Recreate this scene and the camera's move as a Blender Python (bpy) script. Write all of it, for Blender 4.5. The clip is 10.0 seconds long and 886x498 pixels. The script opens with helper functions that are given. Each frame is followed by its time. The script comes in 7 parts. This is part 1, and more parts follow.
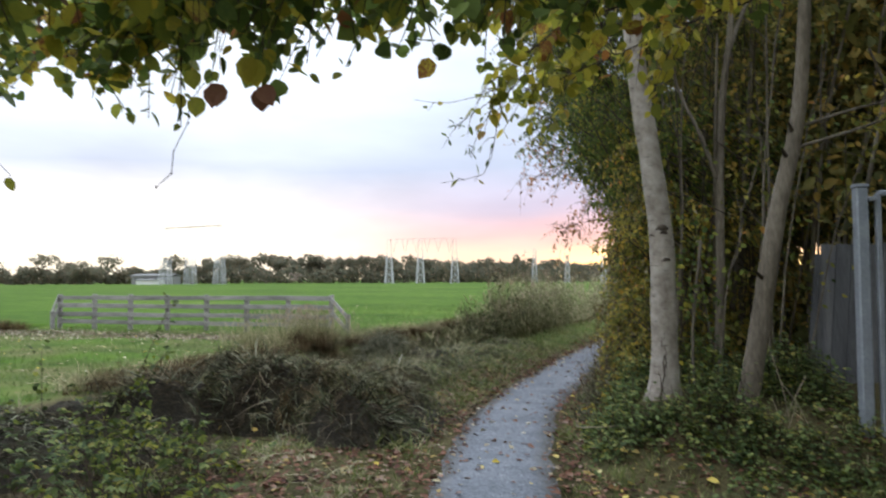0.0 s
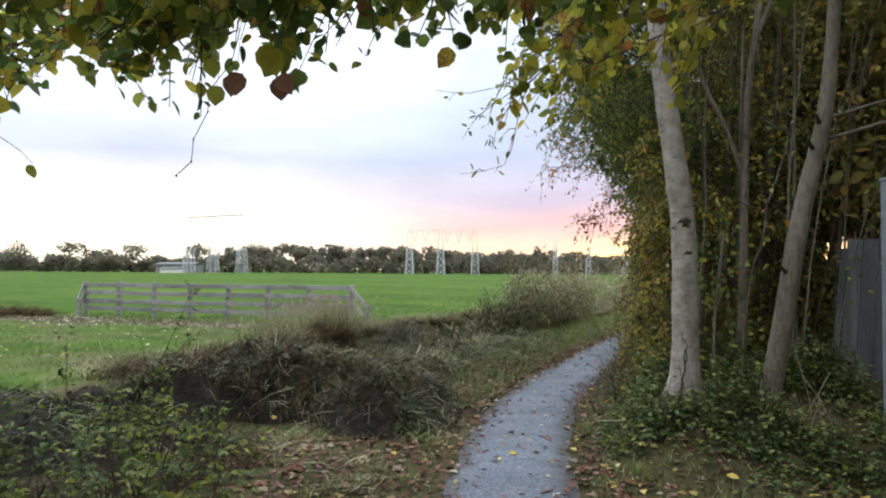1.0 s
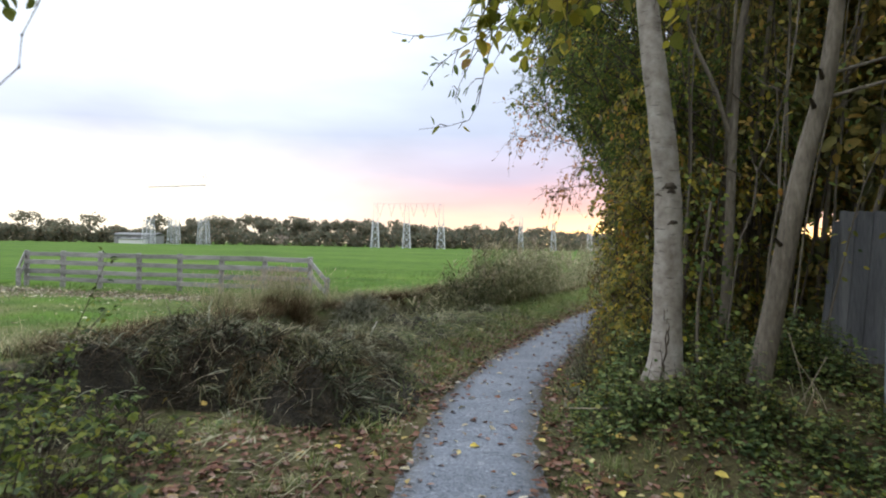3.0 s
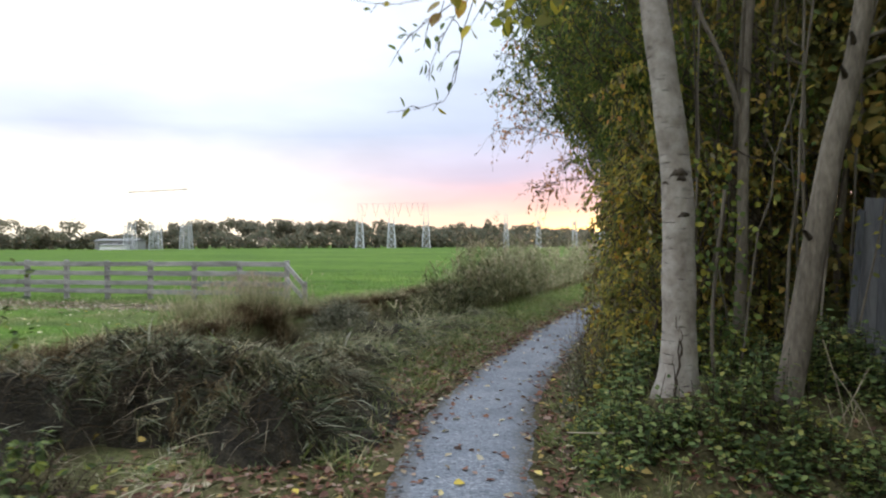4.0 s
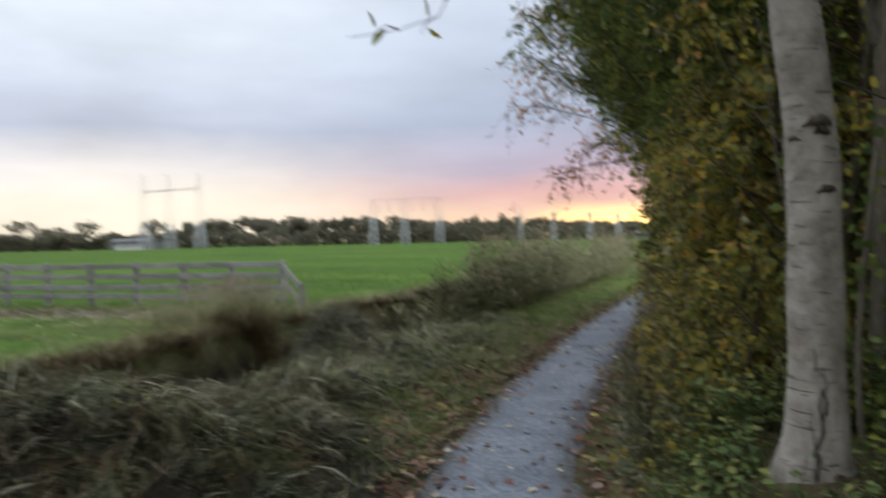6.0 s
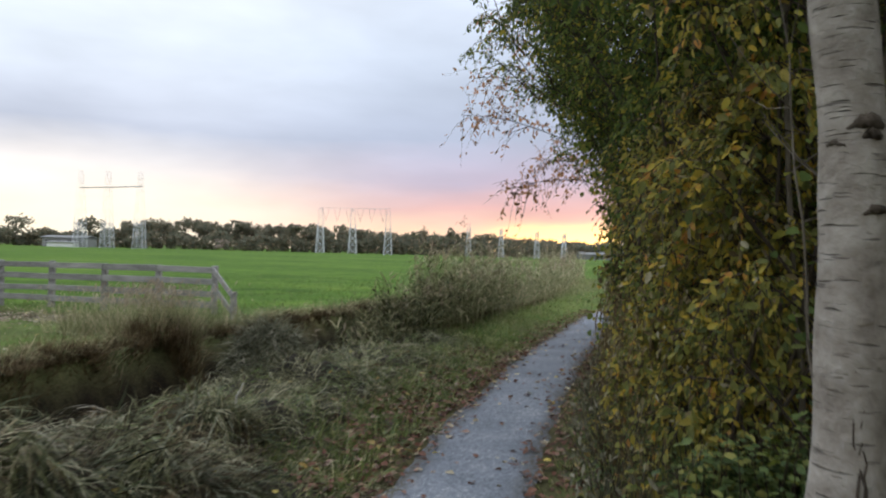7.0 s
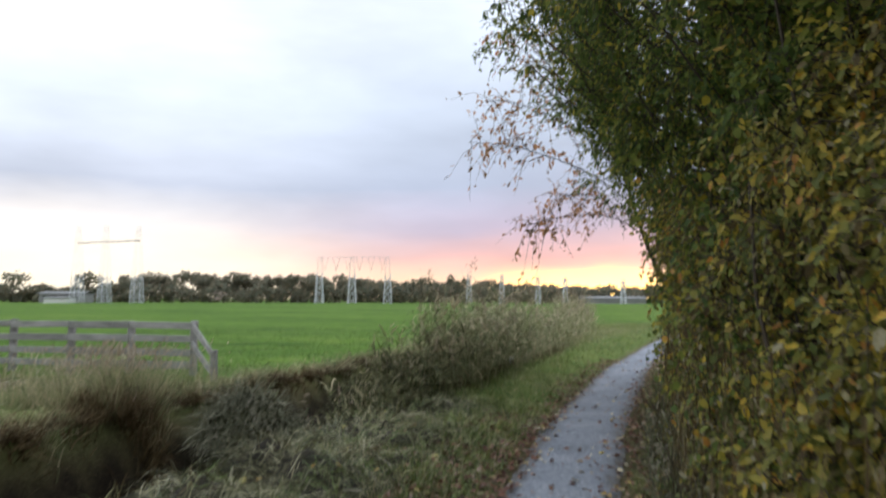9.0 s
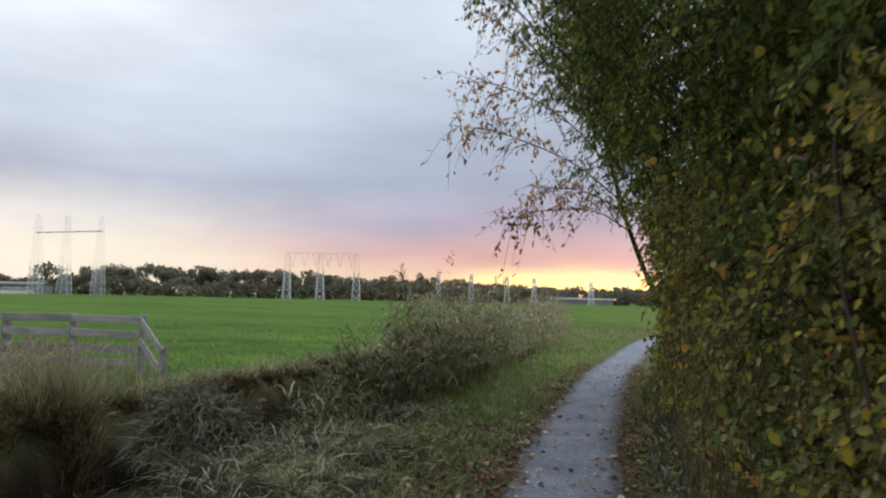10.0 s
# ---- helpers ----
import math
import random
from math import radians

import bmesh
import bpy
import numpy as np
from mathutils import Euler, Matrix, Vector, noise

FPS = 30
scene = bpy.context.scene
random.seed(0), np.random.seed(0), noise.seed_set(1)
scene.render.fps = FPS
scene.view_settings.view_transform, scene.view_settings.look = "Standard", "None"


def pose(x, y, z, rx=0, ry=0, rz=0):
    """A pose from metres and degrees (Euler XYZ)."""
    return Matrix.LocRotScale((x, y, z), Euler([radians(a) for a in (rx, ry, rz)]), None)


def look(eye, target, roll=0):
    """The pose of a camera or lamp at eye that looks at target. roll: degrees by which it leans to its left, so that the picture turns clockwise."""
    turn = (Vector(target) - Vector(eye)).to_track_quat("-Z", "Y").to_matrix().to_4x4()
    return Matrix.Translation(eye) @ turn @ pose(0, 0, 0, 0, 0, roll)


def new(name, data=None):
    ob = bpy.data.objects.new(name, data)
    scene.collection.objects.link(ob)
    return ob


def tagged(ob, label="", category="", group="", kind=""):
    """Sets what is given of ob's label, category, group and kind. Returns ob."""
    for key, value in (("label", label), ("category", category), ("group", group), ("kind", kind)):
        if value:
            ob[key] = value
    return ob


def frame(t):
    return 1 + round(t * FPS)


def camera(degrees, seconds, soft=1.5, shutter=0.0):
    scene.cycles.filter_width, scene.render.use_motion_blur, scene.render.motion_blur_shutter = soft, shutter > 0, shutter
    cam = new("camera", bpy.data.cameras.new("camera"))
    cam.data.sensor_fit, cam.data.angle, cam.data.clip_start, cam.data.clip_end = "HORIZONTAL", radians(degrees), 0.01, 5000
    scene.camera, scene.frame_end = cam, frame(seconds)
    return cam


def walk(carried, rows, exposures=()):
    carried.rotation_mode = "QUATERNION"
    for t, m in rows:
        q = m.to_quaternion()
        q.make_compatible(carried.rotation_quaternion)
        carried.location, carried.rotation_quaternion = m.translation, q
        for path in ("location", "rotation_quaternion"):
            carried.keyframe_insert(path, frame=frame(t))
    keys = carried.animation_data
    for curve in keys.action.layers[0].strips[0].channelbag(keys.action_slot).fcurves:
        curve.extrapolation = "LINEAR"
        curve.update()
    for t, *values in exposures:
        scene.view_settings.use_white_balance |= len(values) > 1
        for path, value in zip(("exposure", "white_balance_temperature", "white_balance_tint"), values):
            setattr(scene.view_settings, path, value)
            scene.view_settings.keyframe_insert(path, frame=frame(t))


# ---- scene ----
cam = camera(65.2, 10.0, soft=2.0, shutter=0.6)
PATH = [
    (0, (0.964, 1.617, 1.629), (0.818, 3.61, 1.715), -0.3),
    (0.1, (0.968, 1.623, 1.632), (0.839, 3.617, 1.7), -0.3),
    (0.2, (0.972, 1.628, 1.635), (0.856, 3.624, 1.689), -0.2),
    (0.4, (0.978, 1.635, 1.638), (0.83, 3.628, 1.706), -0.1),
    (0.5, (0.979, 1.636, 1.639), (0.831, 3.629, 1.71), 0.0),
    (0.6, (0.978, 1.636, 1.638), (0.804, 3.627, 1.707), -0.3),
    (0.8, (0.976, 1.635, 1.631), (0.782, 3.625, 1.681), 0.3),
    (0.9, (0.974, 1.633, 1.628), (0.778, 3.623, 1.682), 0.3),
    (1, (0.974, 1.631, 1.627), (0.769, 3.62, 1.688), 0.3),
    (1.1, (0.976, 1.628, 1.629), (0.767, 3.617, 1.664), 0.2),
    (1.3, (0.987, 1.621, 1.641), (0.776, 3.609, 1.694), 0.2),
    (1.5, (1.0, 1.618, 1.648), (0.795, 3.606, 1.713), 0.1),
    (1.7, (1.009, 1.623, 1.639), (0.814, 3.612, 1.692), -0.0),
    (1.8, (1.012, 1.634, 1.631), (0.822, 3.624, 1.669), -0.1),
    (1.9, (1.014, 1.655, 1.622), (0.773, 3.64, 1.643), -0.2),
    (2, (1.015, 1.69, 1.615), (0.757, 3.673, 1.621), -0.2),
    (2.1, (1.016, 1.743, 1.61), (0.793, 3.73, 1.6), -0.2),
    (2.2, (1.017, 1.812, 1.607), (0.83, 3.803, 1.588), -0.1),
    (2.4, (1.019, 1.977, 1.599), (0.867, 3.971, 1.564), 0.3),
    (2.5, (1.019, 2.062, 1.59), (0.87, 4.056, 1.561), 0.6),
    (2.6, (0.997, 2.143, 1.578), (0.882, 4.14, 1.551), 0.9),
    (2.7, (0.975, 2.218, 1.572), (0.87, 4.215, 1.548), 1.1),
    (3.8, (1.02, 3.01, 1.61), (0.942, 5.008, 1.62), -0.4),
    (3.9, (1.019, 3.127, 1.604), (0.982, 5.127, 1.603), -0.3),
    (4, (1.017, 3.238, 1.599), (0.951, 5.237, 1.584), -0.3),
    (4.1, (1.015, 3.326, 1.599), (1.038, 5.326, 1.573), -0.4),
    (4.2, (1.014, 3.396, 1.599), (0.991, 5.396, 1.571), -0.5),
    (4.3, (1.013, 3.458, 1.6), (1.015, 5.458, 1.592), -0.2),
    (4.4, (1.012, 3.52, 1.601), (1.0, 5.52, 1.636), -0.7),
    (4.5, (1.012, 3.594, 1.603), (0.939, 5.592, 1.645), -0.9),
    (4.6, (1.013, 3.685, 1.606), (0.896, 5.682, 1.639), -0.5),
    (4.7, (1.014, 3.79, 1.611), (0.893, 5.786, 1.622), -0.6),
    (4.8, (1.016, 3.901, 1.616), (0.838, 5.893, 1.6), -0.7),
    (4.9, (1.017, 4.012, 1.622), (0.812, 6.002, 1.609), -1.1),
    (5, (1.018, 4.116, 1.628), (0.757, 6.099, 1.63), -2.0),
    (5.1, (1.014, 4.208, 1.633), (0.795, 6.195, 1.682), -1.6),
    (5.2, (1.004, 4.29, 1.637), (0.814, 6.28, 1.706), -1.3),
    (5.3, (0.991, 4.37, 1.64), (0.815, 6.361, 1.709), -0.8),
    (5.4, (0.981, 4.452, 1.642), (0.749, 6.438, 1.657), -1.4),
    (5.5, (0.977, 4.541, 1.643), (0.698, 6.521, 1.649), -2.2),
    (5.6, (0.981, 4.642, 1.64), (0.738, 6.627, 1.633), -1.9),
    (5.7, (0.993, 4.75, 1.634), (0.773, 6.738, 1.651), -1.4),
    (5.9, (1.023, 4.967, 1.619), (0.853, 6.96, 1.619), -1.3),
    (6, (1.037, 5.065, 1.616), (0.93, 7.062, 1.586), -1.3),
    (6.1, (1.046, 5.15, 1.62), (0.992, 7.148, 1.557), -1.2),
    (6.2, (1.049, 5.228, 1.623), (0.994, 7.226, 1.554), -1.7),
    (7.3, (1.05, 6.166, 1.611), (1.109, 8.165, 1.637), 2.3),
    (7.4, (1.07, 6.264, 1.599), (1.109, 8.263, 1.606), 2.0),
    (7.5, (1.09, 6.36, 1.589), (1.141, 8.359, 1.596), 1.2),
    (7.6, (1.086, 6.452, 1.589), (1.105, 8.452, 1.608), 0.6),
    (7.8, (1.059, 6.628, 1.59), (1.155, 8.624, 1.669), -0.4),
    (7.9, (1.043, 6.716, 1.59), (1.128, 8.714, 1.618), 0.0),
    (8, (1.03, 6.806, 1.591), (1.132, 8.803, 1.59), -0.8),
    (8.1, (1.021, 6.9, 1.591), (1.151, 8.896, 1.577), -0.7),
    (8.2, (1.016, 6.996, 1.592), (1.143, 8.991, 1.624), -0.5),
    (8.4, (1.011, 7.175, 1.594), (1.079, 9.172, 1.683), 0.2),
    (8.5, (1.007, 7.252, 1.597), (1.084, 9.248, 1.705), 0.4),
    (8.6, (1.001, 7.317, 1.601), (1.085, 9.312, 1.716), 0.5),
    (8.8, (0.98, 7.433, 1.61), (1.041, 9.428, 1.747), 0.3),
    (8.9, (0.967, 7.497, 1.614), (1.021, 9.492, 1.748), 0.2),
    (9, (0.953, 7.574, 1.619), (0.996, 9.568, 1.763), 0.1),
    (9.1, (0.938, 7.668, 1.623), (1.085, 9.652, 1.825), 0.0),
    (9.2, (0.923, 7.775, 1.626), (1.07, 9.759, 1.827), -0.1),
    (9.4, (0.902, 8.003, 1.63), (1.057, 9.99, 1.8), -0.3),
    (9.5, (0.899, 8.113, 1.63), (1.053, 10.099, 1.814), 0.0),
    (9.6, (0.899, 8.213, 1.628), (1.045, 10.198, 1.822), 0.0),
    (9.8, (0.902, 8.388, 1.617), (0.982, 10.377, 1.807), 0.6),
    (9.9, (0.905, 8.468, 1.609), (1.027, 10.458, 1.768), 0.9),
    (10, (0.907, 8.545, 1.6), (1.038, 10.536, 1.741), 1.2),
]
EXPOSURES = [(0.0, 0.26), (2.5, 0.28), (4.0, 0.28), (5.0, 0.34), (5.5, 0.0), (6.0, -0.26), (6.6, -0.18), (7.5, -0.04), (8.5, 0.04), (9.0, -0.02), (9.5, -0.36), (10.0, -0.40)]
walk(cam, [(t, look(eye, target, roll)) for t, eye, target, roll in PATH], EXPOSURES)

# ---------------------------------------------------------------- light
SUN_AZ = 21.0    # degrees to the right of +y
SUN_EL = 3.0


def node(tree, kind, links=(), **values):
    n = tree.nodes.new(kind)
    if "operation" in values:
        n.operation = values["operation"]
    if "use_clamp" in values:
        n.use_clamp = values["use_clamp"]
    if "interpolation_type" in values:
        n.interpolation_type = values["interpolation_type"]
    if "attribute_name" in values:
        n.attribute_name = values["attribute_name"]
    for socket, source in dict(links).items():
        if isinstance(source, bpy.types.NodeSocket):
            tree.links.new(source, n.inputs[socket])
        else:
            n.inputs[socket].default_value = source
    return n


def ramp(tree, fac, stops, mode="LINEAR"):
    n = tree.nodes.new("ShaderNodeValToRGB")
    n.color_ramp.interpolation = mode
    while len(n.color_ramp.elements) < len(stops):
        n.color_ramp.elements.new(0.5)
    for e, (p, c) in zip(n.color_ramp.elements, stops):
        e.position, e.color = p, (*c, 1.0)
    tree.links.new(fac, n.inputs["Fac"])
    return n.outputs["Color"]


def maths(tree, op, a, b=0.0, clamp=False):
    return node(tree, "ShaderNodeMath", {0: a, 1: b}, operation=op, use_clamp=clamp).outputs[0]


def mix(tree, fac, a, b, kind="MIX"):
    n = tree.nodes.new("ShaderNodeMix")
    n.data_type, n.blend_type = "RGBA", kind
    for socket, source in ((n.inputs["Factor"], fac), (n.inputs[6], a), (n.inputs[7], b)):
        if isinstance(source, bpy.types.NodeSocket):
            tree.links.new(source, socket)
        elif isinstance(source, (int, float)):
            socket.default_value = source
        else:
            socket.default_value = (*source, 1.0)
    return n.outputs[2]


def build_world():
    world = bpy.data.worlds.new("sunset_sky")
    scene.world = world
    world.use_nodes = True
    t = world.node_tree
    t.nodes.clear()
    direction = node(t, "ShaderNodeTexCoord").outputs["Generated"]
    xyz = node(t, "ShaderNodeSeparateXYZ", {0: direction})
    up = maths(t, "ADD", maths(t, "MULTIPLY", xyz.outputs[2], 1.0), 0.0)
    # a slow waviness of the cloud base
    wave = node(t, "ShaderNodeTexNoise", {"Vector": node(t, "ShaderNodeMapping", {"Vector": direction, "Scale": (2.2, 2.2, 9.0)}).outputs[0],
                                         "Scale": 1.6, "Detail": 4.0, "Roughness": 0.55}).outputs["Fac"]
    el = maths(t, "ADD", up, maths(t, "MULTIPLY", maths(t, "SUBTRACT", wave, 0.5), 0.05))
    flat = node(t, "ShaderNodeVectorMath", {0: node(t, "ShaderNodeCombineXYZ", {0: xyz.outputs[0], 1: xyz.outputs[1], 2: 0.0}).outputs[0]}, operation="NORMALIZE").outputs[0]
    a = radians(SUN_AZ)
    toward = node(t, "ShaderNodeVectorMath", {0: flat, 1: (math.sin(a), math.cos(a), 0.0)}, operation="DOT_PRODUCT").outputs["Value"]
    near = node(t, "ShaderNodeMapRange", {"Value": toward, "From Min": 0.72, "From Max": 0.985}, interpolation_type="SMOOTHSTEP").outputs[0]
    core = node(t, "ShaderNodeMapRange", {"Value": toward, "From Min": 0.95, "From Max": 0.996}, interpolation_type="SMOOTHSTEP").outputs[0]
    pos = maths(t, "MULTIPLY", el, 1.0, True)
    # towards the sun: yellow light under a pink-rimmed grey-lilac cloud bank
    warm = ramp(t, pos, [(0.0, SKY["w0"]), (0.028, SKY["w1"]), (0.062, SKY["w2"]), (0.105, SKY["w3"]), (0.16, SKY["w4"]), (0.27, SKY["w5"]), (0.45, SKY["w6"]), (1.0, SKY["w7"])])
    cool = ramp(t, pos, [(0.0, SKY["c0"]), (0.06, SKY["c1"]), (0.095, SKY["c2"]), (0.16, SKY["c3"]), (0.27, SKY["c4"]), (0.45, SKY["c5"]), (1.0, SKY["c6"])])
    clouds = mix(t, near, cool, warm)
    glow = maths(t, "MULTIPLY", core, node(t, "ShaderNodeMapRange", {"Value": el, "From Min": 0.054, "From Max": 0.008}, interpolation_type="SMOOTHSTEP").outputs[0])
    clouds = mix(t, glow, clouds, SKY["glow"])
    lumps = node(t, "ShaderNodeTexNoise", {"Vector": node(t, "ShaderNodeMapping", {"Vector": direction, "Scale": (1.0, 1.0, 3.2)}).outputs[0],
                                          "Scale": 3.4, "Detail": 4.0, "Roughness": 0.5, "Distortion": 0.1}).outputs["Fac"]
    shade = node(t, "ShaderNodeMapRange", {"Value": lumps, "From Min": 0.3, "From Max": 0.7, "To Min": 0.87, "To Max": 1.12}).outputs[0]
    clouds = mix(t, 1.0, clouds, node(t, "ShaderNodeCombineColor", {0: shade, 1: shade, 2: shade}).outputs[0], "MULTIPLY")
    sky = t.nodes.new("ShaderNodeTexSky")
    sky.sky_type, sky.sun_disc = "NISHITA", False
    sky.sun_elevation, sky.sun_rotation = radians(SUN_EL), radians(SUN_AZ)
    clear = node(t, "ShaderNodeVectorMath", {0: sky.outputs[0], "Scale": 0.1}, operation="SCALE").outputs[0]
    colour = mix(t, 0.95, clear, clouds)
    back = node(t, "ShaderNodeBackground", {"Color": colour, "Strength": 1.0})
    t.links.new(back.outputs[0], node(t, "ShaderNodeOutputWorld").inputs[0])


SKY = {
    "w0": (1.46, 1.0, 0.60), "w1": (1.28, 0.89, 0.65), "w2": (0.98, 0.60, 0.60), "w3": (0.63, 0.56, 0.73), "w4": (0.51, 0.585, 0.765),
    "w5": (0.70, 0.80, 0.98), "w6": (1.04, 1.14, 1.30), "w7": (2.2, 2.42, 2.75),
    "c0": (1.36, 1.20, 0.95), "c1": (1.32, 1.20, 1.02), "c2": (1.2, 1.14, 1.12), "c3": (0.73, 0.795, 0.96), "c4": (1.0, 1.10, 1.24),
    "c5": (1.30, 1.37, 1.48), "c6": (2.2, 2.42, 2.75), "glow": (4.3, 2.65, 0.8),
}
build_world()

sun = new("sun", bpy.data.lights.new("sun", "SUN"))
sun.data.energy, sun.data.angle, sun.data.color = 0.6, radians(10.0), (1.0, 0.72, 0.45)
sun.matrix_world = look((0, 0, 0), (-math.sin(radians(SUN_AZ)), -math.cos(radians(SUN_AZ)), -math.tan(radians(SUN_EL))))

# ---------------------------------------------------------------- materials


def material(name, stops, rough=0.8, scale=4.0, fine=60.0, bump=0.3, spec=0.3, vary=0.0, metal=0.0, stretch=(1, 1, 1), depth=0.01):
    """Two scales of noise run along a colour ramp; bump from the finer one."""
    m = bpy.data.materials.new(name)
    m.use_nodes = True
    t = m.node_tree
    b = t.nodes["Principled BSDF"]
    co = node(t, "ShaderNodeMapping", {"Vector": node(t, "ShaderNodeTexCoord").outputs["Object"], "Scale": stretch}).outputs[0]
    big = node(t, "ShaderNodeTexNoise", {"Vector": co, "Scale": scale, "Detail": 5.0, "Roughness": 0.6}).outputs["Fac"]
    small = node(t, "ShaderNodeTexNoise", {"Vector": co, "Scale": fine, "Detail": 3.0, "Roughness": 0.6}).outputs["Fac"]
    f = maths(t, "ADD", maths(t, "MULTIPLY", big, 0.65), maths(t, "MULTIPLY", small, 0.35))
    if vary:
        r = node(t, "ShaderNodeObjectInfo").outputs["Random"]
        f = maths(t, "ADD", f, maths(t, "MULTIPLY", maths(t, "SUBTRACT", r, 0.5), vary))
    f = node(t, "ShaderNodeMapRange", {"Value": f, "From Min": 0.3, "From Max": 0.7}).outputs[0]
    t.links.new(ramp(t, f, stops), b.inputs["Base Color"])
    b.inputs["Roughness"].default_value, b.inputs["Metallic"].default_value = rough, metal
    b.inputs["Specular IOR Level"].default_value = spec
    if bump:
        t.links.new(node(t, "ShaderNodeBump", {"Height": small, "Strength": bump, "Distance": depth}).outputs[0], b.inputs["Normal"])
    return m


def leaf_material(name, stops, through_light=0.35, rough=0.45, spec=0.45):
    """Each leaf or blade takes its own colour from the ramp; some light passes through it."""
    m = bpy.data.materials.new(name)
    m.use_nodes = True
    t = m.node_tree
    b, out = t.nodes["Principled BSDF"], t.nodes["Material Output"]
    r = node(t, "ShaderNodeNewGeometry").outputs["Random Per Island"]
    co = node(t, "ShaderNodeTexCoord").outputs["Object"]
    patch = node(t, "ShaderNodeTexNoise", {"Vector": co, "Scale": 1.7, "Detail": 3.0}).outputs["Fac"]
    speck = node(t, "ShaderNodeTexNoise", {"Vector": co, "Scale": 70.0, "Detail": 2.0}).outputs["Fac"]
    f = maths(t, "ADD", r, maths(t, "MULTIPLY", maths(t, "SUBTRACT", patch, 0.5), 1.0))
    f = maths(t, "ADD", f, maths(t, "MULTIPLY", maths(t, "SUBTRACT", speck, 0.5), 0.3), True)
    c = ramp(t, f, stops)
    t.links.new(c, b.inputs["Base Color"])
    b.inputs["Roughness"].default_value, b.inputs["Specular IOR Level"].default_value = rough, spec
    if through_light:
        tr = node(t, "ShaderNodeBsdfTranslucent", {"Color": c})
        ms = node(t, "ShaderNodeMixShader", {0: through_light, 1: b.outputs[0], 2: tr.outputs[0]})
        t.links.new(ms.outputs[0], out.inputs[0])
    return m


def ground_material():
    m = bpy.data.materials.new("meadow_and_verge")
    m.use_nodes = True
    t = m.node_tree
    b = t.nodes["Principled BSDF"]
    co = node(t, "ShaderNodeTexCoord").outputs["Object"]

    def noise_of(scale, detail=4.0):
        return node(t, "ShaderNodeTexNoise", {"Vector": co, "Scale": scale, "Detail": detail, "Roughness": 0.6}).outputs["Fac"]
    wide, mid, fine = noise_of(0.05), noise_of(0.9), noise_of(28.0)
    streak = node(t, "ShaderNodeTexNoise", {"Vector": node(t, "ShaderNodeMapping", {"Vector": co, "Scale": (0.12, 0.6, 1.0)}).outputs[0], "Scale": 1.0, "Detail": 5.0, "Roughness": 0.65}).outputs["Fac"]
    f = maths(t, "ADD", maths(t, "MULTIPLY", wide, 0.3), maths(t, "ADD", maths(t, "MULTIPLY", mid, 0.2), maths(t, "MULTIPLY", fine, 0.2)))
    f = maths(t, "ADD", f, maths(t, "MULTIPLY", streak, 0.3))
    f = node(t, "ShaderNodeMapRange", {"Value": f, "From Min": 0.41, "From Max": 0.59}).outputs[0]
    turf = ramp(t, f, [(0.0, (0.032, 0.068, 0.009)), (0.45, (0.062, 0.122, 0.014)), (0.8, (0.09, 0.155, 0.020)), (1.0, (0.13, 0.172, 0.035))])
    g = maths(t, "ADD", maths(t, "MULTIPLY", mid, 0.5), maths(t, "MULTIPLY", fine, 0.5))
    g = node(t, "ShaderNodeMapRange", {"Value": g, "From Min": 0.35, "From Max": 0.65}).outputs[0]
    soil = ramp(t, g, [(0.0, (0.022, 0.016, 0.010)), (0.4, (0.055, 0.042, 0.024)), (0.7, (0.085, 0.072, 0.035)), (1.0, (0.13, 0.10, 0.06))])
    verge = ramp(t, g, [(0.0, (0.055, 0.058, 0.022)), (0.5, (0.12, 0.125, 0.048)), (1.0, (0.20, 0.175, 0.085))])
    soily = node(t, "ShaderNodeAttribute", attribute_name="soil").outputs["Fac"]
    vergy = node(t, "ShaderNodeAttribute", attribute_name="verge").outputs["Fac"]
    edge = maths(t, "MULTIPLY", maths(t, "SUBTRACT", mid, 0.5), 1.2)
    colour = mix(t, maths(t, "ADD", vergy, maths(t, "MULTIPLY", edge, maths(t, "MULTIPLY", vergy, maths(t, "SUBTRACT", 1.0, vergy))), True), turf, verge)
    colour = mix(t, maths(t, "ADD", soily, maths(t, "MULTIPLY", edge, maths(t, "MULTIPLY", soily, maths(t, "SUBTRACT", 1.0, soily))), True), colour, soil)
    # near-black ramp that paints the shade down in the ditches
    hollow_shade = ramp(t, g, [(0.0, (0.008, 0.006, 0.004)), (0.6, (0.02, 0.015, 0.009)), (1.0, (0.045, 0.034, 0.02))])
    colour = mix(t, node(t, "ShaderNodeAttribute", attribute_name="hollow_shade").outputs["Fac"], colour, hollow_shade)
    t.links.new(colour, b.inputs["Base Color"])
    b.inputs["Roughness"].default_value, b.inputs["Specular IOR Level"].default_value = 0.95, 0.1
    t.links.new(node(t, "ShaderNodeBump", {"Height": fine, "Strength": 0.6, "Distance": 0.04}).outputs[0], b.inputs["Normal"])
    return m


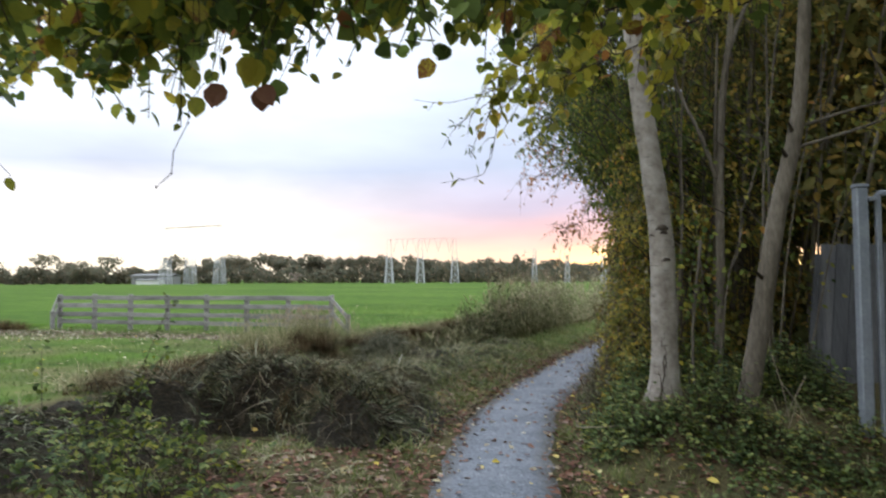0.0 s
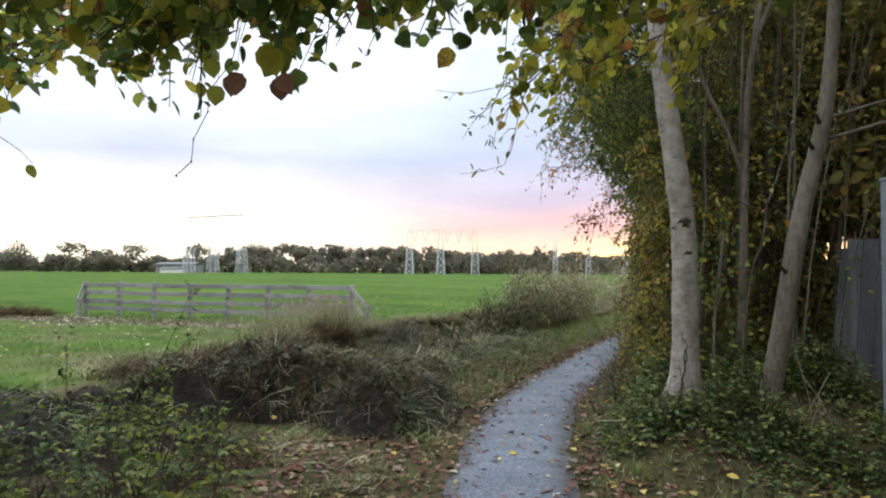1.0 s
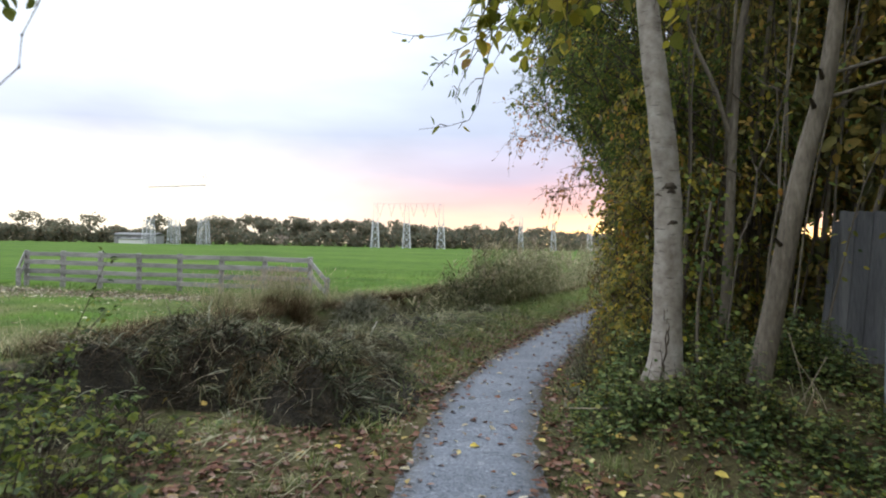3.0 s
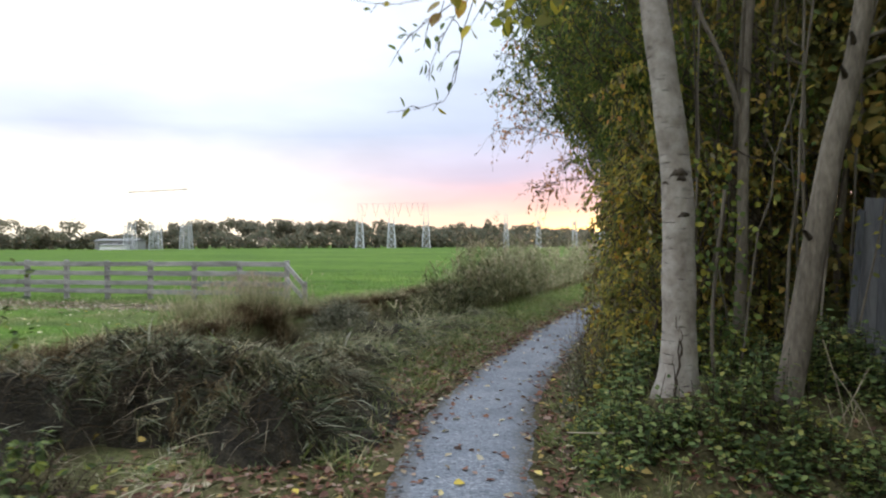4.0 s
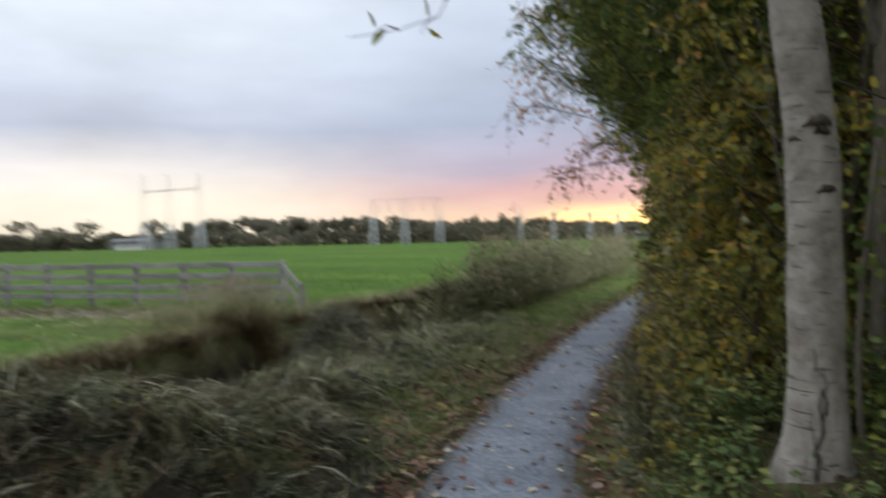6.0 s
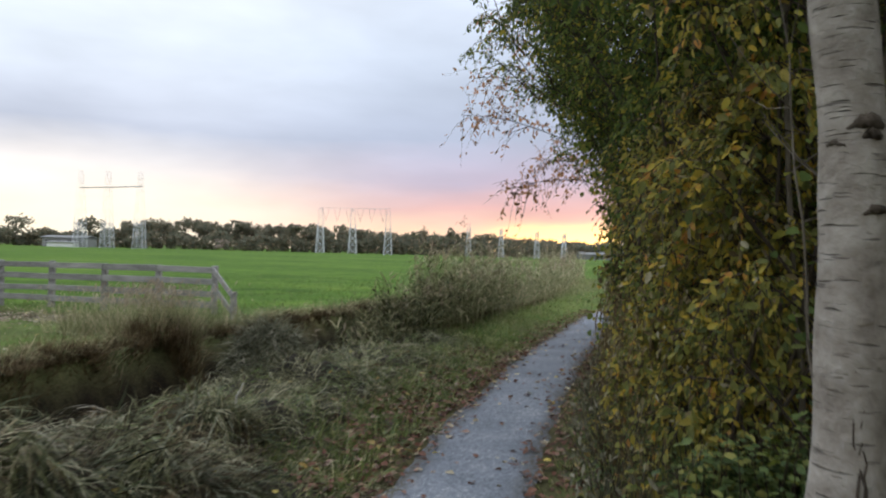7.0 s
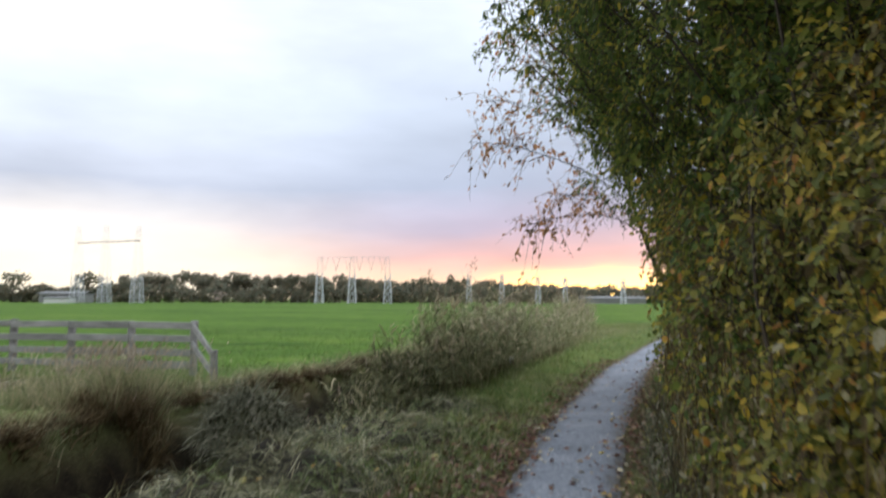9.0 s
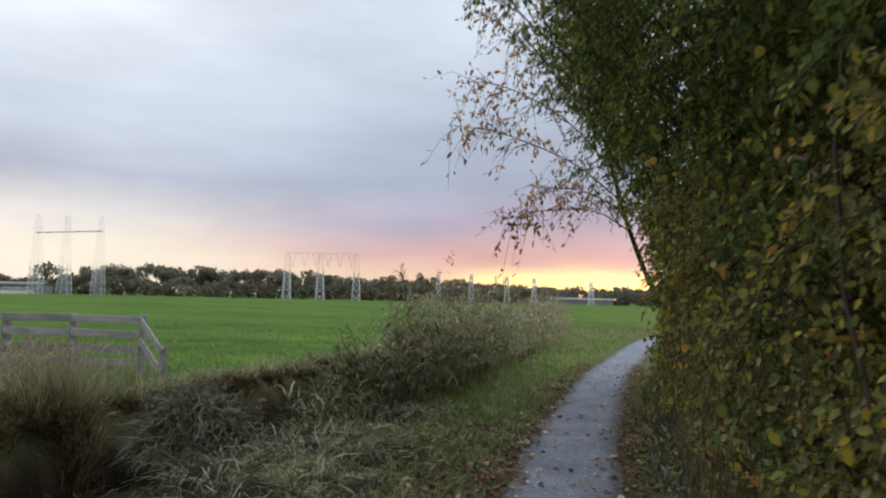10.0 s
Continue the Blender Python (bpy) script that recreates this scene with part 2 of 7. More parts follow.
def bark_material():
    """Pale poplar bark: short dark cross-lines, darker blotches, rough grey foot."""
    m = bpy.data.materials.new("pale_poplar_bark")
    m.use_nodes = True
    t = m.node_tree
    b = t.nodes["Principled BSDF"]
    co = node(t, "ShaderNodeTexCoord").outputs["Object"]
    lines = node(t, "ShaderNodeTexNoise", {"Vector": node(t, "ShaderNodeMapping", {"Vector": co, "Scale": (7.0, 7.0, 85.0)}).outputs[0], "Scale": 1.0, "Detail": 2.0}).outputs["Fac"]
    marks = node(t, "ShaderNodeMapRange", {"Value": lines, "From Min": 0.62, "From Max": 0.72}).outputs[0]
    blotch = node(t, "ShaderNodeTexNoise", {"Vector": co, "Scale": 6.0, "Detail": 5.0, "Roughness": 0.65}).outputs["Fac"]
    base = ramp(t, blotch, [(0.3, (0.17, 0.145, 0.12)), (0.5, (0.295, 0.265, 0.23)), (0.7, (0.42, 0.39, 0.35))])
    colour = mix(t, maths(t, "MULTIPLY", marks, 0.65), base, (0.05, 0.04, 0.03))
    t.links.new(colour, b.inputs["Base Color"])
    b.inputs["Roughness"].default_value, b.inputs["Specular IOR Level"].default_value = 0.8, 0.2
    h = maths(t, "SUBTRACT", blotch, maths(t, "MULTIPLY", marks, 0.5))
    t.links.new(node(t, "ShaderNodeBump", {"Height": h, "Strength": 0.9, "Distance": 0.03}).outputs[0], b.inputs["Normal"])
    return m


def gravel_material():
    """Trodden grey gravel: worn pale and dark patches, and a grain of single stones."""
    m = bpy.data.materials.new("grey_fine_gravel")
    m.use_nodes = True
    t = m.node_tree
    b = t.nodes["Principled BSDF"]
    co = node(t, "ShaderNodeTexCoord").outputs["Object"]
    wide = node(t, "ShaderNodeTexNoise", {"Vector": co, "Scale": 1.1, "Detail": 6.0, "Roughness": 0.65}).outputs["Fac"]
    grit = node(t, "ShaderNodeTexVoronoi", {"Vector": co, "Scale": 75.0})
    grain = node(t, "ShaderNodeTexNoise", {"Vector": co, "Scale": 26.0, "Detail": 4.0, "Roughness": 0.75}).outputs["Fac"]
    tone = node(t, "ShaderNodeSeparateColor", {0: grit.outputs["Color"]}).outputs[0]
    f = maths(t, "ADD", maths(t, "MULTIPLY", wide, 0.45), maths(t, "ADD", maths(t, "MULTIPLY", tone, 0.22), maths(t, "MULTIPLY", grain, 0.45)))
    f = node(t, "ShaderNodeMapRange", {"Value": f, "From Min": 0.36, "From Max": 0.76}).outputs[0]
    c = ramp(t, f, [(0.0, (0.076, 0.084, 0.10)), (0.35, (0.168, 0.186, 0.216)), (0.7, (0.23, 0.25, 0.288)), (1.0, (0.42, 0.435, 0.46))])
    earth = node(t, "ShaderNodeAttribute", attribute_name="worn").outputs["Fac"]
    f2 = maths(t, "MULTIPLY", earth, node(t, "ShaderNodeMapRange", {"Value": grain, "From Min": 0.4, "From Max": 0.55}).outputs[0], True)
    c = mix(t, f2, c, (0.085, 0.068, 0.042))
    t.links.new(c, b.inputs["Base Color"])
    b.inputs["Roughness"].default_value, b.inputs["Specular IOR Level"].default_value = 0.95, 0.15
    h = maths(t, "ADD", grain, maths(t, "MULTIPLY", grit.outputs["Distance"], 0.6))
    t.links.new(node(t, "ShaderNodeBump", {"Height": h, "Strength": 0.7, "Distance": 0.012}).outputs[0], b.inputs["Normal"])
    return m


GROUND = ground_material()
BARK_PALE = bark_material()
BARK = material("grey_brown_bark", [(0.0, (0.06, 0.05, 0.038)), (0.5, (0.15, 0.128, 0.10)), (1.0, (0.27, 0.235, 0.19))], 0.9, 5.0, 40.0, 0.8, stretch=(1, 1, 0.25))
TWIG = material("dark_twig_bark", [(0.0, (0.03, 0.023, 0.016)), (1.0, (0.09, 0.07, 0.05))], 0.85, 8.0, 60.0, 0.4)
DEADWOOD = material("bleached_dead_stalk", [(0.0, (0.20, 0.16, 0.11)), (1.0, (0.42, 0.36, 0.27))], 0.85, 6.0, 50.0, 0.3)
BLEACHED = material("bleached_white_reed", [(0.0, (0.55, 0.52, 0.45)), (1.0, (0.78, 0.75, 0.68))], 0.8, 6.0, 50.0, 0.2)
KNOT = material("dark_knot", [(0.0, (0.025, 0.019, 0.014)), (1.0, (0.11, 0.088, 0.066))], 0.95, 20.0, 90.0, 0.8)
GRAVEL = gravel_material()
WOOD = material("weathered_grey_wood", [(0.0, (0.115, 0.11, 0.105)), (0.5, (0.22, 0.215, 0.205)), (1.0, (0.34, 0.33, 0.315))], 0.9, 3.0, 25.0, 0.5, vary=0.12, stretch=(0.4, 3.0, 3.0))
PLANK = material("grey_plank", [(0.0, (0.06, 0.062, 0.068)), (0.5, (0.115, 0.118, 0.128)), (1.0, (0.19, 0.19, 0.195))], 0.9, 2.0, 18.0, 0.5, vary=0.2, stretch=(5.0, 5.0, 0.35))
STEEL = material("galvanised_steel", [(0.0, (0.20, 0.225, 0.26)), (0.5, (0.28, 0.31, 0.36)), (1.0, (0.38, 0.42, 0.47))], 0.5, 6.0, 40.0, 0.08, spec=0.5, metal=0.35)
MAST = material("light_grey_mast_paint", [(0, (0.418, 0.433, 0.456)), (1, (0.593, 0.608, 0.631))], 0.6, 0.5, 6.0, 0.0)
WATER = material("still_dark_water", [(0.0, (0.008, 0.009, 0.005)), (1.0, (0.026, 0.024, 0.014))], 0.4, 2.0, 14.0, 0.4, spec=0.12)
WALLPAINT = material("pale_wall_paint", [(0.0, (0.6, 0.6, 0.6)), (1.0, (0.78, 0.78, 0.78))], 0.8, 0.3, 3.0, 0.0)
ROOF = material("dull_grey_roofing", [(0.0, (0.16, 0.16, 0.16)), (1.0, (0.28, 0.28, 0.28))], 0.85, 0.3, 3.0, 0.0)
PANE = material("dark_window_glass", [(0.0, (0.02, 0.025, 0.03)), (1.0, (0.05, 0.055, 0.06))], 0.15, 0.5, 3.0, 0.0, spec=0.6)
# near-black: holds the shade inside the heap; also colours the molehills' soil
SHADE_AND_SOIL = material("heap_shade_and_soil", [(0, (0.009, 0.0075, 0.006)), (0.5, (0.027, 0.0225, 0.015)), (1, (0.075, 0.063, 0.0405))], 0.95, 6.0, 45.0, 1.0, depth=0.03)

LEAF_HEDGE = leaf_material("olive_autumn_leaves", [(0, (0.113, 0.14, 0.0405)), (0.35, (0.23, 0.242, 0.0619)), (0.65, (0.338, 0.295, 0.0675)), (0.88, (0.45, 0.349, 0.0675)), (0.97, (0.594, 0.427, 0.0563)), (1, (0.473, 0.237, 0.0675))], 0.5, 0.55, 0.3)
LEAF_GOLD = leaf_material("golden_olive_leaves", [(0, (0.0994, 0.127, 0.0353)), (0.35, (0.221, 0.226, 0.0552)), (0.62, (0.342, 0.304, 0.0574)), (0.85, (0.486, 0.375, 0.0574)), (0.95, (0.607, 0.431, 0.053)), (1, (0.508, 0.243, 0.0552))], 0.5, 0.55, 0.3)
LEAF_GREEN = leaf_material("dark_green_leaves", [(0, (0.0585, 0.0952, 0.0276)), (0.5, (0.139, 0.191, 0.0446)), (0.85, (0.245, 0.265, 0.0531)), (1, (0.478, 0.383, 0.0531))], 0.45, 0.65, 0.2)
LEAF_DARK = leaf_material("shaded_thicket_leaves", [(0, (0.0875, 0.0975, 0.04)), (0.45, (0.206, 0.206, 0.0688)), (0.8, (0.362, 0.288, 0.0938)), (1, (0.562, 0.375, 0.1))], 0.5, 0.7, 0.2)
LEAF_HAZEL = leaf_material("yellow_green_hazel_leaves", [(0.0, (0.07, 0.12, 0.034)), (0.4, (0.17, 0.23, 0.05)), (0.68, (0.38, 0.38, 0.06)), (0.9, (0.60, 0.50, 0.07)), (1.0, (0.26, 0.11, 0.045))], 0.6)
LEAF_YELLOW = leaf_material("pale_yellow_hazel_leaves", [(0.0, (0.16, 0.19, 0.03)), (0.5, (0.32, 0.30, 0.04)), (0.85, (0.50, 0.42, 0.06)), (1.0, (0.30, 0.13, 0.04))], 0.6)
LEAF_ORANGE = leaf_material("orange_brown_leaves", [(0.0, (0.10, 0.07, 0.03)), (0.3, (0.26, 0.14, 0.055)), (0.7, (0.48, 0.24, 0.10)), (1.0, (0.58, 0.30, 0.16))], 0.6, 0.7, 0.2)
LEAF_BRAMBLE = leaf_material("lime_green_bramble_leaves", [(0, (0.0234, 0.0378, 0.0126)), (0.45, (0.0675, 0.0972, 0.0216)), (0.8, (0.162, 0.194, 0.0288)), (1, (0.288, 0.288, 0.054))], 0.4, 0.6, 0.2)
LEAF_NETTLE = leaf_material("blue_green_ground_leaves", [(0.0, (0.05, 0.08, 0.032)), (0.45, (0.12, 0.175, 0.062)), (0.8, (0.20, 0.25, 0.08)), (1.0, (0.34, 0.31, 0.09))], 0.35, 0.6, 0.25)
LEAF_LITTER = leaf_material("fallen_brown_leaves", [(0, (0.0481, 0.0248, 0.0172)), (0.45, (0.158, 0.0654, 0.04)), (0.75, (0.234, 0.114, 0.0722)), (0.92, (0.317, 0.228, 0.187)), (1, (0.379, 0.275, 0.0898))], 0.1, 0.8)
LEAF_PALE = leaf_material("fallen_pale_yellow_leaves", [(0.0, (0.12, 0.06, 0.03)), (0.3, (0.40, 0.33, 0.22)), (0.75, (0.60, 0.55, 0.42)), (1.0, (0.62, 0.47, 0.08))], 0.1, 0.8)
LEAF_YELLOWED = leaf_material("fallen_yellow_leaves", [(0.0, (0.16, 0.08, 0.03)), (0.35, (0.42, 0.28, 0.07)), (0.75, (0.60, 0.48, 0.10)), (1.0, (0.62, 0.55, 0.28))], 0.15, 0.7)
LEAF_WITHERED = leaf_material("withered_hanging_leaves", [(0.0, (0.07, 0.05, 0.024)), (0.5, (0.16, 0.125, 0.055)), (0.85, (0.25, 0.215, 0.11)), (1.0, (0.36, 0.33, 0.22))], 0.3, 0.8, 0.15)
LEAF_GREY = leaf_material("fallen_grey_brown_leaves", [(0.0, (0.12, 0.08, 0.05)), (0.4, (0.25, 0.19, 0.13)), (0.8, (0.38, 0.32, 0.25)), (1.0, (0.5, 0.45, 0.36))], 0.1, 0.8)
BLADE_TURF = leaf_material("meadow_grass_blades", [(0.0, (0.034, 0.07, 0.009)), (0.5, (0.072, 0.138, 0.015)), (0.9, (0.11, 0.18, 0.03)), (1.0, (0.22, 0.22, 0.09))], 0.25)
BLADE_VERGE = leaf_material("verge_grass_blades", [(0, (0.0634, 0.0952, 0.0285)), (0.5, (0.159, 0.222, 0.0539)), (0.85, (0.262, 0.285, 0.0952)), (1, (0.508, 0.444, 0.254))], 0.25)
STRAW = leaf_material("grey_mown_stalks", [(0.0, (0.03, 0.026, 0.017)), (0.4, (0.08, 0.068, 0.045)), (0.75, (0.125, 0.108, 0.072)), (0.95, (0.19, 0.165, 0.115)), (1.0, (0.34, 0.30, 0.22))], 0.1, 0.9, 0.15)
HAY = leaf_material("pale_grey_green_hay", [(0, (0.05568, 0.05646, 0.02882)), (0.35, (0.1416, 0.1409, 0.07225)), (0.7, (0.2536, 0.2384, 0.1377)), (1, (0.5192, 0.4846, 0.3281))], 0.1, 0.9, 0.15)
SEDGE = leaf_material("grey_green_sedge_blades", [(0, (0.0246, 0.0279, 0.0115)), (0.45, (0.0722, 0.0779, 0.0312)), (0.8, (0.131, 0.127, 0.0574)), (1, (0.271, 0.23, 0.139))], 0.15, 0.9, 0.15)
SEDGE_PALE = leaf_material("pale_hanging_sedge_blades", [(0, (0.0433, 0.0477, 0.026)), (0.4, (0.116, 0.119, 0.0723)), (0.8, (0.224, 0.209, 0.145)), (1, (0.347, 0.318, 0.246))], 0.2, 0.85, 0.2)
DARK_BROWN = leaf_material("dark_brown_stalks", [(0, (0.0159, 0.0111, 0.00637)), (0.45, (0.0493, 0.035, 0.0199)), (0.85, (0.0994, 0.0748, 0.0445)), (1, (0.286, 0.239, 0.167))], 0.1, 0.9, 0.12)
DARK_GREEN = leaf_material("dark_green_reed_blades", [(0, (0.0137, 0.0166, 0.00758)), (0.4, (0.0394, 0.0485, 0.0228)), (0.8, (0.0874, 0.0967, 0.053)), (1, (0.273, 0.273, 0.197))], 0.1, 0.85, 0.15)
BROWN_GRASS = leaf_material("brown_bank_grass_blades", [(0, (0.0307, 0.0205, 0.0096)), (0.45, (0.0864, 0.0589, 0.0269)), (0.8, (0.138, 0.096, 0.0461)), (1, (0.198, 0.15, 0.0832))], 0.15, 0.9, 0.12)
REED = leaf_material("reed_leaves", [(0, (0.088, 0.11, 0.0506)), (0.4, (0.215, 0.233, 0.11)), (0.75, (0.363, 0.33, 0.187)), (1, (0.572, 0.473, 0.314))], 0.3, 0.8, 0.25)
PLUME = leaf_material("reed_plumes", [(0.0, (0.22, 0.165, 0.115)), (0.6, (0.38, 0.30, 0.22)), (1.0, (0.54, 0.46, 0.35))], 0.3, 0.9)
# paler than real foliage: the haze of distance is mixed into the leaf colour
LEAF_FAR = leaf_material("haze_pale_foliage", [(0.0, (0.15, 0.155, 0.115)), (0.5, (0.19, 0.188, 0.135)), (0.85, (0.235, 0.205, 0.14)), (1.0, (0.30, 0.235, 0.155))], 0.6, 0.9)
LEAF_BLUSH = leaf_material("pale_pink_leaves", [(0.0, (0.30, 0.22, 0.20)), (1.0, (0.55, 0.42, 0.38))], 0.4, 0.8)

# ---------------------------------------------------------------- mesh helpers
rng = np.random.default_rng(7)


def quad_mesh(name, verts, quads, mat, smooth=False):
    me = bpy.data.meshes.new(name)
    verts, quads = np.asarray(verts, np.float32), np.asarray(quads, np.int32)
    me.vertices.add(len(verts))
    me.vertices.foreach_set("co", verts.ravel())
    me.loops.add(quads.size)
    me.loops.foreach_set("vertex_index", quads.ravel())
    me.polygons.add(len(quads))
    me.polygons.foreach_set("loop_start", np.arange(len(quads), dtype=np.int32) * 4)
    if smooth:
        me.polygons.foreach_set("use_smooth", np.ones(len(quads), bool))
    me.materials.append(mat)
    me.update(calc_edges=True)
    return me


def thing(name, label, category, group="", kind="", at=(0, 0, 0)):
    ob = new(name)
    ob.empty_display_size = 0.2
    ob.location = at
    return tagged(ob, label, category, group, kind)


def child(name, me, parent, label=""):
    """A mesh as one part of a thing; its vertices are given in the world."""
    ob = new(name, me)
    if parent is not None:
        at = parent.matrix_basis.translation.copy()
        up = parent
        while up.parent:
            up = up.parent
            at += up.matrix_basis.translation
        me.transform(Matrix.Translation(-at))
        ob.parent = parent
    return tagged(ob, label)


def part(name, bm, mat, parent, label=""):
    """A bmesh as one part of a thing; its vertices are given in the world."""
    me = bpy.data.meshes.new(name)
    bm.to_mesh(me)
    bm.free()
    me.materials.append(mat)
    return child(name, me, parent, label)


class Quads:
    """Gathers pieces made of quads."""

    def __init__(self):
        self.v, self.q, self.n = [], [], 0

    def add(self, v, q):
        self.v.append(np.asarray(v, float))
        self.q.append(np.asarray(q, int) + self.n)
        self.n += len(v)
        return self

    def mesh(self, name, mat, smooth=False):
        return quad_mesh(name, np.concatenate(self.v), np.concatenate(self.q), mat, smooth)


def tube(points, radii, sides=7):
    """A tapered tube along a line of points."""
    p = np.asarray(points, float)
    r = np.broadcast_to(np.asarray(radii, float), (len(p),))
    d = np.gradient(p, axis=0)
    d /= np.linalg.norm(d, axis=1)[:, None] + 1e-9
    ref = np.where(np.abs(d[:, 2:3]) > 0.9, np.array([[1.0, 0, 0]]), np.array([[0, 0, 1.0]]))
    if np.abs(d[0, 2]) > 0.5:
        ref = np.tile(np.array([[1.0, 0, 0]]), (len(p), 1))
    a = np.cross(d, ref)
    a /= np.linalg.norm(a, axis=1)[:, None] + 1e-9
    b = np.cross(d, a)
    t = np.arange(sides) / sides * 2 * math.pi
    ring = p[:, None] + r[:, None, None] * (np.cos(t)[None, :, None] * a[:, None] + np.sin(t)[None, :, None] * b[:, None])
    v = ring.reshape(-1, 3)
    q = [(i * sides + j, i * sides + (j + 1) % sides, (i + 1) * sides + (j + 1) % sides, (i + 1) * sides + j) for i in range(len(p) - 1) for j in range(sides)]
    return v, q


def bend(points, n=10):
    """A smooth line through a few points."""
    p = np.asarray(points, float)
    s = np.linspace(0, len(p) - 1, n)
    e = np.vstack([2 * p[0] - p[1], p, 2 * p[-1] - p[-2]])
    out = []
    for x in s:
        i = min(int(x), len(p) - 2)
        u = x - i
        a, b, c, d = e[i], e[i + 1], e[i + 2], e[i + 3]
        out.append(0.5 * (2 * b + (c - a) * u + (2 * a - 5 * b + 4 * c - d) * u * u + (3 * b - a - 3 * c + d) * u ** 3))
    return np.array(out)


def rough(points, amount, seed):
    g = np.random.default_rng(seed)
    p = np.array(points, float)
    p[1:-1] += g.normal(0, amount, p[1:-1].shape)
    return p


def unit(v):
    return v / (np.linalg.norm(v, axis=-1, keepdims=True) + 1e-9)


def spread(n, g=None):
    """Random directions."""
    return unit((g or rng).normal(size=(n, 3)))


# leaf and blade outlines: along x, across y, lift z
OVAL = (np.array([(0, 0, 0), (0.28, 0.42, 0.06), (0.7, 0.36, 0.03), (1, 0, -0.08), (0.7, -0.36, 0.03), (0.28, -0.42, 0.06)]), [(0, 3, 2, 1), (0, 5, 4, 3)])
ROUND = (np.array([(0, 0, 0), (0.03, 0.30, 0.03), (0.30, 0.52, 0.07), (0.62, 0.46, 0.05), (0.84, 0.22, 0.0), (1.02, 0, -0.07), (0.84, -0.22, 0.0), (0.62, -0.46, 0.05), (0.30, -0.52, 0.07), (0.03, -0.30, 0.03), (0.45, 0, -0.02)]),
         [(0, 10, 2, 1), (10, 4, 3, 2), (10, 6, 5, 4), (0, 9, 8, 10), (10, 8, 7, 6)])
BLADE = (np.array([(0, 0.5, 0), (0, -0.5, 0), (0.4, 0.42, 0.05), (0.4, -0.42, 0.05), (0.75, 0.28, 0.02), (0.75, -0.28, 0.02), (1, 0.04, -0.1), (1, -0.04, -0.1)]), [(0, 1, 3, 2), (2, 3, 5, 4), (4, 5, 7, 6)])
DROOP = (np.array([(0, 0.5, 0), (0, -0.5, 0), (0.35, 0.45, 0.0), (0.35, -0.45, 0.0), (0.62, 0.33, -0.2), (0.62, -0.33, -0.2), (0.74, 0.05, -0.55), (0.74, -0.05, -0.55)]), [(0, 1, 3, 2), (2, 3, 5, 4), (4, 5, 7, 6)])
CLUMP = (np.array([(0, 0, 0), (0.5, 0.5, 0.1), (1, 0, 0), (0.5, -0.5, -0.1)]), [(0, 1, 2, 3)])
STALK = (np.array([(0, 0.5, 0), (0, -0.5, 0), (0.55, 0.4, 0.05), (0.55, -0.4, 0.05), (1, 0.04, -0.12), (1, -0.04, -0.12)]), [(0, 1, 3, 2), (2, 3, 5, 4)])
SPIKE = (np.array([(0, 0.5, 0), (0, -0.5, 0), (1, -0.06, 0.0), (1, 0.06, 0.0)]), [(0, 1, 2, 3)])
CURLED = (np.array([(0, 0, 0), (0.3, 0.42, 0.16), (0.7, 0.34, 0.14), (1, 0, 0.10), (0.7, -0.34, 0.12), (0.3, -0.42, 0.2)]), [(0, 3, 2, 1), (0, 5, 4, 3)])


def scatter(name, outline, P, D, U, L, W, mat):
    """One mesh of many leaves: places P, ways D, upper sides U, lengths L, widths W."""
    tv, tq = outline
    D = unit(D)
    S = unit(np.cross(U, D))
    N = np.cross(D, S)
    L, W = np.broadcast_to(L, (len(P),))[:, None, None], np.broadcast_to(W, (len(P),))[:, None, None]
    v = P[:, None] + L * (tv[None, :, 0:1] * D[:, None] + tv[None, :, 2:3] * N[:, None]) + W * tv[None, :, 1:2] * S[:, None]
    q = np.asarray(tq)[None] + (np.arange(len(P)) * len(tv))[:, None, None]
    return quad_mesh(name, v.reshape(-1, 3), q.reshape(-1, 4), mat)


def box(bm, size, m, bevel=0.0):
    made = bmesh.ops.create_cube(bm, size=1.0, matrix=m @ Matrix.Diagonal((*size, 1)))
    if bevel:
        edges = list({e for v in made["verts"] for e in v.link_edges})
        bmesh.ops.bevel(bm, geom=edges, offset=bevel, segments=1, affect="EDGES")
    return bm


def bar(a, b, w, h, bevel=0.004):
    """A squared beam from a to b."""
    a, b = Vector(a), Vector(b)
    m = Matrix.Translation((a + b) / 2) @ (b - a).to_track_quat("X", "Z").to_matrix().to_4x4()
    return box(bmesh.new(), ((b - a).length, w, h), m, bevel)


def step(x, a, b):
    u = np.clip((np.asarray(x, float) - a) / (b - a), 0, 1)
    return u * u * (3 - 2 * u)


def ripple(x, y, s, seed=0.0):
    """A cheap smooth noise, -1 to 1."""
    x, y = np.asarray(x) * s, np.asarray(y) * s
    return (np.sin(x * 1.7 + 2.1 * np.sin(y * 1.3 + seed) + seed) + np.sin(y * 1.9 + 1.7 * np.sin(x * 1.1 - seed) + 2 * seed) + np.sin((x + y) * 2.9 + seed * 3) * 0.5) / 2.5


# ---------------------------------------------------------------- the ground
TRACK_Y = np.array([-60, 0, 6.6, 7.8, 9.3, 11.0, 12.8, 14.0, 16.5, 18.6, 20.3, 24.0, 26.0, 35.0, 45.0, 60.0, 90.0])
TRACK_X = np.array([0.2, 0.9, 0.94, 0.96, 1.06, 1.38, 1.85, 2.25, 2.95, 3.72, 4.35, 5.65, 6.6, 10.5, 15.6, 25.0, 48.0])
_y = np.arange(-60, 90.01, 0.25)
_x = np.interp(_y, TRACK_Y, TRACK_X)
_k = np.exp(-0.5 * (np.arange(-8, 9) / 3.5) ** 2)
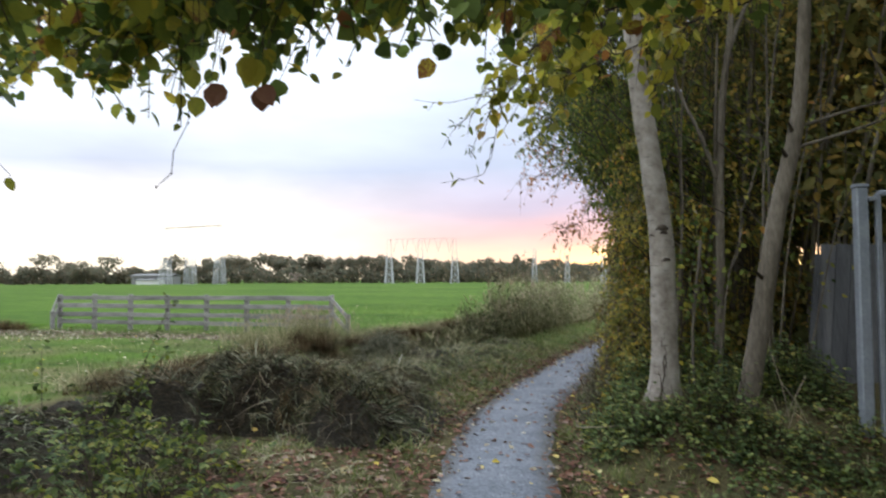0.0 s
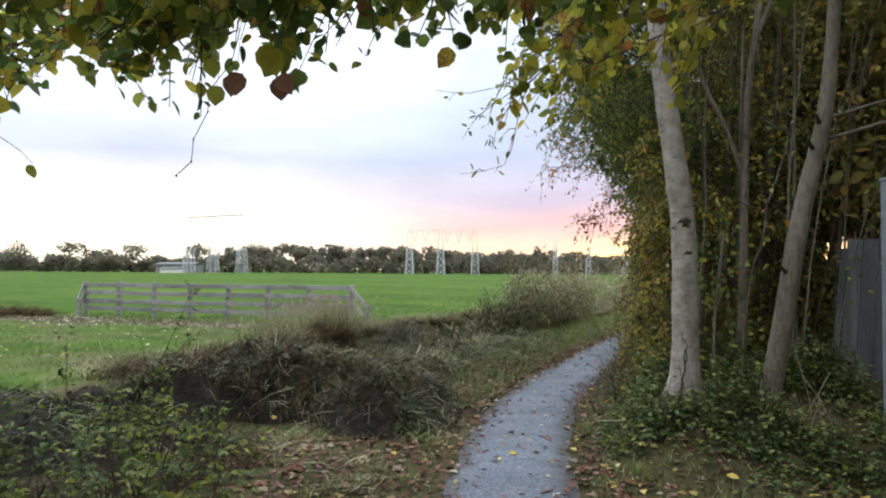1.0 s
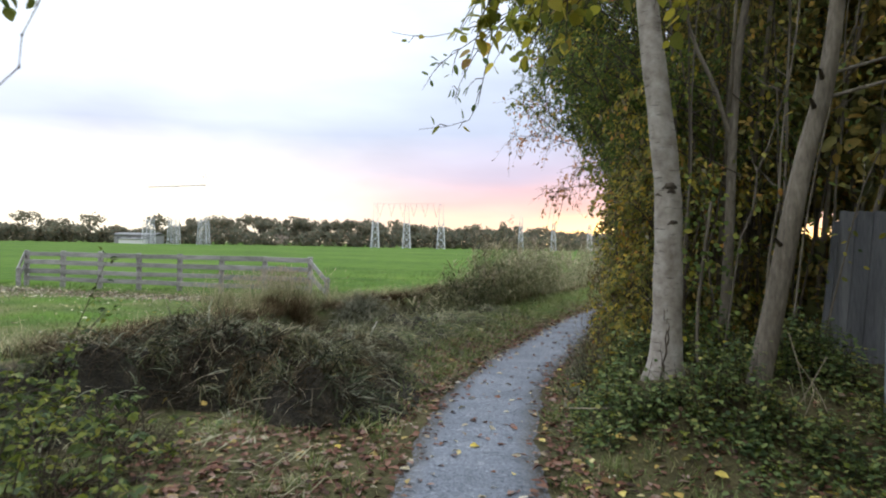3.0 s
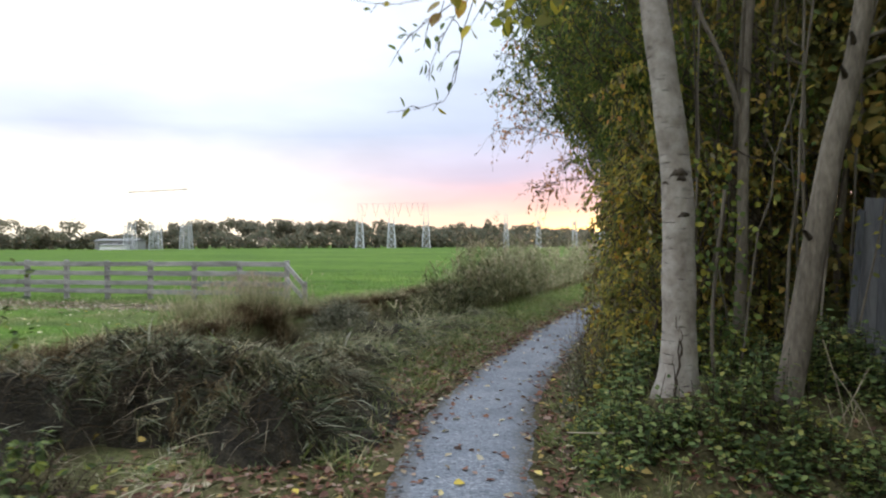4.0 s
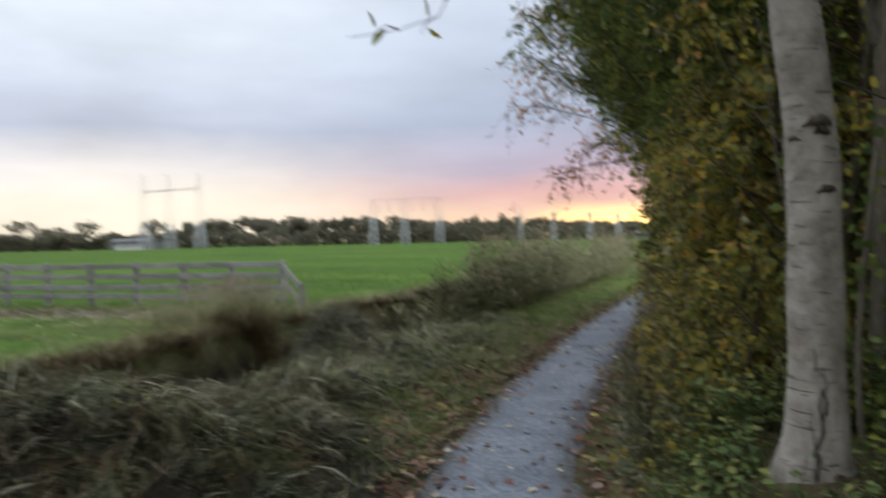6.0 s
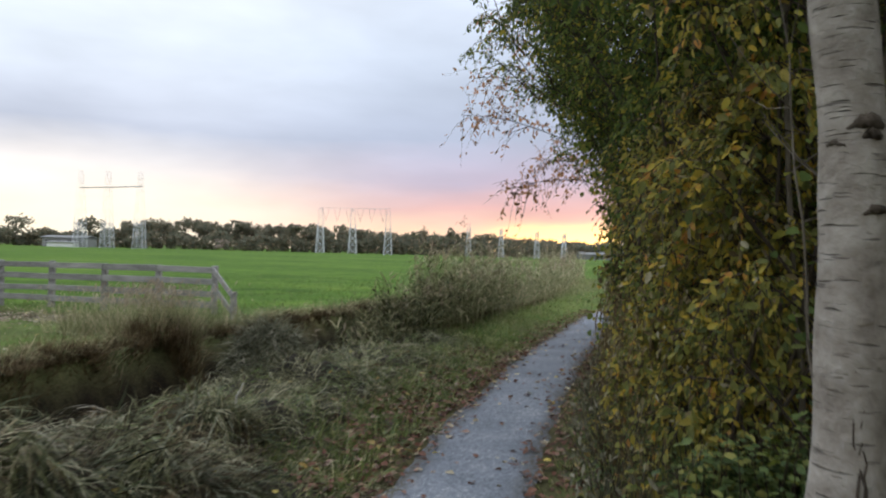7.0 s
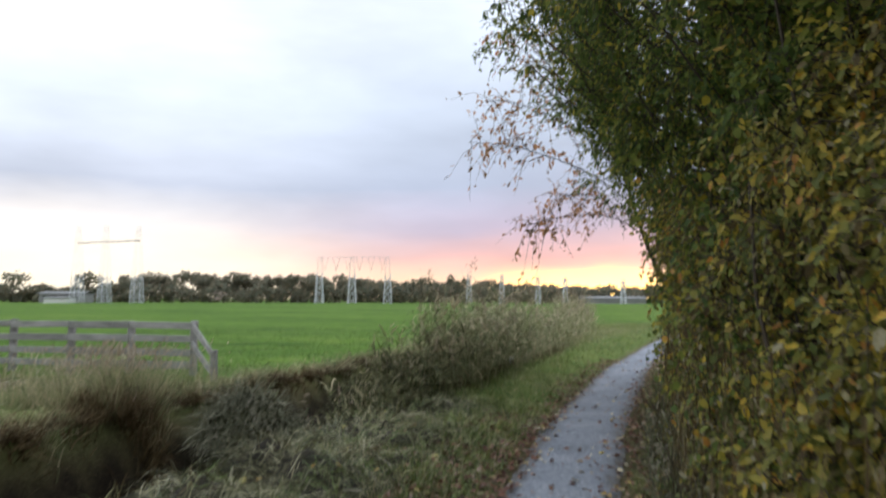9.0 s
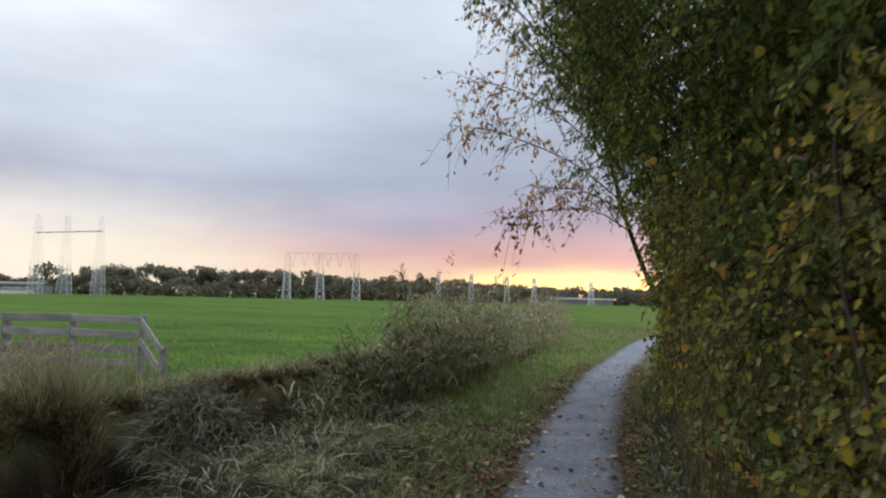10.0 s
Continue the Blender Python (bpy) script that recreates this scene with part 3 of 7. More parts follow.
_x = np.convolve(np.pad(_x, 8, mode="edge"), _k / _k.sum(), "valid")


def track(y):
    """The middle of the footpath."""
    return np.interp(y, _y, _x)


def ditch_line(y):
    """The line that ditch and reeds keep to: beside the path at first, straighter than it farther on."""
    return np.where(np.asarray(y) > 28.0, np.minimum(track(y), track(28.0) + 0.26 * (np.asarray(y) - 28.0)), track(y))


WATER_Z = -0.72


def ground_z(x, y):
    x, y = np.asarray(x, float), np.asarray(y, float)
    d = x - track(y)
    z = 0.035 * ripple(x, y, 0.9) * step(np.abs(d), 0.6, 1.5) * (1 - step(np.hypot(x, y), 60, 120))
    z = z + (0.34 + 0.2 * (1 - step(y, 8.9, 10.5))) * step(d, 0.7, 1.55) * step(y, 6.9, 8.3) * (1 - step(y, 40, 55))
    z = z + 0.14 * step(-d, 0.65, 1.6) * (1 - step(y, 40, 55)) * (1 - step(-d, 5.5, 7.5))
    ditch = (1 - step(np.abs(x - ditch_line(y) + 4.35), 0.85, 1.6)) * (1 - step(y, 42, 52)) * step(y, 10.2, 12.2)
    # a spur of the far bank carries a sedge clump
    spur = np.exp(-((x + 1.5) / 0.8) ** 2 - ((y - 17.25) / 0.38) ** 2)
    z = z - 1.3 * ditch * (1 - 0.85 * spur)
    along = y - (24.9 - 0.24 * (x + 14.0))
    z = z - 0.6 * (1 - step(np.abs(along), 0.3, 1.0)) * step(-x, 15.0, 16.5) * (1 - step(-x, 70, 90))
    return z - 0.015 * (1 - step(np.abs(d), 0.4, 0.75))


def graded(lo, hi, fine, far):
    """Grid lines: even from lo to hi, then wider and wider out to far."""
    mid = list(np.arange(lo, hi + 1e-6, fine))
    out, s, p = [], fine, hi
    while p < far[1]:
        s *= 1.28
        p += s
        out.append(p)
    low, s, p = [], fine, lo
    while p > far[0]:
        s *= 1.28
        p -= s
        low.append(p)
    return np.array(low[::-1] + mid + out)


def build_ground():
    gx, gy = graded(-8.0, 12.0, 0.2, (-3500, 3500)), graded(0.0, 32.0, 0.22, (-600, 4200))
    X, Y = np.meshgrid(gx, gy)
    Z = ground_z(X, Y)
    nx, ny = len(gx), len(gy)
    i = np.arange(nx * ny).reshape(ny, nx)
    q = np.stack([i[:-1, :-1], i[:-1, 1:], i[1:, 1:], i[1:, :-1]], -1).reshape(-1, 4)
    me = quad_mesh("ground", np.stack([X, Y, Z], -1).reshape(-1, 3), q, GROUND, True)
    d = (X - track(Y)).ravel()
    x, y, z = X.ravel(), Y.ravel(), Z.ravel()
    side = (X - ditch_line(Y)).ravel()
    verge = step(side, -6.1, -5.7) * (1 - step(y, 40, 60)) * (1 - 0.6 * step(y, 16.5, 19.0) * step(d, -2.9, -2.2) * (1 - step(d, -0.7, -0.5)))
    soil = np.maximum(0.8 * step(-np.abs(d), -0.8, -0.5), step(-np.abs(side + 4.2), -1.9, -1.2)) * (1 - step(y, 40, 60))
    soil = np.maximum(soil, 0.85 * step(d, 0.8, 1.4) * (1 - step(y, 40, 60)))
    soil = np.maximum(soil, 0.6 * (1 - step(y, 8.5, 10.5)) * step(d, -3.0, -1.5))
    fence_y = 24.4 - 0.223 * (x + 13.95)
    soil = np.maximum(soil, 0.9 * (1 - step(np.abs(y - fence_y + 1.6), 0.3, 1.5)) * step(x, -40, -20) * (1 - step(d, -6.5, -6.0)))
    soil = np.maximum(soil, step(-z, 0.15, 0.4) * step(-x, 14, 15))
    verge = np.maximum(verge, np.clip(0.42 + 0.55 * ripple(x, y, 0.7, 2.0) + 0.35 * ripple(x, y, 1.9, 5.0), 0, 1) * (1 - step(y, 21, 26)) * (1 - step(np.abs(x), 30, 50)))
    # the last mask grows with depth and puts the ditches' shade into the colour
    for name, values in (("verge", verge), ("soil", soil), ("hollow_shade", step(-z, 0.08, 0.3))):
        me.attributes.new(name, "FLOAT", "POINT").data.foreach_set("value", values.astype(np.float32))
    tagged(new("ground", me), "flat green meadow with a rough verge and a ditch along the footpath", "ground", kind="structure")


def build_path():
    y = np.concatenate([np.arange(-20, 2, 0.5), np.arange(2, 30, 0.1), np.arange(30, 80, 0.5)])
    c = track(y)
    n = 17
    rows = []
    tilt = np.sqrt(1 + np.gradient(c, y) ** 2)
    for k in range(n):
        u = k / (n - 1) * 2 - 1
        w = (0.50 + 0.03 * ripple(y, y * 0, 1.9, 1 + np.sign(u)) + 0.035 * ripple(y, y * 0, 7.0, 4 + np.sign(u))) * tilt
        x = c + u * w
        z = 0.012 - 0.02 * u ** 4 + x * 0
        rows.append(np.stack([x, y, z], -1))
    v = np.stack(rows, 1)
    i = np.arange(v.shape[0] * n).reshape(-1, n)
    q = np.stack([i[:-1, :-1], i[:-1, 1:], i[1:, 1:], i[1:, :-1]], -1).reshape(-1, 4)
    me = quad_mesh("footpath", v.reshape(-1, 3), q, GRAVEL, True)
    u = np.abs(np.tile(np.arange(n) / (n - 1) * 2 - 1, len(y)))
    me.attributes.new("worn", "FLOAT", "POINT").data.foreach_set("value", (step(u, 0.55, 1.0)).astype(np.float32))
    tagged(new("footpath", me), "narrow grey gravel footpath strewn with fallen leaves", "footpath", kind="structure")


def build_water():
    y = np.arange(11, 52, 1.0)
    c = ditch_line(y) - 4.35
    v = np.stack([np.stack([c + s * 1.5, y, np.full_like(y, WATER_Z)], -1) for s in (-1, 1)], 1)
    i = np.arange(len(y) * 2).reshape(-1, 2)
    q = np.stack([i[:-1, 0], i[:-1, 1], i[1:, 1], i[1:, 0]], -1)
    tagged(new("water", quad_mesh("water", v.reshape(-1, 3), q, WATER)), "dark still water in the bottom of the ditch", "water", kind="structure")


build_ground()
build_path()
build_water()


def on_ground(x, y, lift=0.0):
    return np.stack([x, y, ground_z(x, y) + lift], -1)


# ---------------------------------------------------------------- far things
def far_tree_leaves(cx, cy, h, w, g, base=0.18, n=220, size=0.75):
    """Leaf clumps of one far crown: several lobes with gaps."""
    lobes = 7
    lc = np.stack([cx + g.normal(0, 0.30, lobes) * w, cy + g.normal(0, 0.3, lobes) * w, h * g.uniform(base + 0.18, 0.86, lobes)], -1)
    lc[0] = (cx, cy, h * 0.8)
    k = g.integers(0, lobes, n)
    P = lc[k] + spread(n, g) * (g.uniform(0.3, 1.0, n) ** 0.6)[:, None] * np.array([w * 0.30, w * 0.30, h * 0.15])
    P[:, 2] = np.clip(P[:, 2], 0.3, h)
    return P, size * g.uniform(0.6, 1.4, n)


def build_far_wood():
    """The belt of trees beyond the meadow."""
    g = np.random.default_rng(21)
    P, S, stems = [], [], Quads()
    xs = np.arange(-128, 190, 3.4)
    for row in range(2):
        for x in xs:
            x = x + g.uniform(-1.5, 1.5)
            y = 300 + row * 9 + g.uniform(-4, 4)
            top = np.interp(x, [-130, -110, -60, -20, 15, 45, 70, 190], [12.5, 13.3, 12.2, 10.6, 9.6, 8.2, 7.0, 7.0])
            h = top * g.uniform(0.78, 1.08) + (0.8 if row else -0.4)
            p, s = far_tree_leaves(x, y, h, 6.0 * g.uniform(0.8, 1.25), g, -0.1, 700, 0.62)
            P.append(p)
            S.append(s)
            stems.add(*tube([(x, y, 0), (x + g.normal(0, 0.2), y, h * 0.7)], [0.18, 0.07], 4))
    # undergrowth
    n = 19000
    p = np.stack([g.uniform(-300, 200, n), 294 + g.uniform(-3, 3, n), 0.1 + g.uniform(0, 1, n)], -1)
    p[:8000, 0] = g.uniform(-300, -125, 8000)
    p[:, 2] *= np.where(p[:, 0] < -128, 6.6, 7.0) * (0.8 + 0.3 * ripple(p[:, 0], p[:, 0] * 0, 0.25))
    P.append(p)
    S.append(g.uniform(0.7, 1.4, n))
    P, S = np.concatenate(P), np.concatenate(S)
    wood = thing("far_wood", "distant belt of green and brown autumn trees beyond the meadow", "woodland", kind="stuff", at=(0, 300, 0))
    child("foliage", scatter("foliage", CLUMP, P, spread(len(P), g), spread(len(P), g), S * 1.3, S, LEAF_FAR), wood)
    child("trunks", stems.mesh("trunks", BARK), wood)


def far_tree(x, y, h, w, seed):
    g = np.random.default_rng(seed)
    tree = thing("far_tree", "distant broad-crowned autumn tree standing at the meadow's edge", "tree", group="trees at the meadow's edge", at=(x, y, 0))
    child("trunk", Quads().add(*tube([(x, y, -0.1), (x, y, h * 0.45), (x + 0.3, y, h * 0.8)], [0.35, 0.25, 0.08], 6)).mesh("trunk", BARK), tree)
    limbs = Quads()
    for k in range(6):
        a = g.uniform(0, 6.28)
        limbs.add(*tube([(x, y, h * 0.4), (x + math.cos(a) * w * 0.25, y + math.sin(a) * w * 0.25, h * g.uniform(0.6, 0.8))], [0.14, 0.05], 4))
    tagged(child("limb_work", limbs.mesh("limb_work", BARK), tree), kind="stuff")
    P, S = far_tree_leaves(x, y, h, w, g, 0.15, 520, 0.75)
    child("crown", scatter("crown", CLUMP, P, spread(len(P), g), spread(len(P), g), S * 1.3, S * 1.1, LEAF_FAR), tree)


def pale_bush(x, y, h):
    g = np.random.default_rng(77)
    bush = thing("pale_bush", "small distant bush with pale pinkish autumn leaves in the meadow", "bush", at=(x, y, 0))
    child("stem", Quads().add(*tube([(x, y, -0.1), (x + 0.1, y, h * 0.6)], [0.12, 0.05], 6)).mesh("stem", BARK), bush)
    P, S = far_tree_leaves(x, y, h, h * 0.9, g, 0.1, 160, 0.3)
    child("crown", scatter("crown", CLUMP, P, spread(len(P), g), spread(len(P), g), S * 1.2, S, LEAF_BLUSH), bush)


def lattice_mast(parent, x, y, h, w0=3.8, w1=1.1):
    """A square lattice tower: four legs and zigzag braces."""
    mast = new("mast")
    mast.parent = parent
    mast.location = (x - parent.location.x, y - parent.location.y, 0)

    def corner(k, z):
        w = (w0 + (w1 - w0) * z / h) / 2
        sx, sy = ((-1, -1), (1, -1), (1, 1), (-1, 1))[k % 4]
        return (x + sx * w, y + sy * w, z - 0.3)
    # legs and braces thinned higher up to imitate fading into the bright sky
    for k in range(4):
        child("leg", Quads().add(*tube([corner(k, 0), corner(k, min(h, 10.0)), corner(k, min(h, 12.0) + 0.01), corner(k, h + 0.02)], [0.125, 0.115, 0.03, 0.022], 4)).mesh("leg", MAST), mast)
    levels = np.cumsum(np.r_[0, np.full(int(h / 2.3), h / int(h / 2.3))])
    braces = Quads()
    for a, b in zip(levels[:-1], levels[1:]):
        r = 0.07 if a < 9.0 else 0.010
        for k in range(4):
            braces.add(*tube([corner(k, a), corner(k + 1, b)], r, 4))
            braces.add(*tube([corner(k + 1, a), corner(k, b)], r, 4))
            braces.add(*tube([corner(k, b), corner(k + 1, b)], r * 0.8, 4))
    tagged(child("bracing", braces.mesh("bracing", MAST), mast), kind="stuff")


def build_portals():
    """Lattice portals that carry power lines: masts, a crossbeam and hanging strings."""
    a = thing("power_line_portal", "pale grey lattice power-line portal with three tall masts and a crossbeam", "pylon", "power line portals", at=(-115, 260, 0))
    for x in (-125.2, -115.4, -103.8):
        lattice_mast(a, x, 260, 28.0)
    child("crossbeam", Quads().add(*tube([(-125.5, 260, 21.6), (-103.4, 260, 22.6)], 0.17, 4)).mesh("crossbeam", ROOF), a)
    b = thing("power_line_portal", "pale grey lattice power-line portal with three masts and hanging insulator strings", "pylon", "power line portals", at=(-26, 260, 0))
    for x in (-38.3, -26.5, -13.6):
        lattice_mast(b, x, 260, 16.9, 3.0, 1.2)
    child("crossbeam", Quads().add(*tube([(-39.0, 260, 16.6), (-13.0, 260, 16.8)], 0.05, 4)).mesh("crossbeam", MAST), b)
    for k in range(6):
        x = -36.5 + k * 4.2
        s = Quads().add(*tube([(x - 1.2, 260, 16.6), (x, 260, 11.8)], 0.045, 4)).add(*tube([(x + 1.2, 260, 16.6), (x, 260, 11.8)], 0.045, 4))
        child("insulator_string", s.mesh("insulator_string", ROOF), b)
    for x, y, h in ((16.0, 260, 15.5), (28.0, 260, 13.0), (41.5, 262, 12.5), (52.0, 264, 12.0), (73.0, 262, 11.0)):
        c = thing("lattice_mast", "pale grey slender lattice mast standing in the meadow", "mast", "single masts", at=(x, y, 0))
        lattice_mast(c, x, y, h * 0.82, 1.9, 0.9)


def shed(name, label, x0, x1, y, eave, ridge, depth=9.0, wall=WALLPAINT):
    """A long low building with a pitched roof, windows and a door."""
    ob = thing(name, label, "building", at=((x0 + x1) / 2, y, 0))
    bm = bmesh.new()
    box(bm, (x1 - x0, depth, eave + 0.4), pose((x0 + x1) / 2, y + depth / 2, eave / 2 - 0.2), 0.02)
    part("wall", bm, wall, ob)
    q = Quads()
    for s in (0, 1):
        ya, yb = (y - 0.5, y + depth / 2) if s == 0 else (y + depth + 0.5, y + depth / 2)
        q.add([(x0 - 0.5, ya, eave - 0.1), (x1 + 0.5, ya, eave - 0.1), (x1 + 0.5, yb, ridge), (x0 - 0.5, yb, ridge),
               (x0 - 0.5, ya, eave + 0.1), (x1 + 0.5, ya, eave + 0.1), (x1 + 0.5, yb, ridge + 0.2), (x0 - 0.5, yb, ridge + 0.2)],
              [(0, 1, 2, 3), (7, 6, 5, 4), (0, 4, 5, 1), (1, 5, 6, 2), (2, 6, 7, 3), (3, 7, 4, 0)])
    child("roof", q.mesh("roof", ROOF), ob)
    n = max(3, int((x1 - x0) / 3.5))
    for k in range(n):
        x = x0 + (k + 0.5) * (x1 - x0) / n
        part("window", box(bmesh.new(), (1.6, 0.12, 0.9), pose(x, y - 0.03, eave * 0.6), 0.01), PANE, ob) if eave > 2.0 else None


build_far_wood()
for k, (x, h, w) in enumerate(((-222, 14.0, 16), (-199, 13.6, 13), (-188, 10.5, 9), (-179, 11.0, 9), (-168.5, 13.6, 15), (-139.5, 13.6, 8), (-250, 9, 10), (-236, 10.0, 9), (-210, 8.0, 9), (-158, 6.0, 9), (-150, 5.5, 8), (10.5, 12.5, 6.0))):
    far_tree(x, 292 + (k % 3) * 3, h, w, 40 + k)
build_portals()
pale_bush(-73.0, 256, 4.3)
shed("low_building", "long low grey shed with a shallow roof beyond the meadow", -143, -127, 268, 3.4, 4.1, wall=ROOF)
shed("low_building", "low white outbuilding in front of the grey shed", -138, -128.5, 262, 1.7, 2.0, 4.0)
shed("low_building", "long pale blue-grey building on the horizon under the sunset", 60, 84, 270, 1.9, 2.6, wall=ROOF)

# ---------------------------------------------------------------- the meadow fence
FENCE_A, FENCE_B = Vector((-13.95, 24.42, 0)), Vector((-3.94, 22.19, 0))


def build_fence():
    fence = thing("field_fence", "weathered grey wooden fence of four rails with sloping wings", "fence", at=tuple((FENCE_A + FENCE_B) / 2))
    along = (FENCE_B - FENCE_A).normalized()
    across = Vector((-along.y, along.x, 0))
    g = random.Random(5)
    posts = [FENCE_A.lerp(FENCE_B, k / 7) for k in range(8)]
    for p in posts:
        z = float(ground_z(p.x, p.y))
        q = p + across * 0.07
        part("post", bar((q.x, q.y, z - 0.15), (q.x + g.uniform(-0.015, 0.015), q.y, 1.13 + g.uniform(0.0, 0.05)), 0.13, 0.13, 0.012), WOOD, fence)
    for r, z in enumerate((1.06, 0.79, 0.50, 0.25)):
        for k in range(7):
            a, b = posts[k], posts[k + 1]
            w = g.uniform(0.13, 0.155)
            s = g.uniform(-0.012, 0.012)
            part("rail", bar((*(a + along * 0.004 - across * 0.018).xy, z + s), (*(b - along * 0.004 - across * 0.018).xy, z + g.uniform(-0.012, 0.012)), 0.035, w, 0.006), WOOD, fence)
    for p, out in ((FENCE_B, Vector((0.72, -0.85, 0))), (FENCE_A, Vector((0.2, -0.6, 0)))):
        e = p + out
        z = float(ground_z(e.x, e.y))
        part("wing_post", bar((e.x, e.y, z - 0.3), (e.x, e.y, 0.62), 0.12, 0.12, 0.012), WOOD, fence)
        for za, zb in ((1.06, 0.52), (0.68, 0.16)):
            part("wing_rail", bar((p.x, p.y - 0.03, za), (e.x, e.y - 0.07, zb), 0.035, 0.14, 0.006), WOOD, fence)


build_fence()


def build_gate():
    """A galvanised post with a tubular gate, and grey boards beside it."""
    gate = thing("garden_gate", "galvanised steel gate with a square post and upright bars", "gate", at=(4.06, 7.7, 0))
    part("post", bar((4.06, 7.7, -0.05), (4.06, 7.7, 2.38), 0.095, 0.095, 0.01), STEEL, gate)
    part("post_cap", box(bmesh.new(), (0.106, 0.106, 0.03), pose(4.06, 7.7, 2.397), 0.006), STEEL, gate)
    part("hinge", box(bmesh.new(), (0.05, 0.14, 0.035), pose(4.125, 7.68, 2.28), 0.006), STEEL, gate)
    frame_obs = ((4.19, 7.68, 0.12), (4.19, 7.68, 2.33)), ((4.19, 7.68, 2.33), (5.3, 7.45, 2.33)), ((5.3, 7.45, 0.12), (5.3, 7.45, 2.33)), ((4.19, 7.68, 0.15), (5.3, 7.45, 0.15))
    for a, b in frame_obs:
        part("frame_tube", bar(a, b, 0.045, 0.045, 0.008), STEEL, gate)
    for k in range(1, 7):
        x, y = 4.19 + 1.11 * k / 7, 7.68 - 0.23 * k / 7
        part("upright_bar", bar((x, y, 0.17), (x, y, 2.31), 0.022, 0.022, 0.004), STEEL, gate)
    boards = thing("board_screen", "weathered grey upright boards leaning beside the gate post", "screen", at=(4.8, 9.35, 0.25))
    g = random.Random(3)
    for k in range(6):
        part("board", box(bmesh.new(), (0.149, 0.028, 1.75 + g.uniform(-0.008, 0.008)), pose(4.50 + 0.152 * k, 9.36 - 0.02 * k + g.uniform(-0.004, 0.004), 1.11, -3.6, 5.0, -8), 0.004), PLANK, boards)
    part("edge_batten", box(bmesh.new(), (0.055, 0.045, 1.6), pose(4.355, 9.31, 1.08, -3.6, 6.0, -8), 0.006), PLANK, boards)


build_gate()

# ---------------------------------------------------------------- trees beside the path


def pale_tree():
    tree = thing("poplar", "pale-barked young poplar with dark knots and cross-lines beside the path", "tree", "trunks by the gate", at=(2.5, 8.2, 0.3))
    line = bend([(2.52, 8.34, 0.05), (2.56, 8.32, 0.7), (2.56, 8.31, 1.4), (2.545, 8.305, 2.05), (2.455, 8.3, 2.8), (2.35, 8.3, 3.6), (2.27, 8.3, 4.8), (2.3, 8.4, 6.5), (2.4, 8.5, 8.5)], 66)
    s = np.linspace(0, 1, len(line))
    rad = np.interp(s, [0, 0.085, 0.10, 0.12, 0.16, 0.3, 0.6, 1.0], [0.24, 0.195, 0.158, 0.134, 0.123, 0.115, 0.095, 0.04]) * (1 + 0.03 * np.sin(s * 60))
    child("trunk", Quads().add(*tube(line, rad, 18)).mesh("trunk", BARK_PALE, True), tree)
    for z, wide, thick, turn in ((2.10, 44, 0.030, 0.0), (2.055, 26, 0.020, 3.0), (1.80, 24, 0.017, 4.0), (2.03, 22, 0.008, -62.0)):
        x, r = float(np.interp(z, line[:, 2], line[:, 0])), float(np.interp(z, line[:, 2], rad))
        arc = np.radians(268.0 + turn + np.linspace(-wide, wide, 13))
        sag = np.abs(np.linspace(-1, 1, 13)) ** 1.5
        pts = np.stack([x + (r - 0.4 * thick) * np.cos(arc), 8.305 + (r - 0.4 * thick) * np.sin(arc), z - 0.05 * sag * wide / 60], -1)
        child("knot", Quads().add(*tube(rough(pts, 0.003, int(z * 100)), thick * (1.05 - sag) + 0.002, 7)).mesh("knot", KNOT, True), tree, "dark drooping branch scar")
    # a split in the bark at the foot
    for k, foot in enumerate(((0.52, 0.98, 254.0, 0.011), (0.58, 1.25, 247.0, 0.007), (0.8, 1.12, 261.0, 0.006), (0.5, 0.8, 240.0, 0.006))):
        z = np.linspace(foot[0], foot[1], 12)
        r = np.interp(z, line[:, 2], rad) - 0.002
        arc = np.radians(foot[2] + 7.0 * np.sin(z * 9 + k))
        pts = np.stack([np.interp(z, line[:, 2], line[:, 0]) + r * np.cos(arc), np.interp(z, line[:, 2], line[:, 1]) + r * np.sin(arc), z], -1)
        child("bark_crack", Quads().add(*tube(rough(pts, 0.006, 40 + k), foot[3] * np.linspace(1, 0.25, 12), 5)).mesh("bark_crack", KNOT), tree)
    limbs = [((2.28, 8.25, 4.6), (2.9, 8.0, 5.2), (3.5, 7.4, 5.6)), ((2.3, 8.4, 5.6), (1.7, 8.9, 6.4), (1.1, 9.3, 6.9)), ((2.27, 8.3, 4.3), (2.6, 9.2, 5.0), (2.8, 10.2, 5.4))]
    leaves(tree, limbs, 60, 18, LEAF_HEDGE, 0.075, 0.055, 301)
    # high limbs out of view, added to cast shade on the upper hedge
    high = [((2.3, 8.4, 6.2), (2.6, 10.0, 7.2), (2.9, 12.2, 7.7)), ((2.3, 8.4, 6.6), (1.9, 10.2, 7.4), (1.7, 12.0, 7.8)), ((2.35, 8.45, 6.9), (3.3, 10.4, 7.5), (4.0, 12.4, 7.9))]
    leaves(tree, high, 44, 13, LEAF_GREEN, 0.13, 0.10, 305, (0.4, 0.9), 0.2)


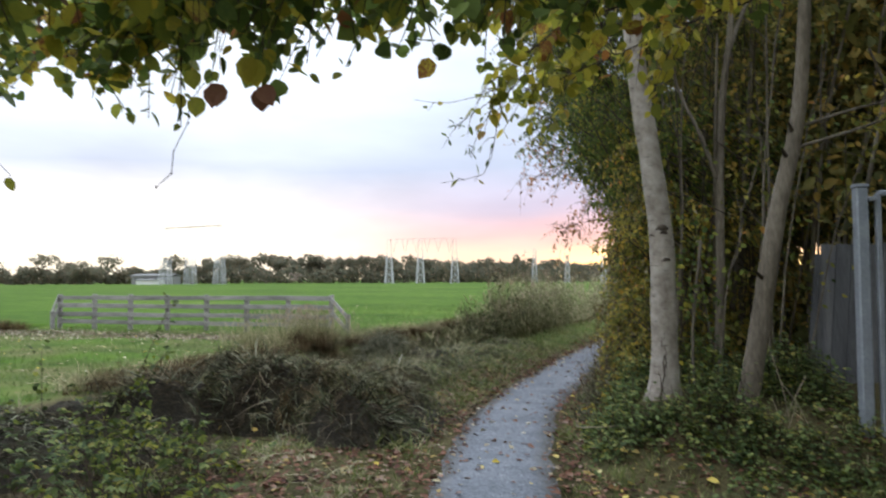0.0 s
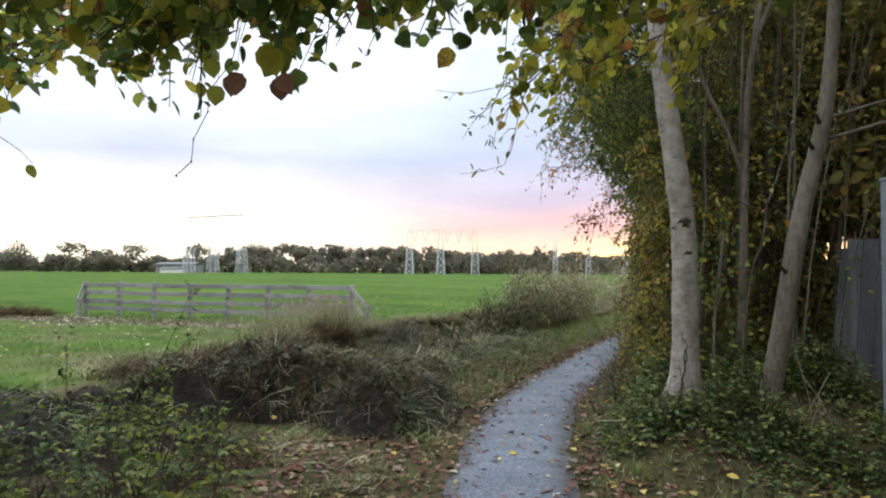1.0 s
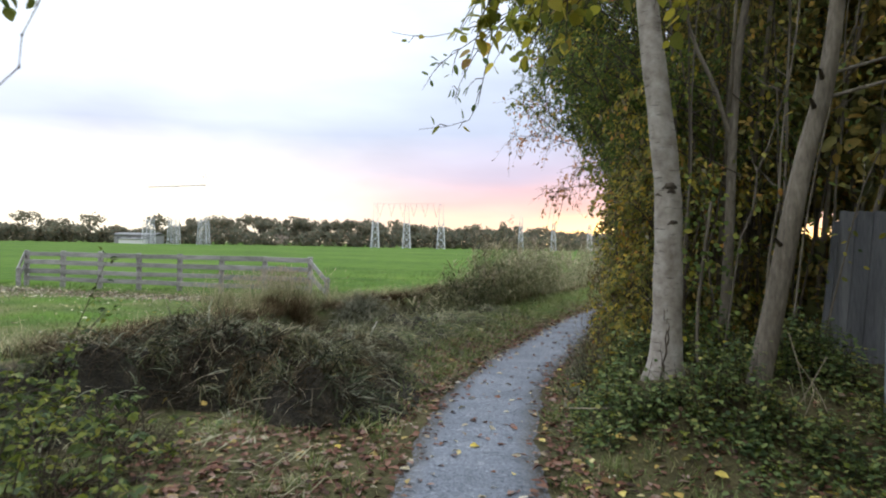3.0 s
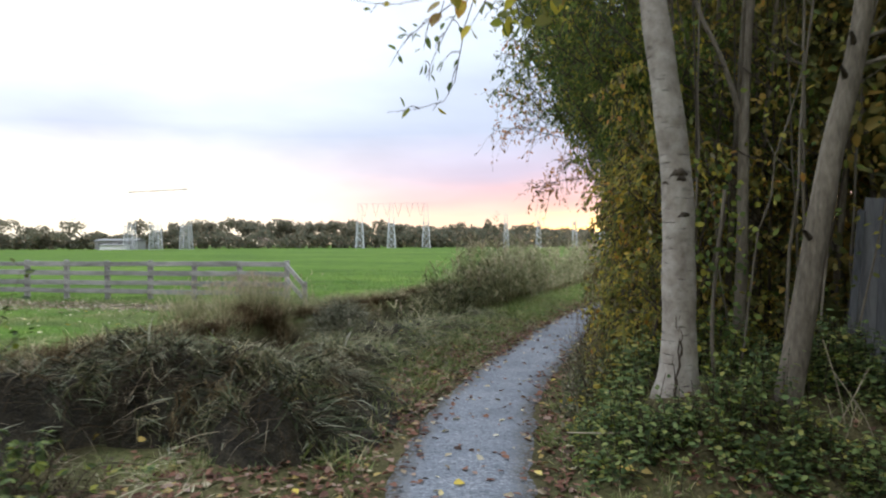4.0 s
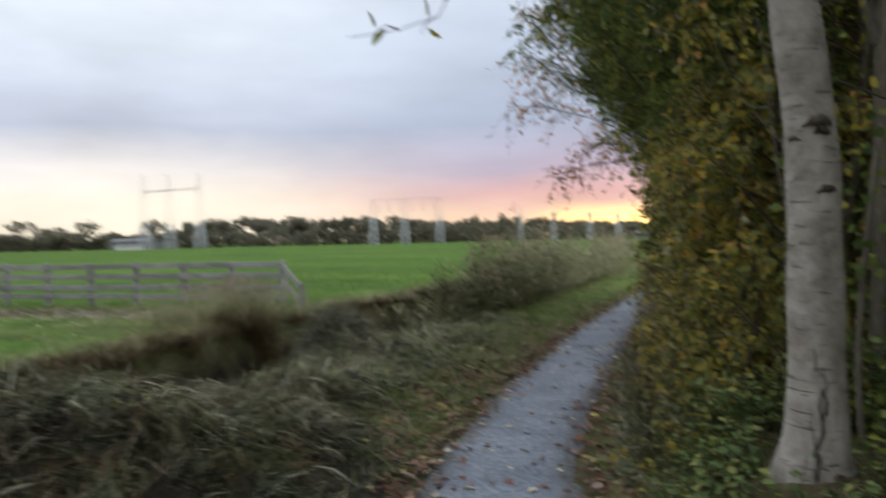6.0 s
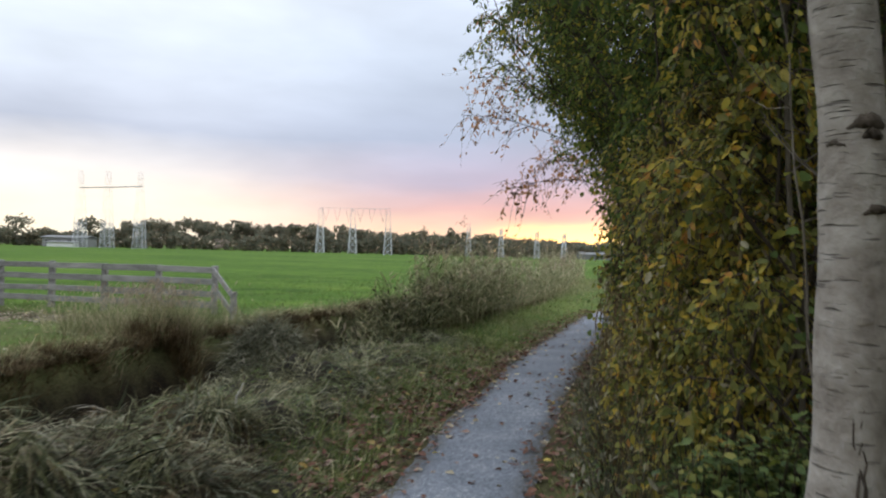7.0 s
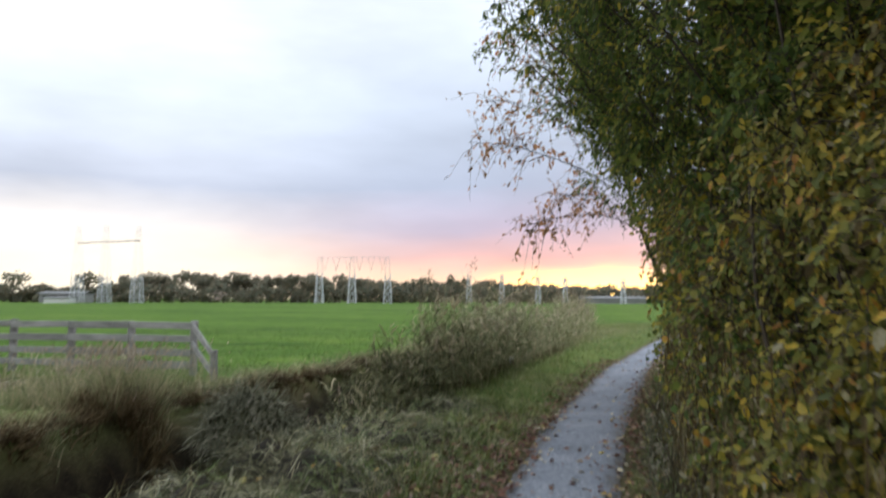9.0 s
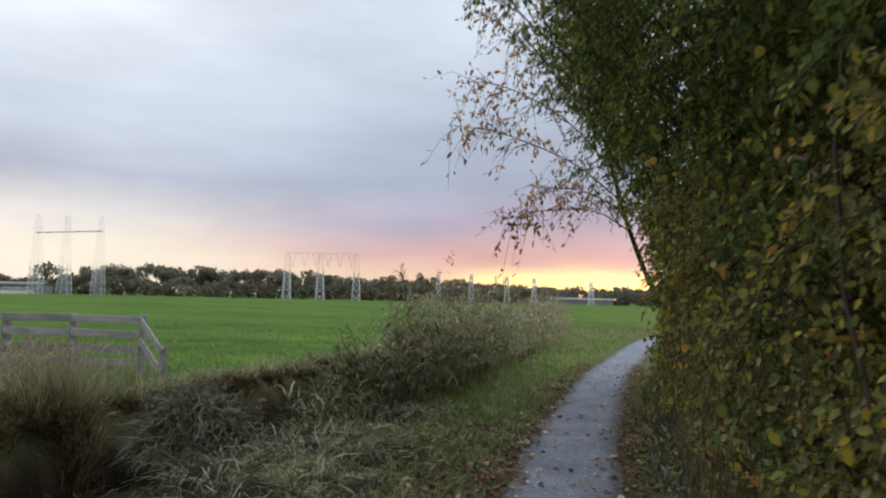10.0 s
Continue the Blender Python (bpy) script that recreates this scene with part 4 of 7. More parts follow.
def leaves(tree, limbs, twigs_each, leaves_each, mat, length, width, seed, twig_len=(0.35, 0.8), droop=0.5, radius=0.035, outline=OVAL, along=(0.25, 1.0), limb_mat=None, jitter=1.0):
    """Limbs as parts, thin twigs along them in one part, and leaves along the twigs in another."""
    g = np.random.default_rng(seed)
    tw, P, D, U = Quads(), [], [], []
    for limb in limbs:
        line = bend(limb, 9)
        child("limb", Quads().add(*tube(line, np.linspace(radius, radius * 0.3, 9), 6)).mesh("limb", limb_mat or BARK, True), tree)
        s = g.uniform(along[0], along[1], twigs_each) * 8
        for k in range(twigs_each):
            i = min(int(s[k]), 7)
            p = line[i] + (line[i + 1] - line[i]) * (s[k] - i)
            way = unit(unit(line[i + 1] - line[i]) * 0.6 + g.normal(0, 0.75 * jitter, 3))
            ln = g.uniform(*twig_len)
            q = p + way * ln * 0.5
            r = p + way * ln + np.array([0, 0, -droop * ln * 0.5])
            tw.add(*tube([p, q, r], [0.006, 0.004, 0.0022], 3))
            n = leaves_each
            u = g.uniform(0.15, 1.05, n)[:, None]
            base = np.where(u < 0.5, p + (q - p) * u * 2, q + (r - q) * (u - 0.5) * 2)
            out = unit(g.normal(size=(n, 3)) + way * 0.5 + np.array([0, 0, -droop]))
            P.append(base + out * 0.02)
            D.append(out)
            U.append(unit(g.normal(0, 0.6, (n, 3)) + np.array([0, 0, 1.0])))
    P, D, U = np.concatenate(P), np.concatenate(D), np.concatenate(U)
    n = len(P)
    k = g.uniform(0.55, 1.25, n)
    tagged(child("twig_work", tw.mesh("twig_work", TWIG), tree), kind="stuff")
    child("crown", scatter("crown", outline, P, D, U, length * k, width * k, mat), tree)


def thin_trees():
    b = thing("young_tree", "slender grey-brown forked young tree in the undergrowth", "tree", "trunks by the gate", at=(3.35, 9.27, 0.3))
    line = bend([(3.34, 9.3, 0.1), (3.39, 9.27, 1.5), (3.41, 9.27, 2.68), (3.46, 9.27, 3.6), (3.57, 9.27, 4.5), (3.7, 9.4, 6.5)], 20)
    child("trunk", Quads().add(*tube(line, np.linspace(0.056, 0.026, 20), 9)).mesh("trunk", BARK, True), b)
    fork = bend([(3.37, 9.26, 2.7), (3.2, 9.2, 3.15), (3.0, 9.2, 3.58), (2.88, 9.15, 4.0), (2.6, 9.0, 5.2)], 10)
    child("fork", Quads().add(*tube(fork, np.linspace(0.024, 0.012, 10), 7)).mesh("fork", BARK, True), b)
    leaves(b, [((3.5, 9.3, 4.0), (3.9, 9.6, 4.8), (4.4, 9.7, 5.2)), ((3.6, 9.3, 5.0), (3.2, 9.6, 5.8), (2.8, 10.0, 6.2)), ((2.7, 9.05, 4.8), (2.3, 9.2, 5.3), (1.8, 9.3, 5.4))], 45, 16, LEAF_HEDGE, 0.07, 0.045, 302)
    c = thing("leaning_tree", "leaning grey-brown tree trunk with stubs beside the boards", "tree", "trunks by the gate", at=(3.3, 8.1, 0.3))
    line = bend([(3.14, 8.12, 0.0), (3.25, 8.09, 0.6), (3.34, 8.09, 1.1), (3.42, 8.09, 1.56), (3.55, 8.09, 2.28), (3.73, 8.09, 3.05), (3.83, 8.1, 4.1), (4.0, 8.2, 6.5)], 26)
    rad = np.interp(np.linspace(0, 1, 26), [0, 0.07, 0.25, 0.5, 1], [0.135, 0.096, 0.088, 0.082, 0.045])
    child("trunk", Quads().add(*tube(line, rad, 14)).mesh("trunk", BARK, True), c)
    for z, dx in ((2.95, -0.07), (2.72, -0.08), (1.62, -0.09)):
        x = float(np.interp(z, line[:, 2], line[:, 0]))
        child("stub", Quads().add(*tube([(x + dx * 0.6, 8.06, z), (x + dx * 1.5, 7.97, z + 0.05)], [0.024, 0.012], 7)).mesh("stub", KNOT, True), c)
    leaves(c, [((3.75, 8.1, 3.0), (4.6, 8.3, 3.25), (5.6, 8.6, 3.3)), ((3.7, 8.1, 2.8), (4.5, 8.0, 3.05), (5.4, 7.9, 3.5)), ((3.9, 8.15, 4.6), (4.4, 7.6, 5.2), (4.8, 6.9, 5.4))], 22, 12, LEAF_HEDGE, 0.075, 0.05, 303, radius=0.018)


GAPS = ((24.4, 0.33, 1.71), (19.1, 0.17, 1.68))


def clear_of_gaps(P):
    """False inside the two narrow openings through which the low sun glows: a bearing from the path's start, a radius, a height."""
    ok = np.ones(len(P), bool)
    for bearing, r, z in GAPS:
        a = radians(bearing)
        off = (P[:, 0] - 1.0) * math.cos(a) - (P[:, 1] - 1.85) * math.sin(a)
        far = (P[:, 0] - 1.0) * math.sin(a) + (P[:, 1] - 1.85) * math.cos(a)
        ok &= np.hypot(off, P[:, 2] - z - 0.022 * far) > r * (1 + 0.35 * np.sin(P[:, 1] * 5.0 + P[:, 2] * 9.0))
    return ok


def hedge_face(y, z):
    """How far to the right of the path's middle the foliage begins."""
    near = (0.17 * step(z, 1.1, 1.5) + 0.43 * step(z, 1.9, 2.9)) * (1 - step(y, 12.0, 13.5))
    return near + np.interp(z, [0.0, 0.4, 1.0, 2.0, 2.5, 3.0, 3.5, 4.0, 5.0, 8.0], [0.98, 0.95, 0.88, 0.80, 0.66, 0.42, 0.12, -0.22, -0.6, -0.8])


def hedge_shrub(y0, seed, height=6.0, mat=None, twigs=330, leaves_each=12, push=0.0, label=None, size=0.047, span=1.25):
    """A tall shrub of the hedge: stems from the ground and leafy twigs that fill its stretch of the hedge."""
    g = np.random.default_rng(seed)
    x0 = float(track(y0)) + 1.75 + push
    z0 = float(ground_z(x0, y0))
    shrub = thing("hedge_shrub", label or "tall olive-green hedge shrub with yellowing autumn leaves beside the path", "shrub", "hedge along the path", at=(x0, y0, z0))
    for k in range(5):
        a = g.uniform(0, 6.28)
        top = np.array([x0 + g.uniform(-0.7, 0.9), y0 + g.uniform(-1.0, 1.0), height * g.uniform(0.6, 0.95)])
        foot = np.array([x0 + 0.25 * math.cos(a), y0 + 0.3 * math.sin(a), z0 - 0.05])
        line = bend([foot, foot * 0.6 + top * 0.4 + g.normal(0, 0.15, 3), top], 9)
        child("stem", Quads().add(*tube(line, np.linspace(0.014, 0.005, 9), 6)).mesh("stem", TWIG, True), shrub)
    # boughs reach out to a lumpy front with hollows in it; leafy twigs hang from their outer ends
    per = 9
    n = int(twigs * 2.2 / per)
    z = z0 + height * g.uniform(0.02, 1.0, n) ** 0.85
    y = y0 + g.normal(0, span * 0.6, n)
    lump = 0.7 * ripple(y, z, 2.1, 1.3) + 0.6 * ripple(y, z, 4.7, 6.1)
    depth = np.where(g.uniform(size=n) < 0.7, g.exponential(0.22, n), g.uniform(0.2, 1.6, n))
    high = step(z, 2.2, 3.5)
    face = track(y) + hedge_face(y, z - z0 * 0.5) + push
    x = np.maximum(face + depth + (0.46 + 0.2 * high) * lump + 0.34, face + 0.16 - 0.5 * high)
    x = x - g.uniform(0.2, 0.75, n) * high * (g.uniform(size=n) < 0.12)
    keep = (g.uniform(size=n) > 0.22 + 0.6 * lump + 0.38 * step(z, 2.8, 4.0) * (1 - 0.5 * step(y, 12.5, 15.0))) & (y > 8.95 + 0.7 * np.clip(x - 2.3, 0, 2)) & (np.hypot(x - 2.5, y - 8.3) > 0.75)
    heads = np.stack([x, y, z], -1)[keep][:twigs // per]
    tw, P, D, U, K = Quads(), [], [], [], []
    for head in heads:
        reach = unit(np.array([-0.8, -0.2, 0.25]) + g.normal(0, 0.32, 3))
        reach[0] = -abs(reach[0]) - 0.15
        ln = g.uniform(0.4, 0.8)
        bough = bend([head - reach * ln + np.array([0.1, 0, -0.15]), head - reach * ln * 0.35 + np.array([0, 0, 0.1]), head], 6)
        tw.add(*tube(bough, np.linspace(0.007, 0.0025, 6), 4))
        big = g.uniform(0.75, 1.3)
        for j in range(per):
            s = g.uniform(1.0, 5.0)
            i = min(int(s), 4)
            root = bough[i] + (bough[i + 1] - bough[i]) * (s - i)
            way = unit(reach * 0.4 + g.normal(0, 0.7, 3) + np.array([0, 0, -0.25]))
            tl = g.uniform(0.14, 0.36)
            mid = root + way * tl * 0.5 + np.array([0, 0, 0.02])
            end = root + way * tl + np.array([0, 0, -0.3 * tl])
            end[0] = max(end[0], float(track(end[1])) + 0.74 - 1.9 * float(step(end[2], 2.0, 3.6)))
            end[2] = max(end[2], 0.3)
            tw.add(*tube([root, mid, end], [0.004, 0.003, 0.0018], 3))
            m = max(3, int(leaves_each * g.uniform(0.6, 1.3) * (1 - 0.35 * float(step(head[2], 2.4, 3.6)))))
            u = np.linspace(0.1, 1.0, m)[:, None]
            base = np.where(u < 0.5, root + (mid - root) * u * 2, mid + (end - mid) * (u - 0.5) * 2)
            P.append(base + g.normal(0, 0.012, (m, 3)))
            D.append(unit(g.normal(0, 0.6, (m, 3)) + way * 0.6 + np.array([0, 0, -0.75])))
            U.append(unit(g.normal(0, 0.5, (m, 3)) + np.array([-0.7, -0.5, 0.5])))
            K.append(np.full(m, big))
    P, D, U = np.concatenate(P), np.concatenate(D), np.concatenate(U)
    P[:, 2] = np.maximum(P[:, 2], ground_z(P[:, 0], P[:, 1]) + 0.03)
    k = g.uniform(0.55, 1.2, len(P)) * np.concatenate(K)
    tagged(child("twig_work", tw.mesh("twig_work", TWIG), shrub), kind="stuff")
    thin = step(P[:, 1], 10.5, 12.0) * step(P[:, 2], 1.2, 1.6) * (1 - step(P[:, 2], 2.5, 3.0)) * (0.5 + 0.5 * ripple(P[:, 1], P[:, 2], 3.1, 2.0))
    ok = clear_of_gaps(P) & (g.uniform(size=len(P)) > 0.75 * thin)
    up = P[:, 2] + 0.5 * ripple(P[:, 0], P[:, 1], 1.3, 4.0) > 2.7
    dry = ~up & (g.uniform(size=len(P)) < 0.10 + 0.22 * (ripple(P[:, 1], P[:, 2], 2.6, 9.0) > 0.25))
    for name, pick, m in (("lower_crown", ok & ~up & ~dry, mat or LEAF_HEDGE), ("dry_leaves", ok & dry, LEAF_WITHERED), ("crown", ok & up, LEAF_GREEN)):
        if pick.any():
            child(name, scatter(name, OVAL, P[pick], D[pick], U[pick], size * k[pick], size * 0.56 * k[pick], m), shrub)


def back_thicket():
    """Dark shrubs behind the trunks and the gate."""
    for k, (x, y, h) in enumerate(((3.9, 10.8, 6.5), (5.2, 10.5, 6.5), (6.4, 9.8, 6.5), (7.6, 8.6, 6.5), (5.2, 12.5, 7.5), (7.2, 12.0, 8.0), (9.0, 10.0, 7.5), (8.9, 6.8, 6.5), (6.2, 11.2, 8.0), (4.9, 13.6, 8.0), (5.6, 15.6, 8.5), (6.6, 17.8, 8.5), (7.8, 15.0, 9.0), (9.2, 18.0, 9.0), (7.6, 20.0, 7.5))):
        g = np.random.default_rng(700 + k)
        z0 = float(ground_z(x, y))
        shrub = thing("thicket_shrub", "dark dense shrub in the thicket behind the trunks", "shrub", "thicket behind the gate", at=(x, y, z0))
        for j in range(5):
            top = np.array([x + g.normal(0, 0.8), y + g.normal(0, 0.8), h * g.uniform(0.6, 0.95)])
            foot = np.array([x + g.normal(0, 0.2), y + g.normal(0, 0.2), z0 - 0.05])
            line = bend([foot, foot * 0.5 + top * 0.5 + g.normal(0, 0.2, 3), top], 8)
            child("stem", Quads().add(*tube(line, np.linspace(0.04, 0.012, 8), 6)).mesh("stem", BARK, True), shrub)
        c = np.stack([x + np.clip(g.normal(0, 0.8, 800), -1.5, 1.5), y + np.clip(g.normal(0, 0.8, 800), -1.5, 1.5), z0 + 0.3 + (h - 0.3) * g.uniform(0, 1, 800)], -1)
        c = c[(c[:, 0] > track(c[:, 1]) + 1.5) & ((c[:, 1] > 9.0 + 0.85 * step(c[:, 0], 4.0, 4.3)) | (c[:, 0] > 5.8))]
        n = 9
        P = (c[:, None] + g.normal(0, 0.14, (len(c), n, 3))).reshape(-1, 3)
        P[:, 2] = np.maximum(P[:, 2], z0 + 0.03)
        P = P[clear_of_gaps(P) & ((P[:, 1] > 9.6) | (P[:, 0] < 4.15) | (P[:, 0] > 5.6))]
        s = g.uniform(0.5, 1.3, len(P)) * (0.08 if k < 2 else 0.19)
        child("crown", scatter("crown", OVAL, P, unit(spread(len(P), g) + np.array([0, 0, -0.4])), unit(g.normal(0, 0.7, (len(P), 3)) + np.array([0, 0, 0.8])), s, s * 0.62, LEAF_DARK), shrub)


def shading_shrub(x, y, h, seed, n=2000, wide=1.0):
    """An unseen shrub, added beside or behind the start of the walk to block sky light."""
    g = np.random.default_rng(seed)
    shrub = thing("hedge_shrub", "unseen shrub added beside the path's start to block sky light", "shrub", "hedge along the path", at=(x, y, 0))
    for j in range(4):
        line = bend([(x + g.normal(0, 0.2), y + g.normal(0, 0.2), -0.05), (x + g.normal(0, 0.3), y, h * 0.5), (x + g.normal(0, 0.6), y + g.normal(0, 0.6), h * 0.9)], 7)
        child("stem", Quads().add(*tube(line, np.linspace(0.04, 0.012, 7), 6)).mesh("stem", BARK, True), shrub)
    P = np.stack([x + wide * np.clip(g.normal(0, 0.75, n), -1.5, 1.5), y + wide * np.clip(g.normal(0, 1.0, n), -1.8, 1.8), 0.2 + (h - 0.2) * g.uniform(0, 1, n)], -1)
    s = g.uniform(0.10, 0.2, n)
    child("crown", scatter("crown", OVAL, P, spread(n, g), unit(g.normal(0, 0.7, (n, 3)) + np.array([0, 0, 0.8])), s, s * 0.65, LEAF_GREEN), shrub)


def orange_tree():
    """The leaning half-bare tree with orange leaves past the hedge."""
    tree = thing("orange_leaved_tree", "leaning half-bare tree with sparse orange-brown leaves over the path", "tree", at=(6.5, 21.3, 0.3))
    line = bend([(6.5, 21.3, 0.1), (6.15, 21.2, 1.0), (5.6, 21.05, 1.9), (5.26, 21, 2.65), (4.95, 21, 3.6), (4.7, 21, 4.8), (4.7, 21, 6.5)], 18)
    child("trunk", Quads().add(*tube(line, np.linspace(0.062, 0.02, 18), 10)).mesh("trunk", TWIG, True), tree)
    limbs = [((5.15, 21, 2.9), (4.4, 20.6, 3.2), (3.3, 20.0, 3.1), (2.7, 19.6, 2.9)), ((4.95, 21, 3.5), (3.9, 20.3, 4.0), (2.5, 19.2, 4.2), (1.6, 18.4, 4.1)),
             ((4.85, 21, 4.0), (3.8, 20.2, 4.7), (2.6, 19.4, 5.0), (1.9, 19.0, 4.95)), ((4.75, 21, 4.5), (3.7, 20.5, 5.5), (2.8, 20.0, 6.1), (2.2, 19.6, 6.3)),
             ((4.7, 21, 5.2), (4.0, 20.8, 6.4), (3.2, 20.4, 7.2)), ((5.0, 21, 3.3), (4.3, 21.4, 3.7), (3.5, 21.8, 3.8))]
    leaves(tree, limbs, 44, 5, LEAF_ORANGE, 0.10, 0.055, 311, (0.35, 0.85), 0.7, 0.014, along=(0.3, 1.0), limb_mat=TWIG)


def saplings():
    """Thin bare stems that stand in the thicket behind the trunks."""
    g = np.random.default_rng(341)
    for x, y, lean, tall, r in ((2.85, 9.0, 0.05, 4.2, 0.012), (3.05, 9.5, -0.06, 4.8, 0.018), (3.15, 8.75, 0.22, 2.6, 0.010), (3.62, 9.0, 0.10, 4.5, 0.016), (3.72, 8.7, 0.16, 3.4, 0.011),
                               (3.9, 9.3, 0.02, 5.0, 0.02), (4.2, 9.9, -0.04, 4.4, 0.014), (4.0, 8.75, 0.30, 2.9, 0.010), (4.7, 10.0, 0.05, 4.6, 0.018), (3.45, 9.6, -0.16, 4.0, 0.013), (2.72, 8.72, -0.1, 2.2, 0.008)):
        z = float(ground_z(x, y))
        tree = thing("sapling", "thin bare grey-brown sapling stem in the thicket", "sapling", "saplings in the thicket", at=(x, y, z))
        line = rough(bend([(x, y, z - 0.05), (x + lean * tall * 0.4, y + 0.05, z + tall * 0.5), (x + lean * tall, y + g.normal(0, 0.1), z + tall)], 10), 0.012, int(x * 100))
        child("stem", Quads().add(*tube(line, np.linspace(r, r * 0.4, 10), 7)).mesh("stem", BARK, True), tree)
        for j in range(5):
            i = int(g.integers(3, 9))
            a = g.uniform(0, 6.283)
            end = line[i] + np.array([math.cos(a) * 0.35, math.sin(a) * 0.3, g.uniform(0.1, 0.4)])
            child("side_twig", Quads().add(*tube([line[i], (line[i] + end) / 2 + np.array([0, 0, -0.03]), end], [r * 0.4, r * 0.3, 0.002], 5)).mesh("side_twig", BARK), tree)
        n = 46
        i = g.integers(3, 10, n)
        P = line[i] + g.normal(0, 0.2, (n, 3))
        w = g.uniform(0.04, 0.085, n)
        child("leaves", scatter("leaves", OVAL, P, unit(spread(n, g) + np.array([0, 0, -0.6])), unit(g.normal(0, 0.5, (n, 3)) + np.array([-0.5, -0.7, 0.5])), w, w * 0.6, LEAF_GREEN if g.uniform() < 0.5 else LEAF_GOLD), tree)


def hazel():
    """The hazel whose leafy boughs hang over the path's start."""
    tree = thing("hazel", "hazel with yellow-green autumn leaves on boughs hanging over the path", "tree", at=(3.5, 5.2, 0.1))
    for k, top in enumerate(((3.0, 5.0, 3.2), (3.3, 5.6, 3.4), (3.8, 4.9, 3.5))):
        line = bend([(3.5 + 0.1 * k, 5.2 + 0.05 * k, -0.05), (3.45, 5.2, 1.6), top], 10)
        child("trunk", Quads().add(*tube(line, np.linspace(0.06, 0.035, 10), 9)).mesh("trunk", BARK, True), tree)
    near = [((3.0, 5.0, 3.2), (1.8, 4.7, 3.15), (0.4, 4.4, 2.95), (-0.6, 4.3, 2.72)), ((3.0, 5.0, 3.2), (1.6, 4.3, 3.05), (-0.2, 4.0, 2.85), (-1.7, 3.9, 2.62)),
            ((2.4, 4.85, 3.18), (1.0, 4.8, 3.05), (-0.6, 4.9, 2.92), (-2.0, 5.0, 2.75)), ((3.0, 5.0, 3.2), (1.2, 3.9, 3.0), (-0.6, 3.6, 2.8), (-1.6, 3.4, 2.7))]
    leaves(tree, near, 105, 9, LEAF_HAZEL, 0.082, 0.07, 321, (0.18, 0.42), 0.5, 0.012, ROUND, (0.2, 1.0), TWIG, 0.8)
    leaves(tree, near, 90, 10, LEAF_GREEN, 0.062, 0.05, 325, (0.18, 0.45), 0.5, 0.006, ROUND, (0.15, 1.0), TWIG, 0.9)
    over = [((3.3, 5.6, 3.4), (2.4, 6.0, 3.5), (1.5, 6.3, 3.35), (1.0, 6.5, 3.05)), ((3.3, 5.6, 3.4), (2.6, 6.3, 3.45), (1.9, 6.8, 3.3), (1.3, 7.0, 3.1)), ((3.3, 5.6, 3.4), (2.6, 5.9, 3.7), (1.6, 5.8, 3.7), (0.7, 5.9, 3.5))]
    over_ob = thing("hazel_bough", "leafy yellow hazel bough reaching out in front of the poplar", "tree", at=(3.3, 5.6, 3.4))
    leaves(over_ob, over, 34, 8, LEAF_YELLOW, 0.09, 0.075, 322, (0.25, 0.55), 0.8, 0.012, ROUND, (0.35, 1.0), TWIG, 0.7)
    # unseen upper limbs, added to shade the trunks and ground on the right
    crown = [((3.8, 4.9, 3.5), (4.4, 5.2, 4.6), (5.2, 5.8, 5.2)), ((3.3, 5.6, 3.4), (3.6, 6.3, 4.7), (4.2, 7.2, 5.2)), ((3.3, 5.6, 3.4), (3.0, 6.0, 4.8), (2.8, 6.8, 5.4)), ((3.8, 4.9, 3.5), (4.8, 4.4, 4.5), (5.9, 4.8, 4.9)), ((3.8, 4.9, 3.5), (4.9, 6.0, 4.8), (6.0, 7.0, 5.4))]
    leaves(tree, crown, 48, 12, LEAF_HAZEL, 0.12, 0.10, 324, (0.3, 0.8), 0.2, 0.02, ROUND, (0.5, 1.0))
    close = [((0.9, 3.9, 3.0), (0.4, 3.5, 2.75), (-0.1, 3.3, 2.58), (-0.5, 3.2, 2.52)), ((0.4, 3.6, 2.8), (-0.2, 3.5, 2.66), (-0.8, 3.3, 2.55))]
    close_ob = thing("hazel_bough", "close hazel bough with large pale yellow leaves", "tree", at=(0.9, 3.9, 3.0))
    leaves(close_ob, close, 24, 4, LEAF_YELLOW, 0.09, 0.08, 323, (0.1, 0.25), 0.8, 0.006, ROUND, (0.2, 1.0), TWIG, 0.7)
    bare = thing("bare_twig", "thin bare hazel twig hanging down from the bough", "twig", at=(-0.2, 4.3, 2.7))
    nodes = [(-0.10, 4.3, 2.70), (-0.165, 4.3, 2.455), (-0.255, 4.3, 2.35), (-0.259, 4.3, 2.262), (-0.318, 4.3, 2.15), (-0.3255, 4.3, 2.06), (-0.3885, 4.3, 2.003)]
    stem = Quads()
    for a, b in zip(nodes, nodes[1:]):
        stem.add(*tube([a, b], [0.0021, 0.0016], 5))
        stem.add(*tube([(b[0], b[1], b[2] + 0.006), b, (b[0], b[1], b[2] - 0.006)], [0.0015, 0.0042, 0.0015], 6))
    child("stem", stem.mesh("stem", TWIG), bare)


